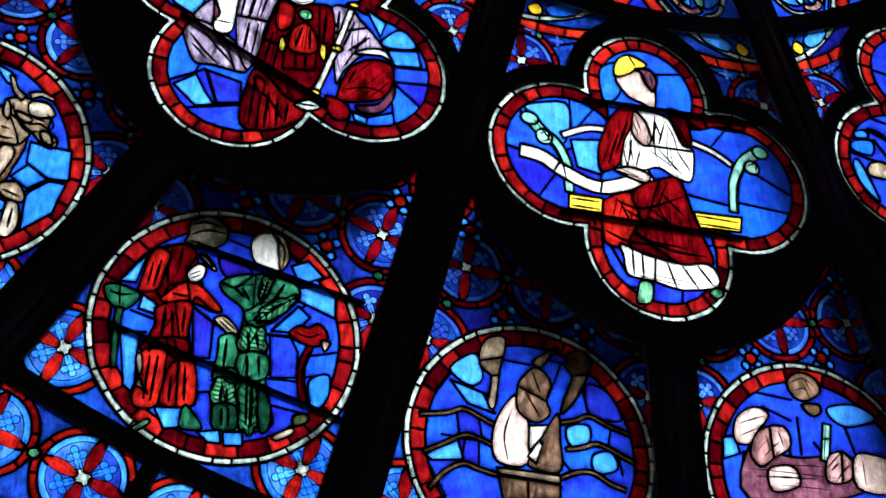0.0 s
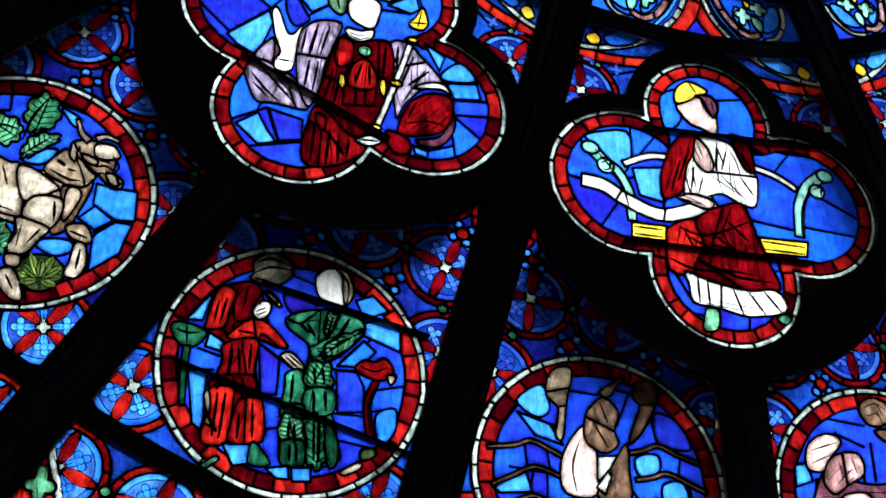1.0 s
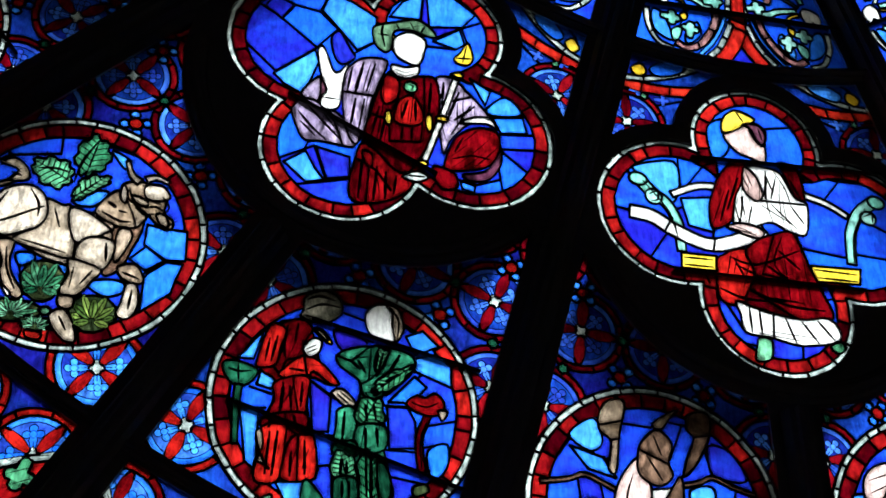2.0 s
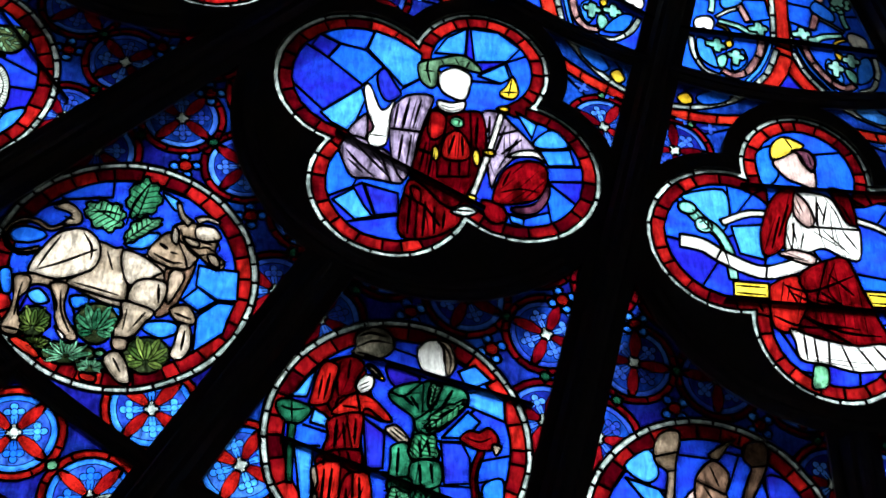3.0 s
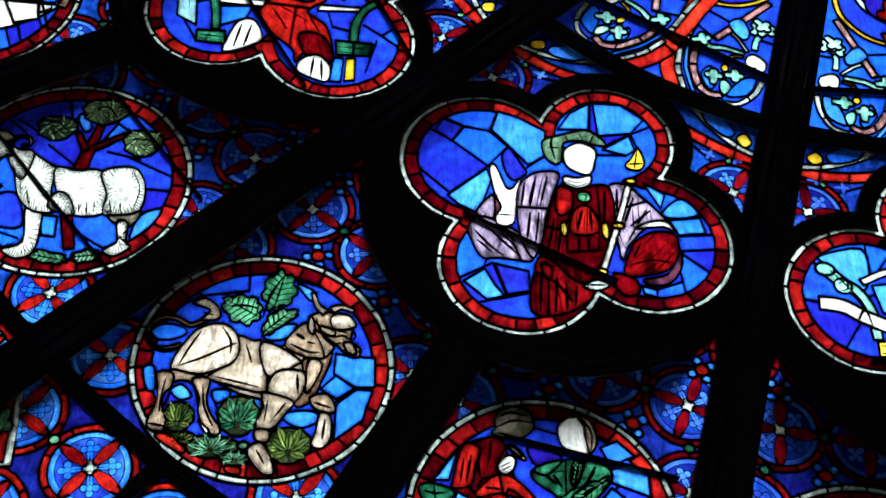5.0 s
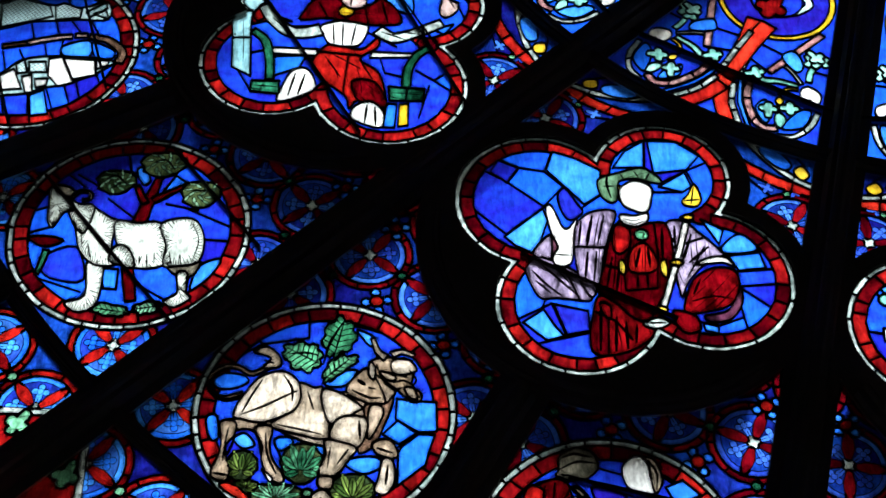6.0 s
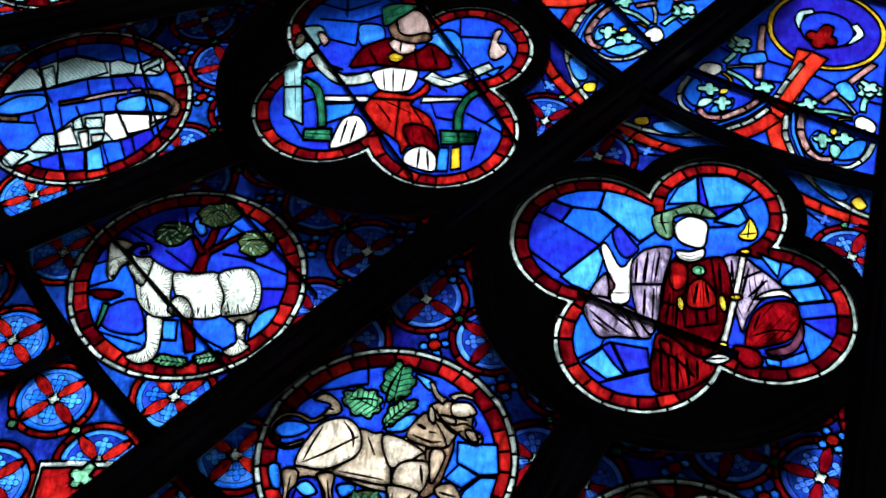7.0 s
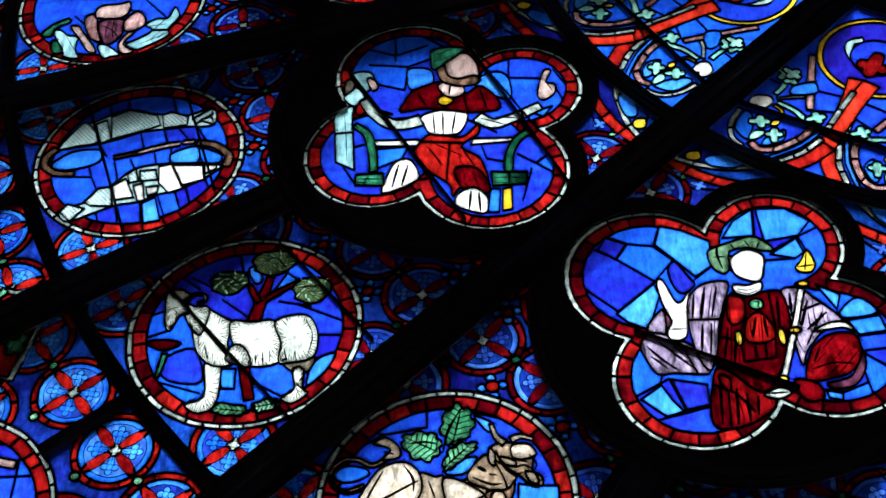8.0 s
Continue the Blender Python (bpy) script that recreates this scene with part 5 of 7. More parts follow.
def sheep(s, field):
    cut(s, field, (-18.8, 22.5), (-10.6, 17.2))
    cut(s, field, (-26.8, 26.2), (-18.4, 19.2))
    cut(s, field, (-32.9, 7.3), (-25.9, 10.1))
    cut(s, field, (-32.8, -1.9), (-25.9, 0.8))
    cut(s, field, (-27.9, -18.4), (-15.9, -10.4))
    cut(s, field, (-27.7, -19.9), (-14, -25))
    cut(s, field, (-5.9, -24), (-1.1, -24.3))
    cut(s, field, (4.5, -21.7), (14.6, -27.9))
    cut(s, field, (18.9, 9.1), (33, 2.1))
    cut(s, field, (26, -3.6), (35.8, -4.1))
    cut(s, field, (24.2, -12.5), (32.8, -15.9))
    cut(s, field, (12.5, 11.1), (20.2, 9.1))
    cut(s, field, (-4.9, 35), (-2.6, 24.8))
    cut(s, field, (13.7, 28.9), (11.9, 19.1))
    cut(s, field, (-7.5, 12.2), (2, 3.8))
    cut(s, field, (-1.3, 24.8), (3.5, 27.8))
    blob(s, "pale", (-0.8, 26.4), (2.3, 27), (4.1, 21.2), (1.7, 19.7))
    flat(s, "pale", (6.3, 11.4), (12.8, 24), (16.8, 20.5), (11, 14.3))
    blob(s, "pale", (24.9, -14.1), (31.4, -11.4), (28.2, -18.6), (22.6, -24.1))
    flat(s, "pale", (-6.8, -16), (-1.4, -16.3), (-1.1, -24.3), (-5.3, -24))
    blob(s, "deep", (-27.6, -12.6), (-16.3, -7.4), (-12.2, -20.8), (-22.9, -20.2))
    ribbon(s, "dark_red", 3.4, 3.9, (4.1, -28.8), (1.5, -15.7))
    ribbon(s, "dark_red", 4.8, 2.5, (2.7, 3), (4.9, 13.1), (7.2, 22.7))
    ribbon(s, "dark_red", 2.6, 1.7, (3.8, 11.6), (-0.1, 19))
    ribbon(s, "dark_red", 2.3, 1.4, (6.1, 13), (13.3, 17.4), (18.1, 20.4))
    clump(s, (-7.2, 21), 6.7, 5.2)
    ink(s, 0.5, (-10.5, 22), (-7.5, 23.5), (-3.3, 19.2))
    ink(s, 0.5, (-8.2, 17.8), (-5.9, 20.1))
    clump(s, (7.9, 29.2), 7.7, 5.6)
    ink(s, 0.5, (4.7, 29.4), (8.4, 30.9), (11.9, 26.5))
    clump(s, (21.8, 16.2), 6.6, 5.8)
    ink(s, 0.5, (18.4, 17.2), (24.6, 17.6))
    blob(s, "dark_red", (-33, -4.1), (-27.1, -3), (-21.2, -4.8), (-26.5, -7.8))
    ribbon(s, "green", 2.2, 1.4, (-26, -9), (-27.3, -18.5))
    blob(s, "frond", (-8.4, -32.3), (-5.2, -29.7), (3.2, -31.5), (3.5, -34.3), (-2.3, -34.7))
    blob(s, "frond", (5, -31.6), (8.8, -29), (13.5, -29.3), (13.8, -32.1), (8.1, -33.9))
    blob(s, "drab", (14, -13.5), (24.4, -11.8), (22.8, -18.3), (17.4, -18.3))
    blob(s, "wool", (-11.9, -13.5), (-6.8, -13.8), (-6.4, -29.6), (-11.8, -33.2), (-16.7, -29.7), (-10.9, -26.6))
    blob(s, "wool", (17.5, -17.3), (21.4, -17.5), (21.4, -24.8), (23, -27), (18.4, -30.9), (14.7, -28.6), (18.5, -25.3))
    blob(s, "wool", (-18.7, 6.5), (-14.8, 10.2), (-6.8, 5.1), (-4.7, 3.4), (-4.9, -6.5), (-2.2, -14.1), (-9.4, -14.4), (-14.9, -8.9), (-17.7, -1.2))
    ink(s, 0.3, (-16, 0.2), (-14.5, -7.5))
    ink(s, 0.3, (-12.8, -6.1), (-10.8, -12.9))
    blob(s, "wool", (-5, 3.4), (2.1, 3), (10.1, 3.1), (12.7, -6), (12.5, -14.6), (2.7, -15.1), (-3, -6.6))
    ink(s, 0.3, (9.4, -9.5), (9.8, -13.5))
    ink(s, 0.3, (7, -10.1), (7.6, -14))
    ink(s, 0.3, (4.7, -10.8), (5, -14.5))
    blob(s, "wool", (-3.3, -6.6), (0.7, -7.6), (3.6, -15.1), (-2.2, -14.4), (-5.5, -11.7))
    blob(s, "wool", (10.1, 3.1), (20.5, 5.1), (24.7, -2), (24.2, -12.5), (15.9, -14.8), (12.8, -14.2), (12.7, -6))
    ink(s, 0.3, (20.6, 2.8), (23.3, -3.5), (22.3, -11.7))
    ink(s, 0.3, (14.2, -9), (15.2, -13.5))
    ink(s, 0.3, (17.9, -10), (18.5, -14))
    blob(s, "wool", (-24.8, 15.6), (-18.6, 10.9), (-12.9, 9.6), (-14.6, -1.4), (-18.3, 1.1), (-21.7, 8.3))
    blob(s, "wool", (-28.8, 17.4), (-24.1, 15.5), (-19.3, 8.9), (-23, 6.8), (-25.2, 0.7), (-27.8, 3.9), (-28.4, 10.2))
    ink(s, 0.3, (-26.5, 10.1), (-23.5, 10.7))
    blob(s, "drab", (-28, 18.5), (-23.5, 18.2), (-19.7, 15.1), (-22.4, 13.8), (-25.4, 15.4))
    ribbon(s, "cream", 1.3, 1.0, (-21.1, 13.3), (-19, 16), (-15.5, 15.8), (-14.9, 12.9), (-17.5, 12.1))
    cut(s, None, (-25.5, 16.4), (-3.6, -12.5))


def fish(s, field):
    cut(s, field, (-24.6, 36.2), (-21.4, 23.2))
    cut(s, field, (-15.7, 32.5), (-14.3, 22.8))
    cut(s, field, (-8.7, 33.7), (-7.5, 25.6))
    cut(s, field, (8, 34.5), (11.7, 23))
    cut(s, field, (-17, 8.9), (-13.3, 2.6))
    cut(s, field, (-1.5, 14.2), (0.7, 6.4))
    cut(s, field, (7, 16.1), (9.8, 7.4))
    cut(s, field, (12.5, 16.6), (17.8, 8.5))
    cut(s, field, (20.2, 16.2), (24.4, 8.1))
    cut(s, field, (-8.6, -3.7), (-6.4, -11.2))
    cut(s, field, (-2.3, -2.5), (0.7, -8.6))
    cut(s, field, (5.7, 1.6), (8, -7.6))
    cut(s, field, (11.8, 4.3), (11.9, -4.8))
    cut(s, field, (21.7, 3.7), (23.8, -5.5))
    cut(s, field, (-33.2, -7.5), (-17.2, -9.1))
    cut(s, field, (-17.7, -6.1), (-14.1, -15.1))
    cut(s, field, (-12.2, -26.7), (-10, -33.8))
    cut(s, field, (-5.8, -21.4), (-2.6, -35.6))
    cut(s, field, (3.6, -21.9), (5.5, -34.7))
    cut(s, field, (9.6, -19.3), (14.5, -32.4))
    cut(s, field, (15.8, -18.2), (20.6, -31.3))
    cut(s, field, (19.7, -15.6), (23.2, -27.3))
    cut(s, field, (26.8, -13), (29.8, -20.5))
    blob(s, "pale", (-32.9, -0.9), (-25.9, 4.8), (-15.8, 5), (-14.8, -1.1), (-23.3, -4.4), (-30.7, -4.3))
    flat(s, "pale", (4.4, -23.3), (9.2, -20.8), (12.4, -32.3), (6.3, -33.3))
    blob(s, "pale", (12.2, 1.2), (21.6, 4.5), (22.5, -3.9), (14, -4.2))
    blob(s, "pale", (22.8, 3.6), (30.8, 0.1), (31.2, -4.4), (25.3, -4.4))
    blob(s, "ice", (-32.1, 6.6), (-26.9, 16.8), (-19.9, 20.7), (-7.6, 26.3), (5, 22.9), (16.3, 21.8), (25.3, 25.4), (26.9, 15.8), (17, 15.4), (-0.3, 13.7), (-12.2, 9.4), (-25.2, 6.9))
    blob(s, "ice", (-25.7, -25.9), (-17.2, -21.9), (-8.5, -14.3), (-0.8, -6), (12.8, -3.8), (30.2, -5.3), (30.3, -9.1), (18.8, -17), (9.6, -19.6), (2.7, -22.7), (-6.4, -24.3), (-21.2, -31.2))
    blob(s, "ice", (-32.1, 6.6), (-27.8, 15.6), (-23.7, 20.4), (-18.3, 13.6), (-18.1, 8.9), (-25.3, 7.5), (-29.9, 6.2))
    flat(s, "ice", (-19.5, 19.1), (-15.6, 21), (-12.4, 10.5), (-15.8, 8.4), (-18.2, 14.4))
    flat(s, "ice", (-14.2, 22.5), (-7.6, 26.1), (4, 22.6), (5.8, 17), (-0.4, 14.2), (-12.2, 10.5))
    flat(s, "ice", (5.9, 22.5), (9.3, 23.9), (16.3, 21.1), (16.3, 16.4), (7.1, 15.3))
    flat(s, "ice", (18.2, 19.4), (24.8, 25.1), (25.7, 21.8), (20.1, 16.9))
    flat(s, "ice", (21.1, 18.5), (25.3, 20.6), (26.9, 15.8))
    flat(s, "ice", (-25.7, -25.9), (-23.3, -22.5), (-16.6, -25), (-21.2, -31.1))
    flat(s, "ice", (-17.2, -21.4), (-13.1, -15.2), (-8.4, -14.7), (-6.4, -24.2), (-14.8, -23.7))
    flat(s, "white", (-7.8, -14), (-3.3, -10.6), (0.8, -20.3), (-6.2, -21.3))
    flat(s, "ice", (-3.1, -8.4), (-0.3, -5.6), (1.7, -12.4), (-1.7, -12.9))
    flat(s, "ice", (1.5, -7.2), (7.3, -6.8), (8.6, -12), (2.3, -12.4))
    flat(s, "white", (-0.1, -14.5), (3.5, -13.5), (5.2, -22), (2.7, -22.5))
    flat(s, "white", (4.8, -15.5), (9.5, -15), (9.5, -18.6), (6, -19.9))
    flat(s, "white", (8.2, -5.3), (12.9, -4.1), (18.8, -17), (13.7, -18.9), (9.3, -13.5))
    flat(s, "white", (13.5, -4.9), (24.9, -5.5), (26.3, -13), (18.4, -15.5))
    flat(s, "white", (25.6, -5.6), (30.3, -5.6), (30.2, -8.1), (26.2, -10.1))
    ribbon(s, "brown", 2.1, 2.1, (-9.8, 0.6), (-1, 2.7))
    ribbon(s, "flesh", 2.4, 2.4, (-0.7, 2.7), (8.4, 5.2), (14.8, 6.4))
    ribbon(s, "flesh", 2.1, 2.1, (15.8, 6.8), (20.4, 7.1))
    ribbon(s, "brown", 2.8, 3.3, (-23.5, -6.6), (-30.3, -6.2), (-35.5, -2.2), (-35.7, 3), (-32.7, 6.6))
    ribbon(s, "brown", 2.7, 3.4, (21.3, 6.5), (28.6, 4.8), (34.1, -0.8), (33.6, -6.8))


def man(s, field):
    cut(s, field, (-31.3, 42.4), (-21.2, 38), (-10.1, 42.7))
    cut(s, field, (-21.6, 54.8), (-21.2, 36.2))
    cut(s, field, (-29.7, 33.2), (-16.1, 31.3), (-7.5, 35.2))
    cut(s, field, (-16.1, 31.3), (-17, 18.1))
    cut(s, field, (-28.1, 22.4), (-17, 18.1))
    cut(s, field, (-10.2, 48.3), (-2.6, 42.1))
    cut(s, field, (14.7, 38.9), (23.3, 34.6), (24.7, 45.4))
    cut(s, field, (23.3, 34.6), (22.7, 10))
    cut(s, field, (23, 22.1), (35, 21.2))
    cut(s, field, (12.1, 28.3), (23, 22.1))
    cut(s, field, (40.8, 15.5), (43.9, 6.7))
    cut(s, field, (32, 2.5), (40, -1.5))
    cut(s, field, (-39.4, -20.6), (-34.3, -30.4))
    cut(s, field, (-34, -11.2), (-29.4, -9.9))
    cut(s, field, (-29.1, -16.4), (-14, -14.2))
    cut(s, field, (26.6, -20.1), (37.7, -28.8))
    cut(s, field, (32.2, -23.7), (39.3, -17.8))
    cut(s, field, (29.8, -28.3), (27.1, -40.4))
    cut(s, field, (11.7, -12.6), (13.9, -20.9), (23.1, -23.1))
    cut(s, field, (8.3, -0.8), (16.5, -6.4))
    cut(s, field, (41.1, 24.2), (44.4, 16.9))
    blob(s, "pale", (-16.1, 29.5), (-7.4, 28.9), (-6.7, 20.9), (-14.6, 17.9))
    flat(s, "pale", (-27.5, -13.3), (-15.2, -12.5), (-17.4, -18.8), (-26.5, -23))
    blob(s, "pale", (9.6, 19.7), (17, 26.1), (23, 22.1), (22.7, 10))
    flat(s, "pale", (30.8, 2.6), (39.1, 5.3), (35.4, -0.3))
    flat(s, "white", (-28.2, -8.7), (-11.1, -9.1), (-11.1, -12.7), (-27.5, -11.7))
    flat(s, "white", (8.8, -10), (23.4, -10.5), (24.5, -12.5), (8.2, -13.2))
    ribbon(s, "green", 3.2, 3.2, (-35.7, 0.1), (-30.7, -4.9), (-28.7, -13.2), (-27.6, -24.9))
    ribbon(s, "green", 3.1, 3.1, (30.1, -7.4), (25.1, -11.9), (22.3, -19.8), (21.8, -27.7))
    flat(s, "green", (-34, -25.7), (-24.1, -25.6), (-23.9, -31.9), (-34.3, -31.2))
    ink(s, 0.4, (-33.3, -28.1), (-24.6, -28.7))
    flat(s, "green", (15.6, -27.3), (28.7, -28.2), (28.2, -34.4), (16, -34.4))
    cut(s, -1, (22.1, -27.7), (21.9, -34.7))
    ink(s, 0.4, (16.7, -30.5), (28, -31.3))
    flat(s, "yellow", (19.6, -36.1), (22.8, -35.6), (22.7, -46.2), (19.2, -46.8))
    flat(s, "pale", (14.9, -35.8), (18.8, -36.1), (18, -47.4), (14.1, -47.2))
    flat(s, "aqua", (-43.7, 4.4), (-42.2, 9.4), (-36.8, 10.8), (-36.6, -1.1), (-34.7, -23.3), (-41.9, -18.9))
    cut(s, -1, (-43.2, -4.1), (-36.1, -3.7))
    blob(s, "aqua", (-40.6, 15.3), (-36.7, 21.2), (-32.5, 15.7), (-36.2, 10.4))
    blob(s, "aqua", (-38.2, 28.4), (-32.1, 29.8), (-29.2, 26), (-32, 17.7), (-36.1, 22.9))
    blob(s, "drab", (-40.5, 24.1), (-38.1, 25.7), (-36.7, 21.2), (-40.1, 17.1))
    blob(s, "flesh", (-31.9, 25.3), (-29.7, 25.7), (-27.5, 21.5), (-29.5, 18.6))
    blob(s, "red", (-36.1, 9), (-33.3, 14), (-31.3, 8.7), (-34.2, 5.5))
    ribbon(s, "rim", 4.4, 5.9, (-32.7, 13.9), (-27.5, 5), (-20.2, -0.9), (-10.5, 1.3))
    cut(s, -1, (-24, 6.5), (-22.5, -2.9))
    ink(s, 0.5, (-28.8, 6.8), (-20.2, -2.2))
    ink(s, 0.5, (-21.5, 2.9), (-11.9, 3.1))
    ribbon(s, "rim", 5.4, 4.3, (10.7, 1.5), (16.5, -2.7), (23.7, -0.2), (34.7, 6))
    cut(s, -1, (27.3, 2.8), (28.9, -1.5))
    ink(s, 0.5, (11.9, 0.6), (21.2, -3.4))
    ink(s, 0.5, (17.8, 1), (26, -0.4))
    blob(s, "red", (-11.7, -12.7), (-7, -6.4), (4.7, -8.9), (10.6, -2.7), (10.8, -7.6), (4.7, -13.8), (11.6, -20.7), (14.9, -33.5), (13.7, -38.1), (4.7, -34.4), (1.5, -38.8), (0.1, -32.6), (-9.2, -24.1), (-12.7, -17.5))
    cut(s, -1, (-10.5, -10.3), (7.1, -12.3))
    cut(s, -1, (0.1, -13.5), (-1, -32.5))
    blob(s, "dark_red", (2.4, -24.9), (10.4, -25.4), (14.9, -34.3), (13.1, -38), (4.7, -34.4))
    ink(s, 0.5, (-8.1, -12.9), (-2.2, -23))
    ink(s, 0.5, (4.7, -14.6), (9.3, -23.7))
    ink(s, 0.5, (-5.8, -11.4), (4.7, -18.6))
    blob(s, "white", (-10.1, 3.8), (0, 6.5), (7.1, 4.3), (4.7, -5.6), (0, -7.7), (-7, -6.4), (-9.5, -1.3))
    ink(s, 0.5, (-6, 3.6), (-5.3, -5.7))
    ink(s, 0.5, (-2.4, 4.1), (-2.1, -6.8))
    ink(s, 0.5, (2.4, 3.8), (1.2, -6.2))
    blob(s, "dark_red", (-14, 17), (-7.4, 20.9), (-2.5, 21.4), (6, 14.7), (12, 18.6), (18, 12.1), (19, 5.2), (9.5, 4.1), (0, 5.7), (-9.6, 7.2), (-18.6, 6.1), (-17.5, 11.2))
    cut(s, -1, (-3.7, 20.6), (-1.2, 6.6))
    cut(s, -1, (5.4, 14.7), (7.1, 5.2))
    ink(s, 0.5, (-12.1, 16), (-8.4, 8))
    ink(s, 0.5, (12, 16), (14.3, 5.5))
    egg(s, "yellow", (-1.5, 11.3), 2.9, 2.9)
    blob(s, "flesh", (-4.3, 19.8), (1.2, 22.9), (6, 17.3), (3.6, 13.1), (-1.2, 13.5))
    ink(s, 0.5, (0.5, 21.2), (0, 14.3))
    blob(s, "flesh", (-1.3, 32.9), (3.6, 38), (8.5, 35.8), (11.5, 28.4), (10.9, 21.3), (4.8, 22.7), (-0.1, 24.8))
    blob(s, "brown", (-4.8, 30.5), (-2.3, 31.2), (-0.3, 25.3), (3.6, 23.3), (9.1, 24.6), (12.1, 22.6), (10.2, 19.6), (3.6, 19.1), (-3.1, 22.4))
    blob(s, "green", (-7.5, 37), (-6.3, 40.6), (-0.1, 41.9), (6.7, 40.5), (4.8, 37.9), (-0.1, 33.7), (-6.2, 28.8))
    blob(s, "flesh", (33.5, 12.6), (36.3, 24.6), (39.4, 25.2), (37.3, 19.2), (40.8, 17.2), (40, 12.1), (35.8, 9))
    ink(s, 0.3, (37.3, 18.4), (39.5, 13.9))
    blob(s, "white", (-19.7, -20.3), (-15, -19), (-11.5, -24), (-11.9, -30.3), (-23.8, -35.7), (-22.9, -28))
    ink(s, 0.6, (-18.5, -21.9), (-20.5, -32.8))
    ink(s, 0.6, (-15, -22.2), (-17, -32.3))
    blob(s, "white", (3.5, -37.4), (9.2, -34.7), (13.7, -39.6), (13.6, -47.2), (6.9, -46), (2.4, -42.7))
    ink(s, 0.6, (8.1, -36.9), (7.4, -45.3))
    ink(s, 0.6, (10.9, -37.9), (11.4, -46.3))
    cut(s, None, (12.2, 31.9), (32.9, -5.9))


def swimmer(s, field):
    cut(s, field, (-26.1, 21.5), (-16.5, 15.8), (-10.8, 15.3))
    cut(s, field, (-32.3, 11.6), (-26.6, 19.1))
    cut(s, field, (-23.4, 8.1), (-22.3, -0.6))
    cut(s, field, (-16.6, 7.8), (-15.6, 0.1))
    cut(s, field, (-26.7, 1.1), (-13.4, 0.4))
    cut(s, field, (-21.2, -0.5), (-23.5, -9.4))
    cut(s, field, (-16.7, 1.1), (-16.9, -6.6))
    cut(s, field, (-7, 27.5), (-1.1, 27.1))
    cut(s, field, (6, 29.3), (10.7, 28.7))
    cut(s, field, (10.7, 28.7), (6.7, 18.7))
    cut(s, field, (17.4, 20.1), (19.3, 12.1))
    cut(s, field, (19.1, 9.8), (18.6, 1.8))
    cut(s, field, (26.2, 9.5), (24.4, 1.4))
    cut(s, field, (19.7, 0.8), (19.3, -5.9))
    cut(s, field, (27.9, 1.8), (28.7, -3.7))
    cut(s, field, (10.2, -3.6), (13.4, -7.6))
    cut(s, field, (-31.1, -10.2), (-27.9, -16.2))
    blob(s, "pale", (-25.5, 22.7), (-17.4, 28.5), (-15.2, 20.6), (-19.9, 17.7))
    flat(s, "pale", (-25.5, 18.7), (-15.3, 15.9), (-11.5, 9.6), (-19.9, 11.9))
    flat(s, "pale", (-33.3, -5.6), (-23.4, 0.9), (-21.8, -6), (-31.1, -7))
    blob(s, "pale", (11.4, 7.7), (18.5, 9.2), (18.8, 4.1), (12.8, 1.7))
    blob(s, "pale", (19.6, -0.3), (25.6, 1.5), (27.5, -3.8), (20.4, -5.7))
    blob(s, "deep", (18.7, 22.6), (25.8, 21.1), (29.9, 12.3), (19.4, 13.3))
    ribbon(s, "brown", 1.4, 1.4, (-35, 6.8), (-26.7, 8.3), (-21.1, 10.1), (-16.1, 7.9), (-11.9, 5.9))
    ribbon(s, "brown", 1.4, 1.4, (-33.9, -4.6), (-26.7, -1.1), (-21.2, 1.9), (-16.7, 1.1), (-12.1, -0.8))
    ribbon(s, "brown", 1.4, 1.4, (-32.2, -15.6), (-27.3, -10.3), (-21.8, -7.1), (-16.9, -8.2), (-10.9, -9.7))
    ribbon(s, "brown", 1.5, 1.5, (9.5, 9.2), (14.5, 10.4), (19.3, 12.4), (25, 10), (32.5, 7.8))
    ribbon(s, "brown", 1.5, 1.5, (11.1, 0.7), (16.3, 1.8), (21.1, 3.5), (26.8, 1.6), (33.8, -1.5))
    ribbon(s, "brown", 1.5, 1.5, (8.3, -8.7), (13.5, -6.5), (19.3, -5.7), (24.8, -8.5), (29.9, -10.2))
    blob(s, "flesh", (-5, 16.6), (-10.3, 9.7), (-12.8, 0.4), (-10.7, -5.7), (-1.8, -5.1), (-0.9, 8.5), (-4, 11.6))
    ink(s, 0.4, (-6.3, 11.3), (-8.8, 3.1), (-7.9, -4.5))
    flat(s, "white", (-0.7, 7.2), (5.7, 8), (2.5, 2.2), (-1.3, -1))
    blob(s, "brown", (5.6, 7.6), (9, 12), (9.4, 3), (9, -6.1), (2.1, -6.7), (-1.7, -4.9), (2.5, 2.2))
    flat(s, "white", (-1.7, -2.7), (2.5, 2.8), (3.6, 1.2), (1.1, -4.8))
    blob(s, "brown", (-1.9, 22.9), (2.4, 26.4), (6.9, 22.2), (5.4, 16.2), (6.4, 11.7), (1.6, 8.3), (-4, 11.6), (-4.3, 18.5))
    cut(s, -1, (-4.3, 19.6), (6.6, 15.2))
    ink(s, 0.4, (1.1, 24.4), (3.2, 18.2))
    ink(s, 0.4, (-1.5, 17.7), (2.9, 10.1))
    blob(s, "tan", (-15.7, 29.9), (-12.7, 34.5), (-7.4, 34.7), (-9.4, 24.8), (-11.4, 11.8), (-13.7, 12.7), (-12.4, 20.9), (-15.7, 24.6))
    cut(s, -1, (-15.7, 26.4), (-8.1, 28.6))
    cut(s, -1, (-14.1, 21.3), (-9.4, 22.5))
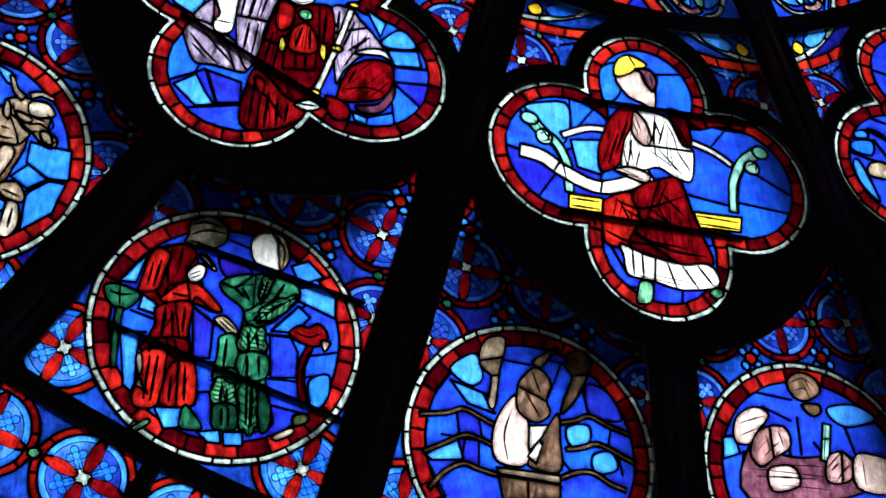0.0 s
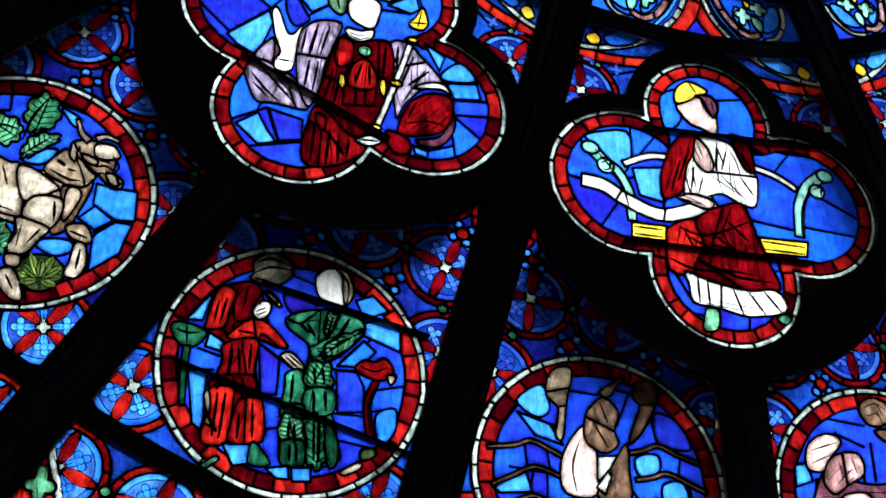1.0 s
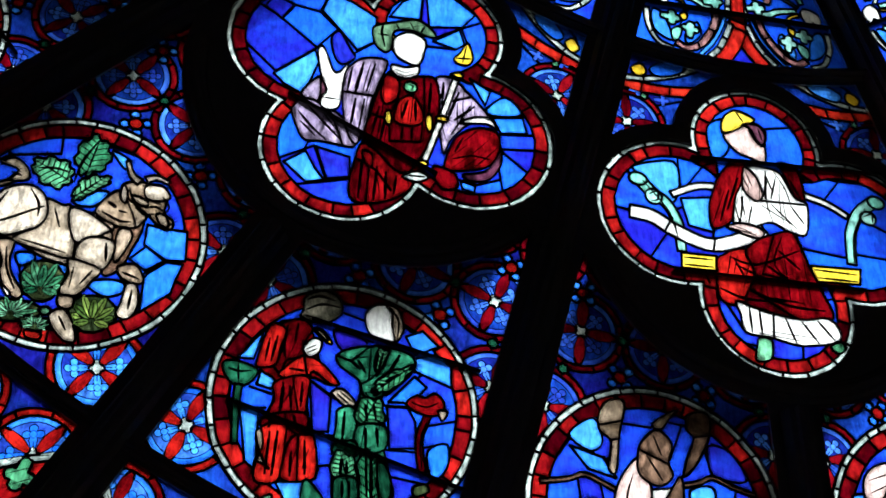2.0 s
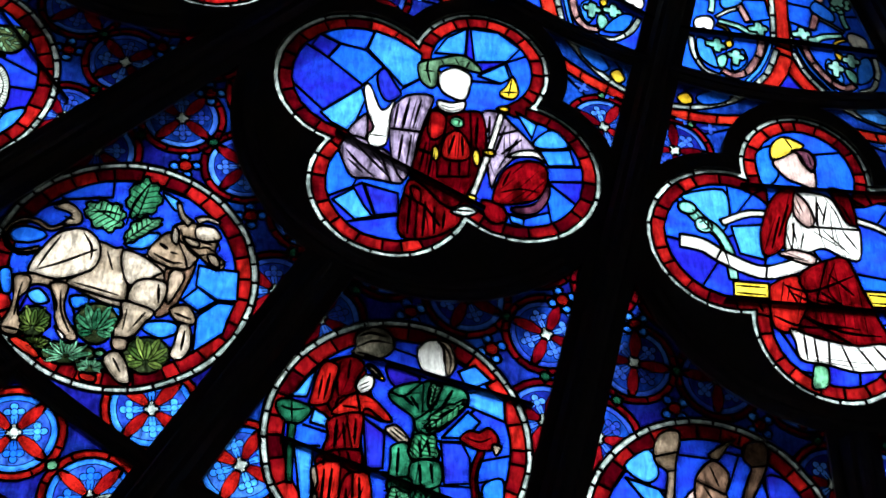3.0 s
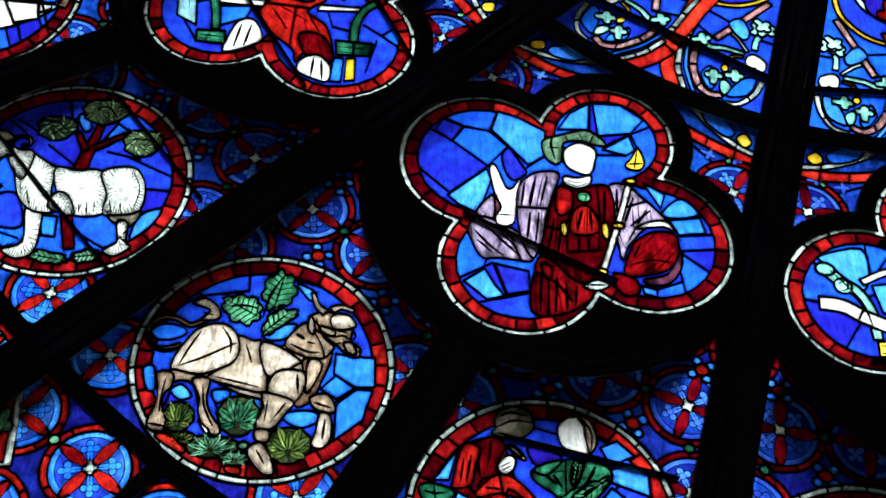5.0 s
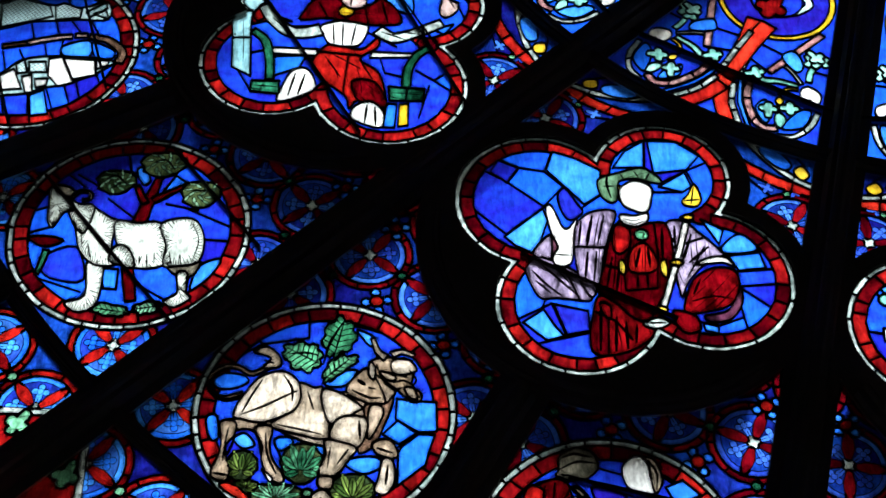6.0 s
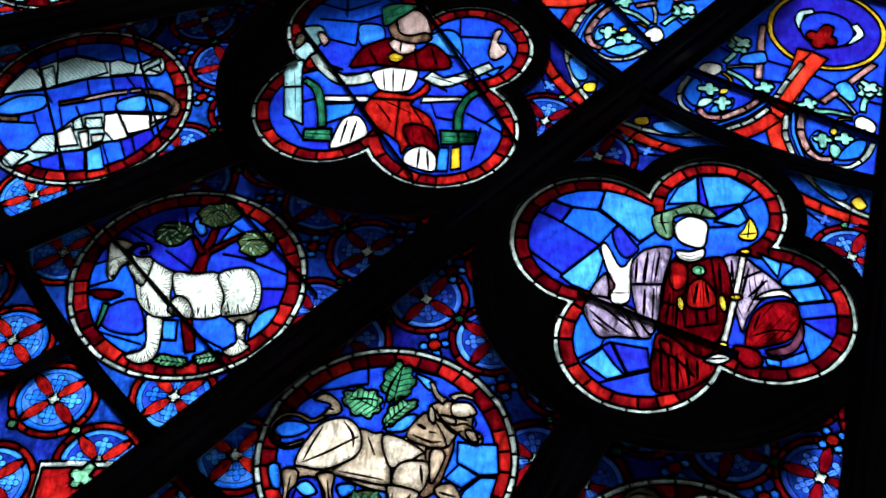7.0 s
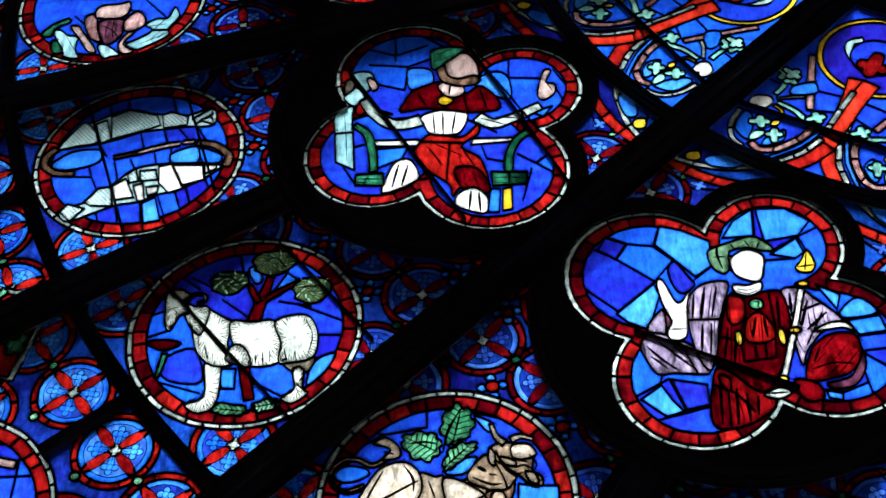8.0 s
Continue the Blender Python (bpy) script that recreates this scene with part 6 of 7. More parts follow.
    blob(s, "brown", (13.3, 32.7), (19.4, 33.5), (19.6, 26.3), (14.9, 17.4), (9.9, 12.1), (11.4, 18.1), (14.1, 24.4), (11.9, 27.6))
    cut(s, -1, (12.3, 24.7), (19.6, 26.3))
    blob(s, "tan", (1.3, 28.6), (9.8, 34), (7.3, 30.6), (3.5, 26.5))
    flat(s, "tan", (-11.3, -7.3), (8.9, -7.6), (8.7, -10.3), (-10.8, -9.1))
    flat(s, "brown", (-10.9, -9.7), (8.7, -10.8), (8.5, -15.2), (-9.4, -17))
    cut(s, -1, (-1.3, -7), (-1.6, -15.7))


def bather(s, field):
    cut(s, field, (-20.2, 27.7), (-7.5, 26.6))
    cut(s, field, (8.1, 25.6), (25, 23.4))
    cut(s, field, (8.2, 21.8), (14.2, 19.2), (25.4, 22.1))
    cut(s, field, (13.2, 17.7), (15, 11.8))
    cut(s, field, (-33.5, 11), (-27.9, 11.7))
    cut(s, field, (-32.7, 3.8), (-25.8, 6.6))
    cut(s, field, (-15.2, 22.1), (-8.5, 19.6))
    cut(s, field, (-4.4, 18.8), (-4.5, 9.3))
    cut(s, field, (1.5, 11.4), (4.9, 6.5))
    cut(s, field, (-8.7, 8.8), (-8.3, 2.9))
    flat(s, "pale", (-32.2, 10.5), (-27.9, 11.7), (-26.6, 5.9), (-32.7, 3.5))
    flat(s, "pale", (-25.4, 6.7), (-19.3, 8.1), (-17.7, 2.4), (-25.8, 1.1))
    blob(s, "pale", (8.1, 25.6), (17.8, 27.3), (25, 23.4), (14.2, 19.2), (8.2, 21.8))
    blob(s, "plum", (-22.6, 9.7), (-14.4, 8), (-4.9, 6.6), (13.7, 9), (15.6, -3.2), (-25.1, -8.8))
    blob(s, "brown", (-6.5, 33.1), (-1.7, 36.6), (3.9, 35.2), (5.5, 30.5), (-0.3, 26.8), (-5.1, 28))
    ink(s, 0.3, (-5.2, 32.6), (-0.5, 34.6), (3.5, 32.3))
    ink(s, 0.3, (-4.1, 29.9), (-0.3, 31.1), (1.3, 27.8))
    ink(s, 0.3, (-0.4, 35.3), (1.8, 30.7))
    blob(s, "brown", (-1.9, 25.3), (3.9, 26.1), (5.1, 23.5), (1.1, 21.7))
    blob(s, "flesh", (-26.8, 17.9), (-19.5, 22.3), (-14.7, 20.1), (-18.7, 14.9), (-22.6, 9.7), (-28.1, 10.3))
    ink(s, 0.3, (-25.9, 16), (-20.8, 18), (-16.3, 19.6))
    ink(s, 0.3, (-25.8, 11.9), (-20.5, 14.6))
    blob(s, "pink", (-18.4, 14.9), (-9.6, 16.7), (-8.2, 10.2), (-14, 6.1), (-19.5, 2.2), (-22.9, 7))
    cut(s, -1, (-14.8, 15.4), (-14.6, 6.7))
    ink(s, 0.3, (-16.5, 13.1), (-15.9, 7.9))
    ink(s, 0.3, (-12, 15.1), (-10.7, 9.8))
    ribbon(s, "mint", 2.2, 2.2, (6.4, 19.5), (3.8, 6.4))
    cut(s, -1, (4.1, 14.4), (7, 14.5))
    ink(s, 0.3, (5.7, 18.7), (3.6, 7))
    blob(s, "pink", (5.1, 7.9), (10.5, 10.6), (14.7, 6.4), (12.2, 0.9), (3.7, -0.2))
    cut(s, -1, (10.4, 9.9), (9.4, 0.5))
    blob(s, "flesh", (15.2, 9.2), (21.8, 10.7), (29.1, 8.3), (27, -1.8), (14.6, -1.4))
    ink(s, 0.3, (17.8, 8.2), (17.7, 0.3))
    blob(s, "flesh", (-16.7, 1.8), (-8.2, 3.6), (-6.4, -2.7), (-16.4, -5.2))


def half_seen(s, field):
    blob(s, "pale", (-47.1, -8.3), (-38.9, -6.4), (-39.6, -13), (-47.7, -12))
    blob(s, "pale", (-48.1, -16.9), (-45.1, -17.2), (-39.4, -32.7), (-47.1, -25.5))
    blob(s, "pale", (-45.3, -3.5), (-41.3, -2), (-40.2, -5), (-45.7, -6.4))
    cut(s, field, (-47.3, -7.1), (-38.1, -5.9), (-33.2, -12.7))
    cut(s, field, (-48.3, -13.3), (-41, -14.9), (-33.7, -16))
    cut(s, field, (-37.4, 3.7), (-30.7, 2.4))
    cut(s, field, (-31.6, 26.6), (-27.1, 25.8))
    blob(s, "tan", (-42.8, -19.2), (-39.7, -15.8), (-33.7, -16), (-31.7, -22), (-41.4, -22.1))
    blob(s, "drab", (-40.4, -1.4), (-36, -1.8), (-29.1, -6.3), (-34.8, -4.1))


def bowman(s, field):
    cut(s, field, (-13.2, -9.9), (-7.5, -16.2))
    cut(s, field, (-8.3, -16.2), (-2, -11.6))
    cut(s, field, (-10.7, -20.8), (-4.9, -28.2))
    cut(s, field, (7.1, -8.4), (13.1, -17.2))
    cut(s, field, (15.7, -1.5), (25.2, -13))
    cut(s, field, (4.8, -3.4), (11.9, -8.7))
    blob(s, "green", (-26.7, -17.7), (-22.9, -13.1), (-17.2, -9.7), (-16, -12.2), (-20.9, -15.6), (-22.4, -20.3), (-26.3, -20.1))
    blob(s, "green", (-21.8, -23.9), (-18.8, -23.4), (-15.6, -28.8), (-17.4, -31.7), (-20.4, -29.8))
    blob(s, "aqua", (-22, -17.9), (-19.1, -16.9), (-15.4, -20.6), (-11.3, -22), (-10.9, -29), (-8.8, -34.9), (-14.8, -33.5), (-16.3, -28.8))
    blob(s, "flesh", (-15.1, -15.2), (-11.7, -14.8), (-9.5, -18.5), (-3.3, -28.2), (-2, -32), (-5.2, -31.1), (-9.3, -24.4))
    blob(s, "flesh", (8.3, -22.9), (11.6, -18.3), (12.7, -20.2), (8.9, -27.1), (13.6, -32.6), (9.1, -33.5), (6.8, -28.1))
    blob(s, "pink", (-10.1, -10), (-6.5, -7.8), (-4, -14), (-1.7, -23.6), (0.1, -25.5), (-3.9, -24.7), (-7.9, -18.6))
    blob(s, "plum", (-4, -14), (1.1, -11.2), (7.8, -13.3), (7.8, -19.3), (5.5, -25.1), (1.2, -27.3), (-2.1, -21.2))
    ink(s, 0.4, (-2.2, -15.2), (3.1, -19.1), (6.2, -24))
    ink(s, 0.4, (-0.2, -12.9), (4.9, -15.6))
    blob(s, "pink", (7, -13.3), (11.7, -7.4), (15.4, -11.3), (16.1, -16.1), (12.6, -19.6), (8.6, -19.4))
    blob(s, "flesh", (-6.3, -9), (-4.8, -3), (3, -2.1), (7.7, -1.1), (7.9, -8.5), (4.3, -11.3), (-2, -11))
    blob(s, "aqua", (16.5, -16.2), (20.4, -12.8), (25.1, -12.4), (27.5, -5.8), (29.9, -12.1), (26.7, -19.1), (26.5, -23.9), (19.4, -29.4), (15, -31.5), (9.8, -27.7), (14.1, -25), (19.7, -19.9))
    cut(s, -1, (21.3, -20), (26.9, -20.3))
    ink(s, 0.3, (17.8, -17.4), (24.9, -16.6))
    ink(s, 0.3, (16.1, -28), (25.6, -22.6))
    blob(s, "aqua", (-1.8, -27.7), (2.1, -27.9), (8.4, -34), (4.7, -35), (1.7, -35.4))


def vine(s, field):
    ribbon(s, "scarlet", 6.0, 6.9, (0.3, 176.9), (0.1, 167.4), (-1.2, 148.7), (-2.8, 138.1))
    cut(s, -1, (-3.7, 173.2), (2.5, 171.3))
    ribbon(s, "scarlet", 5.3, 5.8, (-0.3, 175.7), (3.3, 184.2), (8.8, 192.1))
    ribbon(s, "rim", 2.3, 2.3, (3.2, 173.3), (7.1, 183.2), (12.9, 190.8))
    cut(s, -1, (5.2, 181.4), (7.6, 179.7))
    cut(s, -1, (8.1, 186.4), (10.2, 185))
    ribbon(s, "rim", 2.3, 2.3, (3.4, 170.8), (2.7, 159.1), (1.6, 145.1))
    cut(s, -1, (2.3, 165.1), (5.2, 165.5))
    cut(s, -1, (2, 156.4), (5.3, 156.5))
    ribbon(s, "pale", 1.6, 1.6, (5, 170.4), (9.6, 181.5), (17.5, 191.5))
    ribbon(s, "pink", 2.8, 2.8, (7.9, 167.7), (10.1, 176.5), (15.6, 185.1), (21.3, 188.1), (25.6, 186))
    cut(s, -1, (9.3, 178.6), (12.8, 176.9))
    cut(s, -1, (16.3, 187.7), (17.3, 183.2))
    blob(s, "pale", (15.2, 180.8), (16.8, 175), (21.3, 181.3), (20.9, 186.1))
    blob(s, "pale", (26.8, 185.2), (29.2, 174.3), (33.5, 172.2), (33.4, 181.4))
    ribbon(s, "rim", 1.9, 2.2, (27, 189.2), (32.6, 186.5), (35.6, 179.2), (35.6, 171.6))
    cut(s, -1, (33.4, 181.4), (35.9, 183.5))
    leaflet(s, "mint", (19.3, 178.7), 3.5)
    leaflet(s, "mint", (26.1, 174.6), 3.5)
    blob(s, "mint", (22.6, 179.6), (24.2, 178.5), (26.9, 180.8), (26.4, 185.4), (23.7, 183.5))
    ink(s, 0.4, (21.8, 174.7), (24.1, 179.3))
    ribbon(s, "yellow", 1.4, 1.4, (20, 170.5), (21.3, 166.4), (25.3, 164.5))
    blob(s, "yellow", (19.9, 173.7), (20.4, 171.3), (22.6, 172.6), (22, 175.3))
    blob(s, "white", (26.1, 164), (27.9, 160.9), (32.9, 162.5), (34.1, 166.4), (32.2, 169.2), (30.7, 167.1), (28.6, 169.4))
    ribbon(s, "mint", 1.2, 2.3, (24.5, 162.7), (17.1, 164.1), (12.1, 166.4), (8, 163.9))
    leaflet(s, "mint", (8.5, 164), 3.5)
    ribbon(s, "rim", 1.4, 1.6, (25.3, 161), (19.8, 157.1), (16.3, 155.5))
    ribbon(s, "mint", 1.4, 1.4, (27, 158.9), (25.8, 153.8), (26.1, 149.7))
    leaflet(s, "mint", (24.6, 148.7), 3.5)
    leaflet(s, "mint", (27.2, 146.5), 3.5)
    leaflet(s, "mint", (25, 145.5), 3.5)
    ribbon(s, "pink", 2.8, 2.8, (12.5, 161.3), (15.7, 151.9), (19, 142.3), (22.3, 132.7))
    cut(s, -1, (14.3, 151.2), (17.7, 153.8))
    cut(s, field, (6.6, 174.1), (9.9, 171.9))
    cut(s, field, (19.1, 154.4), (22.7, 150.4))
    cut(s, field, (3.6, 158.6), (11.4, 161.3))
    cut(s, field, (23.5, 168.9), (36.5, 169.4))
    cut(s, field, (4.8, 149.5), (15.2, 150.6))
    cut(s, field, (29, 152.5), (32, 152.1))
    blob(s, "pale", (13.5, 151.7), (16.5, 146.4), (22.4, 152.2), (21, 156.3))


def spandrel(s, field):
    ribbon(s, "scarlet", 4.4, 4.4, (6, 203.9), (17.9, 207.7), (28.5, 209.3), (37.9, 209.4), (49.2, 207.5))
    cut(s, -1, (16.4, 205.7), (17, 211.3))
    cut(s, -1, (29.6, 207.1), (30.5, 212.3))
    cut(s, -1, (40, 207.3), (41.2, 212.2))
    ribbon(s, "rim", 2.4, 2.4, (16.8, 196.5), (27, 201.5), (38.5, 205.1), (48.4, 205.6))
    cut(s, -1, (26.2, 199.8), (25.7, 203.1))
    cut(s, -1, (39.5, 204), (39.2, 207.8))
    blob(s, "pale", (23.6, 198.6), (27.3, 195.4), (36.4, 199.5), (35.1, 203.3), (28.3, 202.1))
    blob(s, "yellow", (38.2, 201.2), (40.1, 198.5), (43.8, 201.1), (42.2, 204.3), (39.2, 203.4))
    cut(s, field, (33.9, 193.9), (39.6, 197.4))
    cut(s, field, (23.8, 212.5), (34.9, 216.4))


def corner_shield(s, deg, side):
    """A red shield with a white edge and a green leaf in the corner of an outer light."""
    s.place = frame_map(deg, side)
    flat(s, "rim", (-48.6, 50), (-32, 71), (-48, 86), (-64, 62))
    cut(s, -1, (-42, 59), (-38.5, 56.5))
    flat(s, "red", (-50.5, 51), (-34.5, 71.5), (-48, 84), (-62, 62))
    cut(s, -1, (-60, 72), (-40, 62))
    s.add("leaf", clover(*cm(s, [(-44.7, 63.8)])[0], 0.042, deg + 20, 24, 0.6))
    s.place = lambda p: p


def outer_medallion(s, c, rng):
    """The next round medallion outwards, of which the inner edge shows."""
    ring_of(s, *c, 0.40, "rim", 0.382, 34, rng)
    ring_of(s, *c, 0.382, "red", 0.338, 30, rng)
    field = s.add("blue", disc(*c, 0.338, 64))
    for k in range(5):
        cut(s, field, (-34, -24 + 13 * k), (34, -20 + 12 * k))
    for k in range(4):
        cut(s, field, (-24 + 16 * k, -34), (-20 + 15 * k, 34))
    ribbon(s, "flesh", 3, 3, (-10, 20), (4, 24), (24, 20))



def diaper_light(deg):
    """The painted diaper that fills an outer light round its medallion."""
    sheet, rng = Sheet(), random.Random(int(deg * 10))
    sheet.add("diaper", disc(0, 0, 1.75, 24))
    u, v = polar(1, deg), polar(1, deg + 90)

    def at(side, outward):
        return v * side * S + u * outward * S
    # rows split by colour: inner ones shaded, outer ones lit
    for side, outward in ((-0.1, -0.071), (0.1, -0.071), (-0.1, 0.073), (0.1, 0.073), (0, -0.147), (-0.0735, -0.147), (0.0735, -0.147), (-0.037, -0.22), (0.037, -0.22), (-0.11, -0.22), (0.11, -0.22),
                          (-0.039, 0.155), (0.039, 0.155), (-0.117, 0.155), (0.117, 0.155), (-0.078, 0.233), (0.078, 0.233), (-0.156, 0.233), (0.156, 0.233), (-0.155, 0.31), (0.155, 0.31)):
        rosette(sheet, *at(side, outward), 0.0385 * S, deg, rng, "lit_diaper" if outward > 0.05 else "diaper")
    for side, outward in ((-0.0367, -0.147), (0.0367, -0.147), (0, 0.155), (-0.078, 0.155), (0.078, 0.155), (-0.039, 0.194), (0.039, 0.194), (-0.086, -0.109), (0.086, -0.109)):
        # inner dots take the darker green on the same split
        sheet.add("green" if outward < 0.05 else "leaf", disc(*at(side, outward), 0.017, 9))
    for side, outward in ((-0.0367, -0.112), (0.0367, -0.112), (-0.074, -0.185), (0.074, -0.185), (0, -0.185)):
        for k in range(4):
            sheet.add("pale", disc(*(at(side, outward) + polar(0.034, deg + 45 + 90 * k)), 0.016, 8))
        sheet.add("red", disc(*at(side, outward), 0.022, 10))
    return sheet, rng


def light_bounds(deg, c):
    lines = [(ln, False) for a in (deg - 7.5, deg + 7.5) for ln in rib_lines(a, 0.7 * S, OUT, LAP)]
    lines += [(arc(r, deg - 8, deg + 8, 16), False) for r in (0.72 * S, OUT)]
    lines += [(disc(*polar(QR, q), 0.186 * S - LAP, 72), True) for q in QUADS if abs(q - deg) < 30]
    return [([tuple(np.array(p) - c) for p in ln], closed) for ln, closed in lines]


FIGURES = {-67.5: None, -82.5: bather, -97.5: swimmer, -112.5: twins, -127.5: bull, -142.5: sheep, -157.5: fish, -172.5: bowman}
NAMES = {-112.5: "round medallion of two robed shapes in red and green", -127.5: "round medallion with a cream beast shape over green leaves",
         -142.5: "round medallion with a white fleeced shape before a tree", -157.5: "round medallion with two pale fish shapes on blue",
         -97.5: "round medallion with a brown shape among blue waves", -82.5: "round medallion with pink and brown shapes on blue",
         -172.5: "round medallion with green, plum and pale shapes", -67.5: "round blue medallion with a red and white border"}

for deg in LIGHTS:
    c = polar(S, deg)
    light = thing("stained_glass_light", c[0], c[1], NAMES[deg], "stained glass", "outer lights of the rose")
    sheet, rng = diaper_light(deg)
    hole, far = in_light(deg, LAP), polar(0.313 * S, deg)
    for side in (-1, 1):
        corner_shield(sheet, deg, side)
    edge = light_bounds(deg, c)
    sheet.build(light, "diaper_lead", 0.0080, edge + [(disc(0, 0, 0.402, 72), True), (disc(*far, 0.402, 72), True)],
                lambda p: hole(p + c) & (np.linalg.norm(p, axis=1) > 0.40) & (np.linalg.norm(p - far, axis=1) > 0.40))
    sheet = Sheet()
    field = medallion_ground(sheet, rng)
    if FIGURES[deg]:
        FIGURES[deg](sheet, field)
    sheet.build(light, "medallion_lead", 0.0080, edge, lambda p: hole(p + c))
    if -160 < deg < -100:
        sheet = Sheet()
        sheet.place = lambda p: p + far
        outer_medallion(sheet, far, rng)
        sheet.build(light, "outer_medallion_lead", 0.0080, edge, lambda p: hole(p + c))

QUAD_FIGURES = {-60: half_seen, -90: seated, -120: king, -150: man, -180: None}
QUAD_NAMES = {-60: "quatrefoil window, blue glass with red and white border", -90: "quatrefoil window with a red and white robed shape on a bench",
              -120: "quatrefoil window with a lilac and red robed shape and sceptre", -150: "quatrefoil window with a red caped shape pouring water",
              -180: "quatrefoil window of blue glass with a red border"}
for deg in QUADS:
    c = polar(QR, deg)
    quad = thing("quatrefoil_window", c[0], c[1], QUAD_NAMES[deg], "stained glass", "quatrefoil windows")
    sheet = Sheet()
    rng = random.Random(deg)
    for grow, colour in ((-0.003, "rim"), (-0.022, "border")):
        k = sheet.add(colour, turned(quatrefoil(grow, 20), deg))
        for lx, lz in ((QD1, 0), (0, QD2), (-QD1, 0), (0, -QD2)):
            lobe = QR2 if lx == 0 else QR1 if lx > 0 else QR0
            for i in range(18):
                t = 20 * i + rng.uniform(-5, 5)
                a = [(lx + q * math.cos(radians(t)), lz + q * math.sin(radians(t))) for q in (lobe + grow - (0.020 if colour == "rim" else 0.05), lobe + grow + 0.005)]
                if not inside(quatrefoil(grow - (0.019 if colour == "rim" else 0.047)), np.array([((a[0][0] + a[1][0]) / 2, (a[0][1] + a[1][1]) / 2)]))[0]:
                    sheet.cut(turned(a, deg), k)
    field = sheet.add("blue", turned(quatrefoil(-0.067, 20), deg))
    if QUAD_FIGURES[deg]:
        QUAD_FIGURES[deg](sheet, field)
    sheet.build(quad, "quatrefoil_lead", 0.0078)


for deg in VINES:
    panel = thing("foliage_window", *(polar(0.4 * S, deg)), "stained glass panel of white and green foliage scrolls on blue", "stained glass", "foliage windows")
    c = polar(0.4 * S, deg)
    for name, hole, draw, ground in (("foliage_lead", in_vine(deg, LAP), vine, "blue"), ("spandrel_lead", in_spandrel(deg, LAP), spandrel, "diaper")):
        sheet = Sheet()
        field = sheet.add(ground, disc(0, 0, 0.68 * S, 60))
        if draw is vine:
            for r, col in ((0.225, "yellow"), (0.203, "deep")):
                sheet.add(col, disc(*polar(1.235, deg), r, 40))
            for k in (-1, 1):
                base = frame_map(deg, k)
                sheet.add("ice", band([tuple(base(np.array(q))) for q in ((0.03, 1.30), (0.09, 1.27), (0.12, 1.20), (0.08, 1.16))], 0.022, 0.034))
        for side in (1, -1):
            sheet.place = frame_map(deg, side)
            if draw is spandrel:
                rosette(sheet, *sheet.place(np.array((0.47, 2.25))), 0.142, deg, random.Random(deg))
                for q in ((0.33, 2.14), (0.22, 2.12), (0.42, 2.11)):
                    sheet.add("trefoil", clover(*sheet.place(np.array(q)), 0.026, deg + 90), True)
                sheet.add("leaf", disc(*sheet.place(np.array((0.40, 2.13))), 0.014, 8))
            draw(sheet, field)
        edge = [(ln, False) for a in (deg - 15, deg + 15) for ln in rib_lines(a, INN - 0.1, 0.7 * S, LAP)] + [(arc(r, deg - 15, deg + 15, 20), False) for r in (INN, RING0 + LAP, RING1 - LAP, 0.655 * S)]
        if draw is spandrel:
            edge.append((placed(quatrefoil(0.06 - LAP), QR, deg), True))
        if draw is vine:
            sheet.add("deep", disc(*polar(1.235, deg), 0.10, 24))
            sheet.add("red", clover(*polar(1.29, deg), 0.062, deg, 24, 0.6))
        own_shapes = sheet.shapes
        sheet.shapes = [(k, [tuple(np.array(p) - c) for p in poly]) for k, poly in own_shapes]
        sheet.cuts = [([tuple(np.array(p) - c) for p in ln], k) for ln, k in sheet.cuts]
        sheet.lines = [([tuple(np.array(p) - c) for p in ln], w) for ln, w in sheet.lines]
        sheet.build(panel, name, 0.0065, [([tuple(np.array(p) - c) for p in ln], cl) for ln, cl in edge], lambda p: hole(p + c))


# ---- stone mouldings that stand off the tracery plate ----
def moulding(name, line, width, front, back, label, closed=False):
    """A rounded stone shaft along a line in the window's plane."""
    line = np.array(line)
    n = len(line)
    d = np.roll(line, -1, 0) - np.roll(line, 1, 0) if closed else np.gradient(line, axis=0)
    d /= np.linalg.norm(d, axis=1)[:, None]
    nrm = np.stack([-d[:, 1], d[:, 0]], 1)
    prof = [(-1, -0.013), (-1, -0.3 * front), (-0.75, -0.62 * front), (-0.42, -0.66 * front), (-0.38, -0.9 * front), (-0.15, -front), (0.15, -front), (0.38, -0.9 * front),
            (0.42, -0.66 * front), (0.75, -0.62 * front), (1, -0.3 * front), (1, -0.013), (1, 0.029), (0.9, 0.6 * back), (0.4, back), (-0.4, back), (-0.9, 0.6 * back), (-1, 0.029)]
    m = len(prof)
    verts = [(p[0] + q[0] * a * width / 2, y, p[1] + q[1] * a * width / 2) for p, q in zip(line, nrm) for a, y in prof]
    faces = [(i * m + j, i * m + (j + 1) % m, (i + 1) % n * m + (j + 1) % m, (i + 1) % n * m + j) for i in range(n if closed else n - 1) for j in range(m)]
    if not closed:
        faces += [tuple(range(m)), tuple(range(n * m - 1, n * m - m - 1, -1))]
    me = bpy.data.meshes.new(name)
    me.from_pydata(verts, [], faces)
    me.materials.append(STONE)
    ob = new(name, me)
    ob.location = (0, 0, CZ)
    return tagged(ob, label, "tracery", kind="structure")


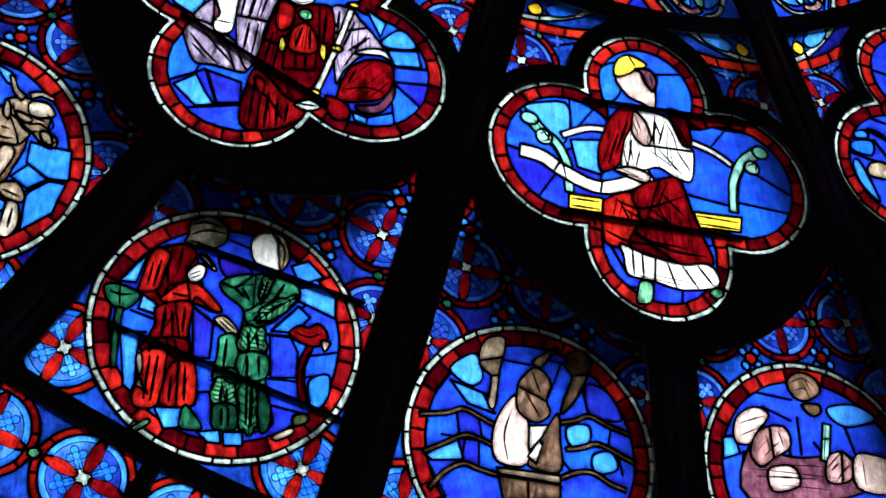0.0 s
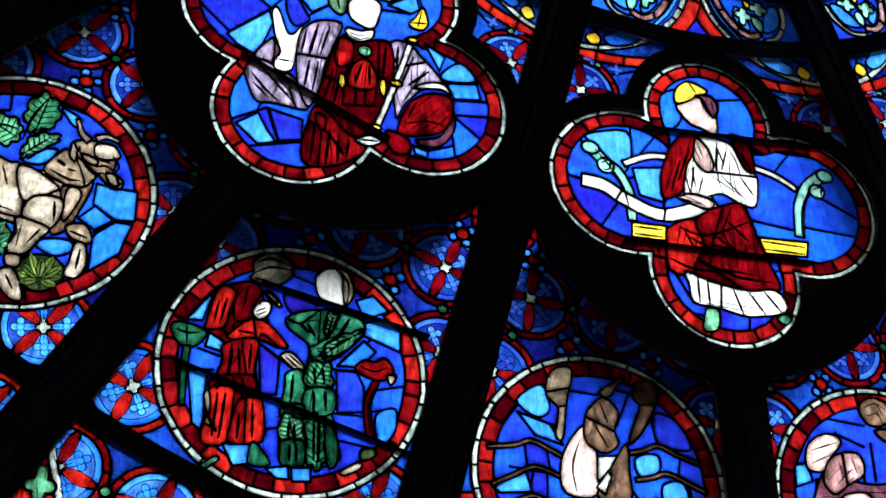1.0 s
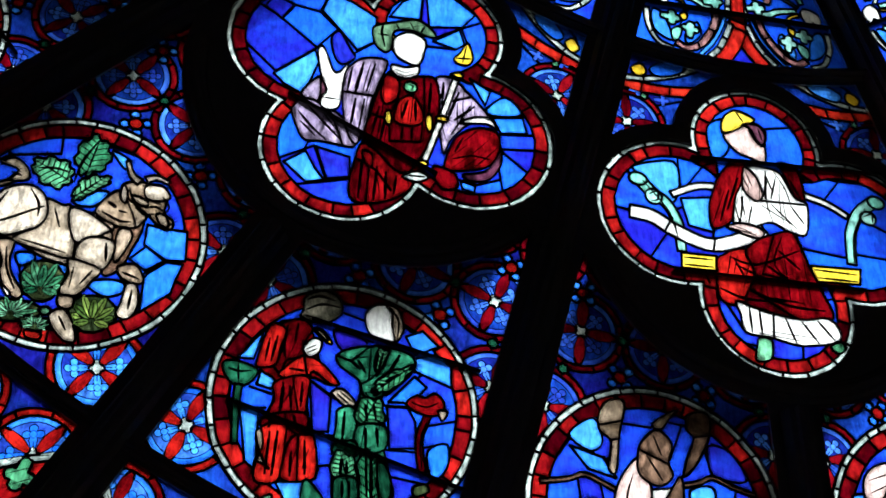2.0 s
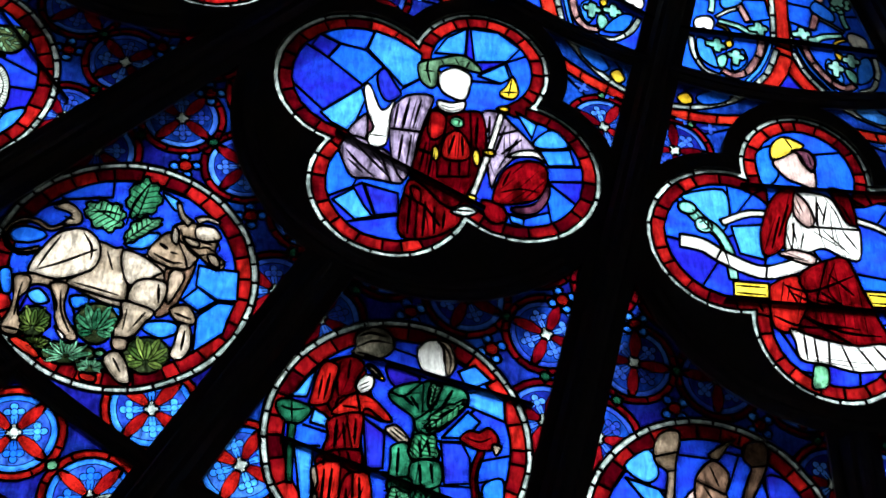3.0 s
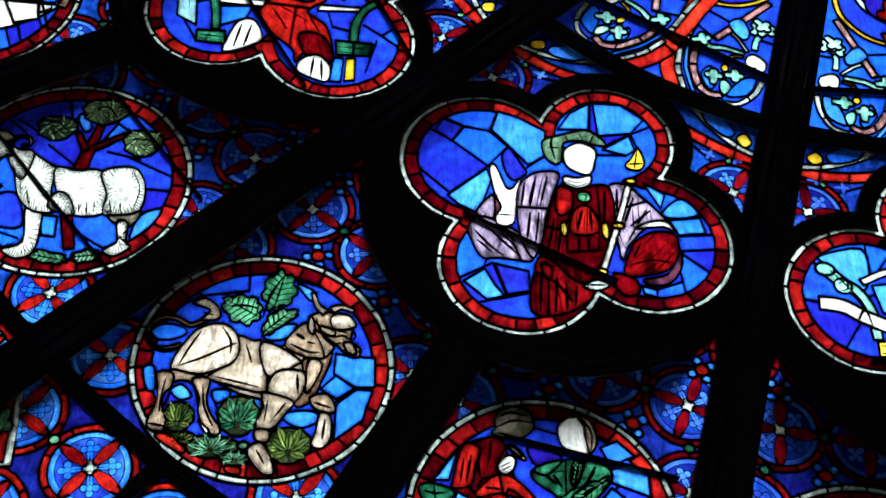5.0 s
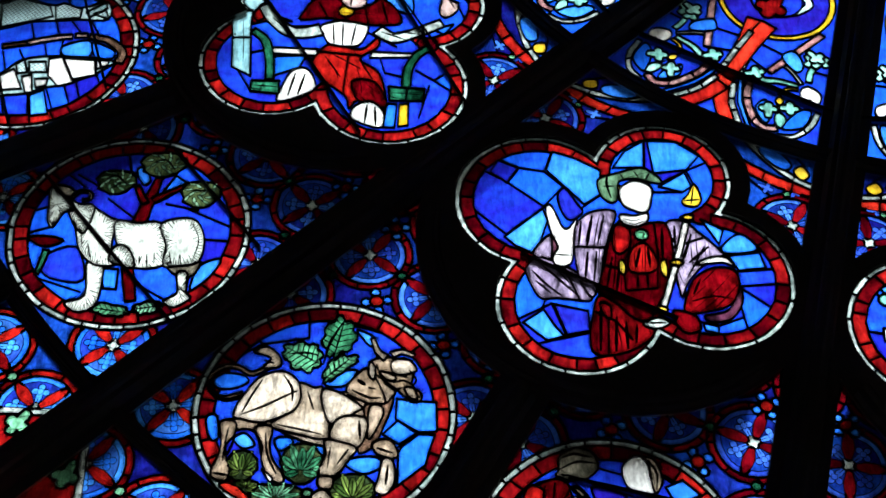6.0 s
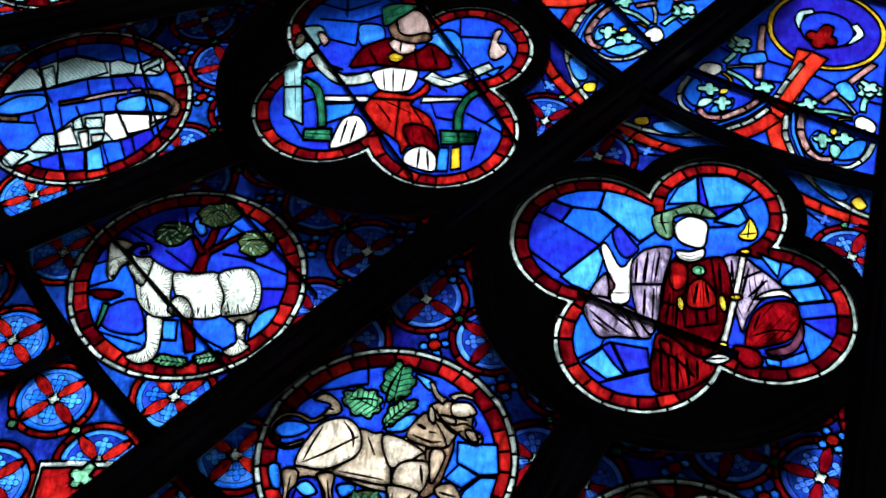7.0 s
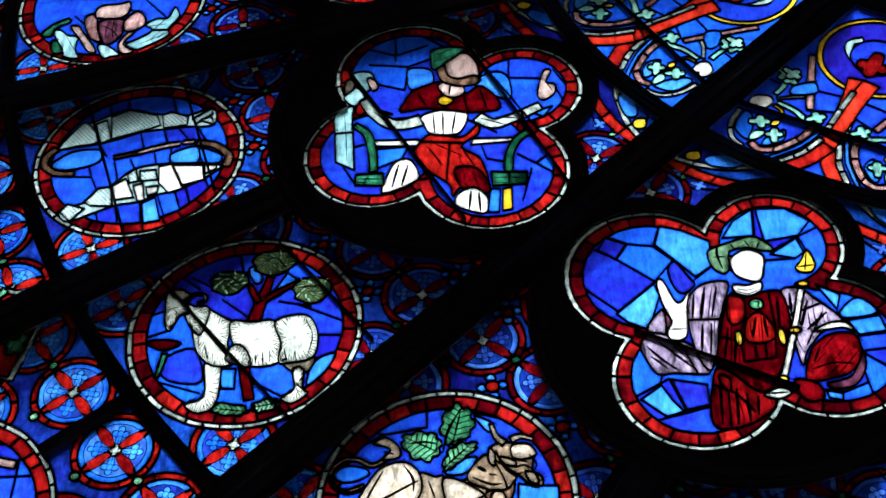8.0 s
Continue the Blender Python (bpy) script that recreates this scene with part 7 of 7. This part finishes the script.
for k in range(11):
    a = -45 - 15 * k
    moulding("mullion", [tuple(polar(r, a)) for r in np.linspace((0.60 if k % 2 == 0 else 0.895) * S, 1.4 * S, 8)], 0.10, 0.09, 0.36, "carved limestone mullion of the rose window")
for k in range(5):
    moulding("mullion", [tuple(polar(r, -45 - 30 * k)) for r in np.linspace(0.25 * S, 0.60 * S, 6)], 0.10, 0.09, 0.36, "carved limestone mullion of the rose window")
for q in QUADS:
    moulding("tracery_arch", disc(*polar(QR, q), 0.1735 * S, 40, q - 68, q + 68), 0.07, 0.05, 0.52, "round limestone moulding about a quatrefoil")
moulding("iron_ring", arc(1.116 * S, -200, -45, 90), 0.04, 0.03, 0.05, "dark iron ring bar across the lights")
moulding("tracery_arc", arc(0.529 * S, -200, -45, 60), 0.05, 0.05, 0.09, "limestone ring moulding round the foliage windows")

# iron saddle bars across the foliage windows
for deg in VINES:
    d, v = polar(0.457 * S, deg), polar(1, deg + 90)
    moulding("saddle_bar", [tuple(d + v * t) for t in np.linspace(-0.41, 0.41, 5)], 0.016, 0.022, 0.032, "thin wrought iron saddle bar across the glass").data.materials[0] = IRON

# iron bars that stiffen the quatrefoils and medallions
for x0, z0, x1, z1 in ((-2.642, -1.003, -2.192, -1.801),
                       (-2.206, -0.818, -1.810, -1.667),
                       (-1.639, -2.325, -1.143, -2.574),
                       (-0.248, -2.369, 0.464, -2.339),
                       (-0.353, -2.832, 0.325, -2.824),
                       (-1.523, -3.149, -1.009, -3.269),
                       (-1.757, -3.433, -1.063, -3.651),
                       (-3.251, -2.022, -2.758, -2.617),
                       (-2.828, -1.895, -2.500, -2.318),
                       (-3.660, -1.116, -3.422, -1.789),
                       (-3.290, -1.041, -3.110, -1.602)):
    moulding("saddle_bar", [(x0 + (x1 - x0) * t, z0 + (z1 - z0) * t) for t in np.linspace(0, 1, 5)], 0.010, 0.020, 0.026, "thin wrought iron saddle bar across the glass").data.materials[0] = IRON

# short ribs that part the diaper between the two rings of medallions
for deg in LIGHTS:
    moulding("mullion", [tuple(polar(r, deg)) for r in np.linspace(1.112 * S, 1.207 * S, 4)], 0.052, 0.04, 0.06, "short limestone rib between the diaper lights")
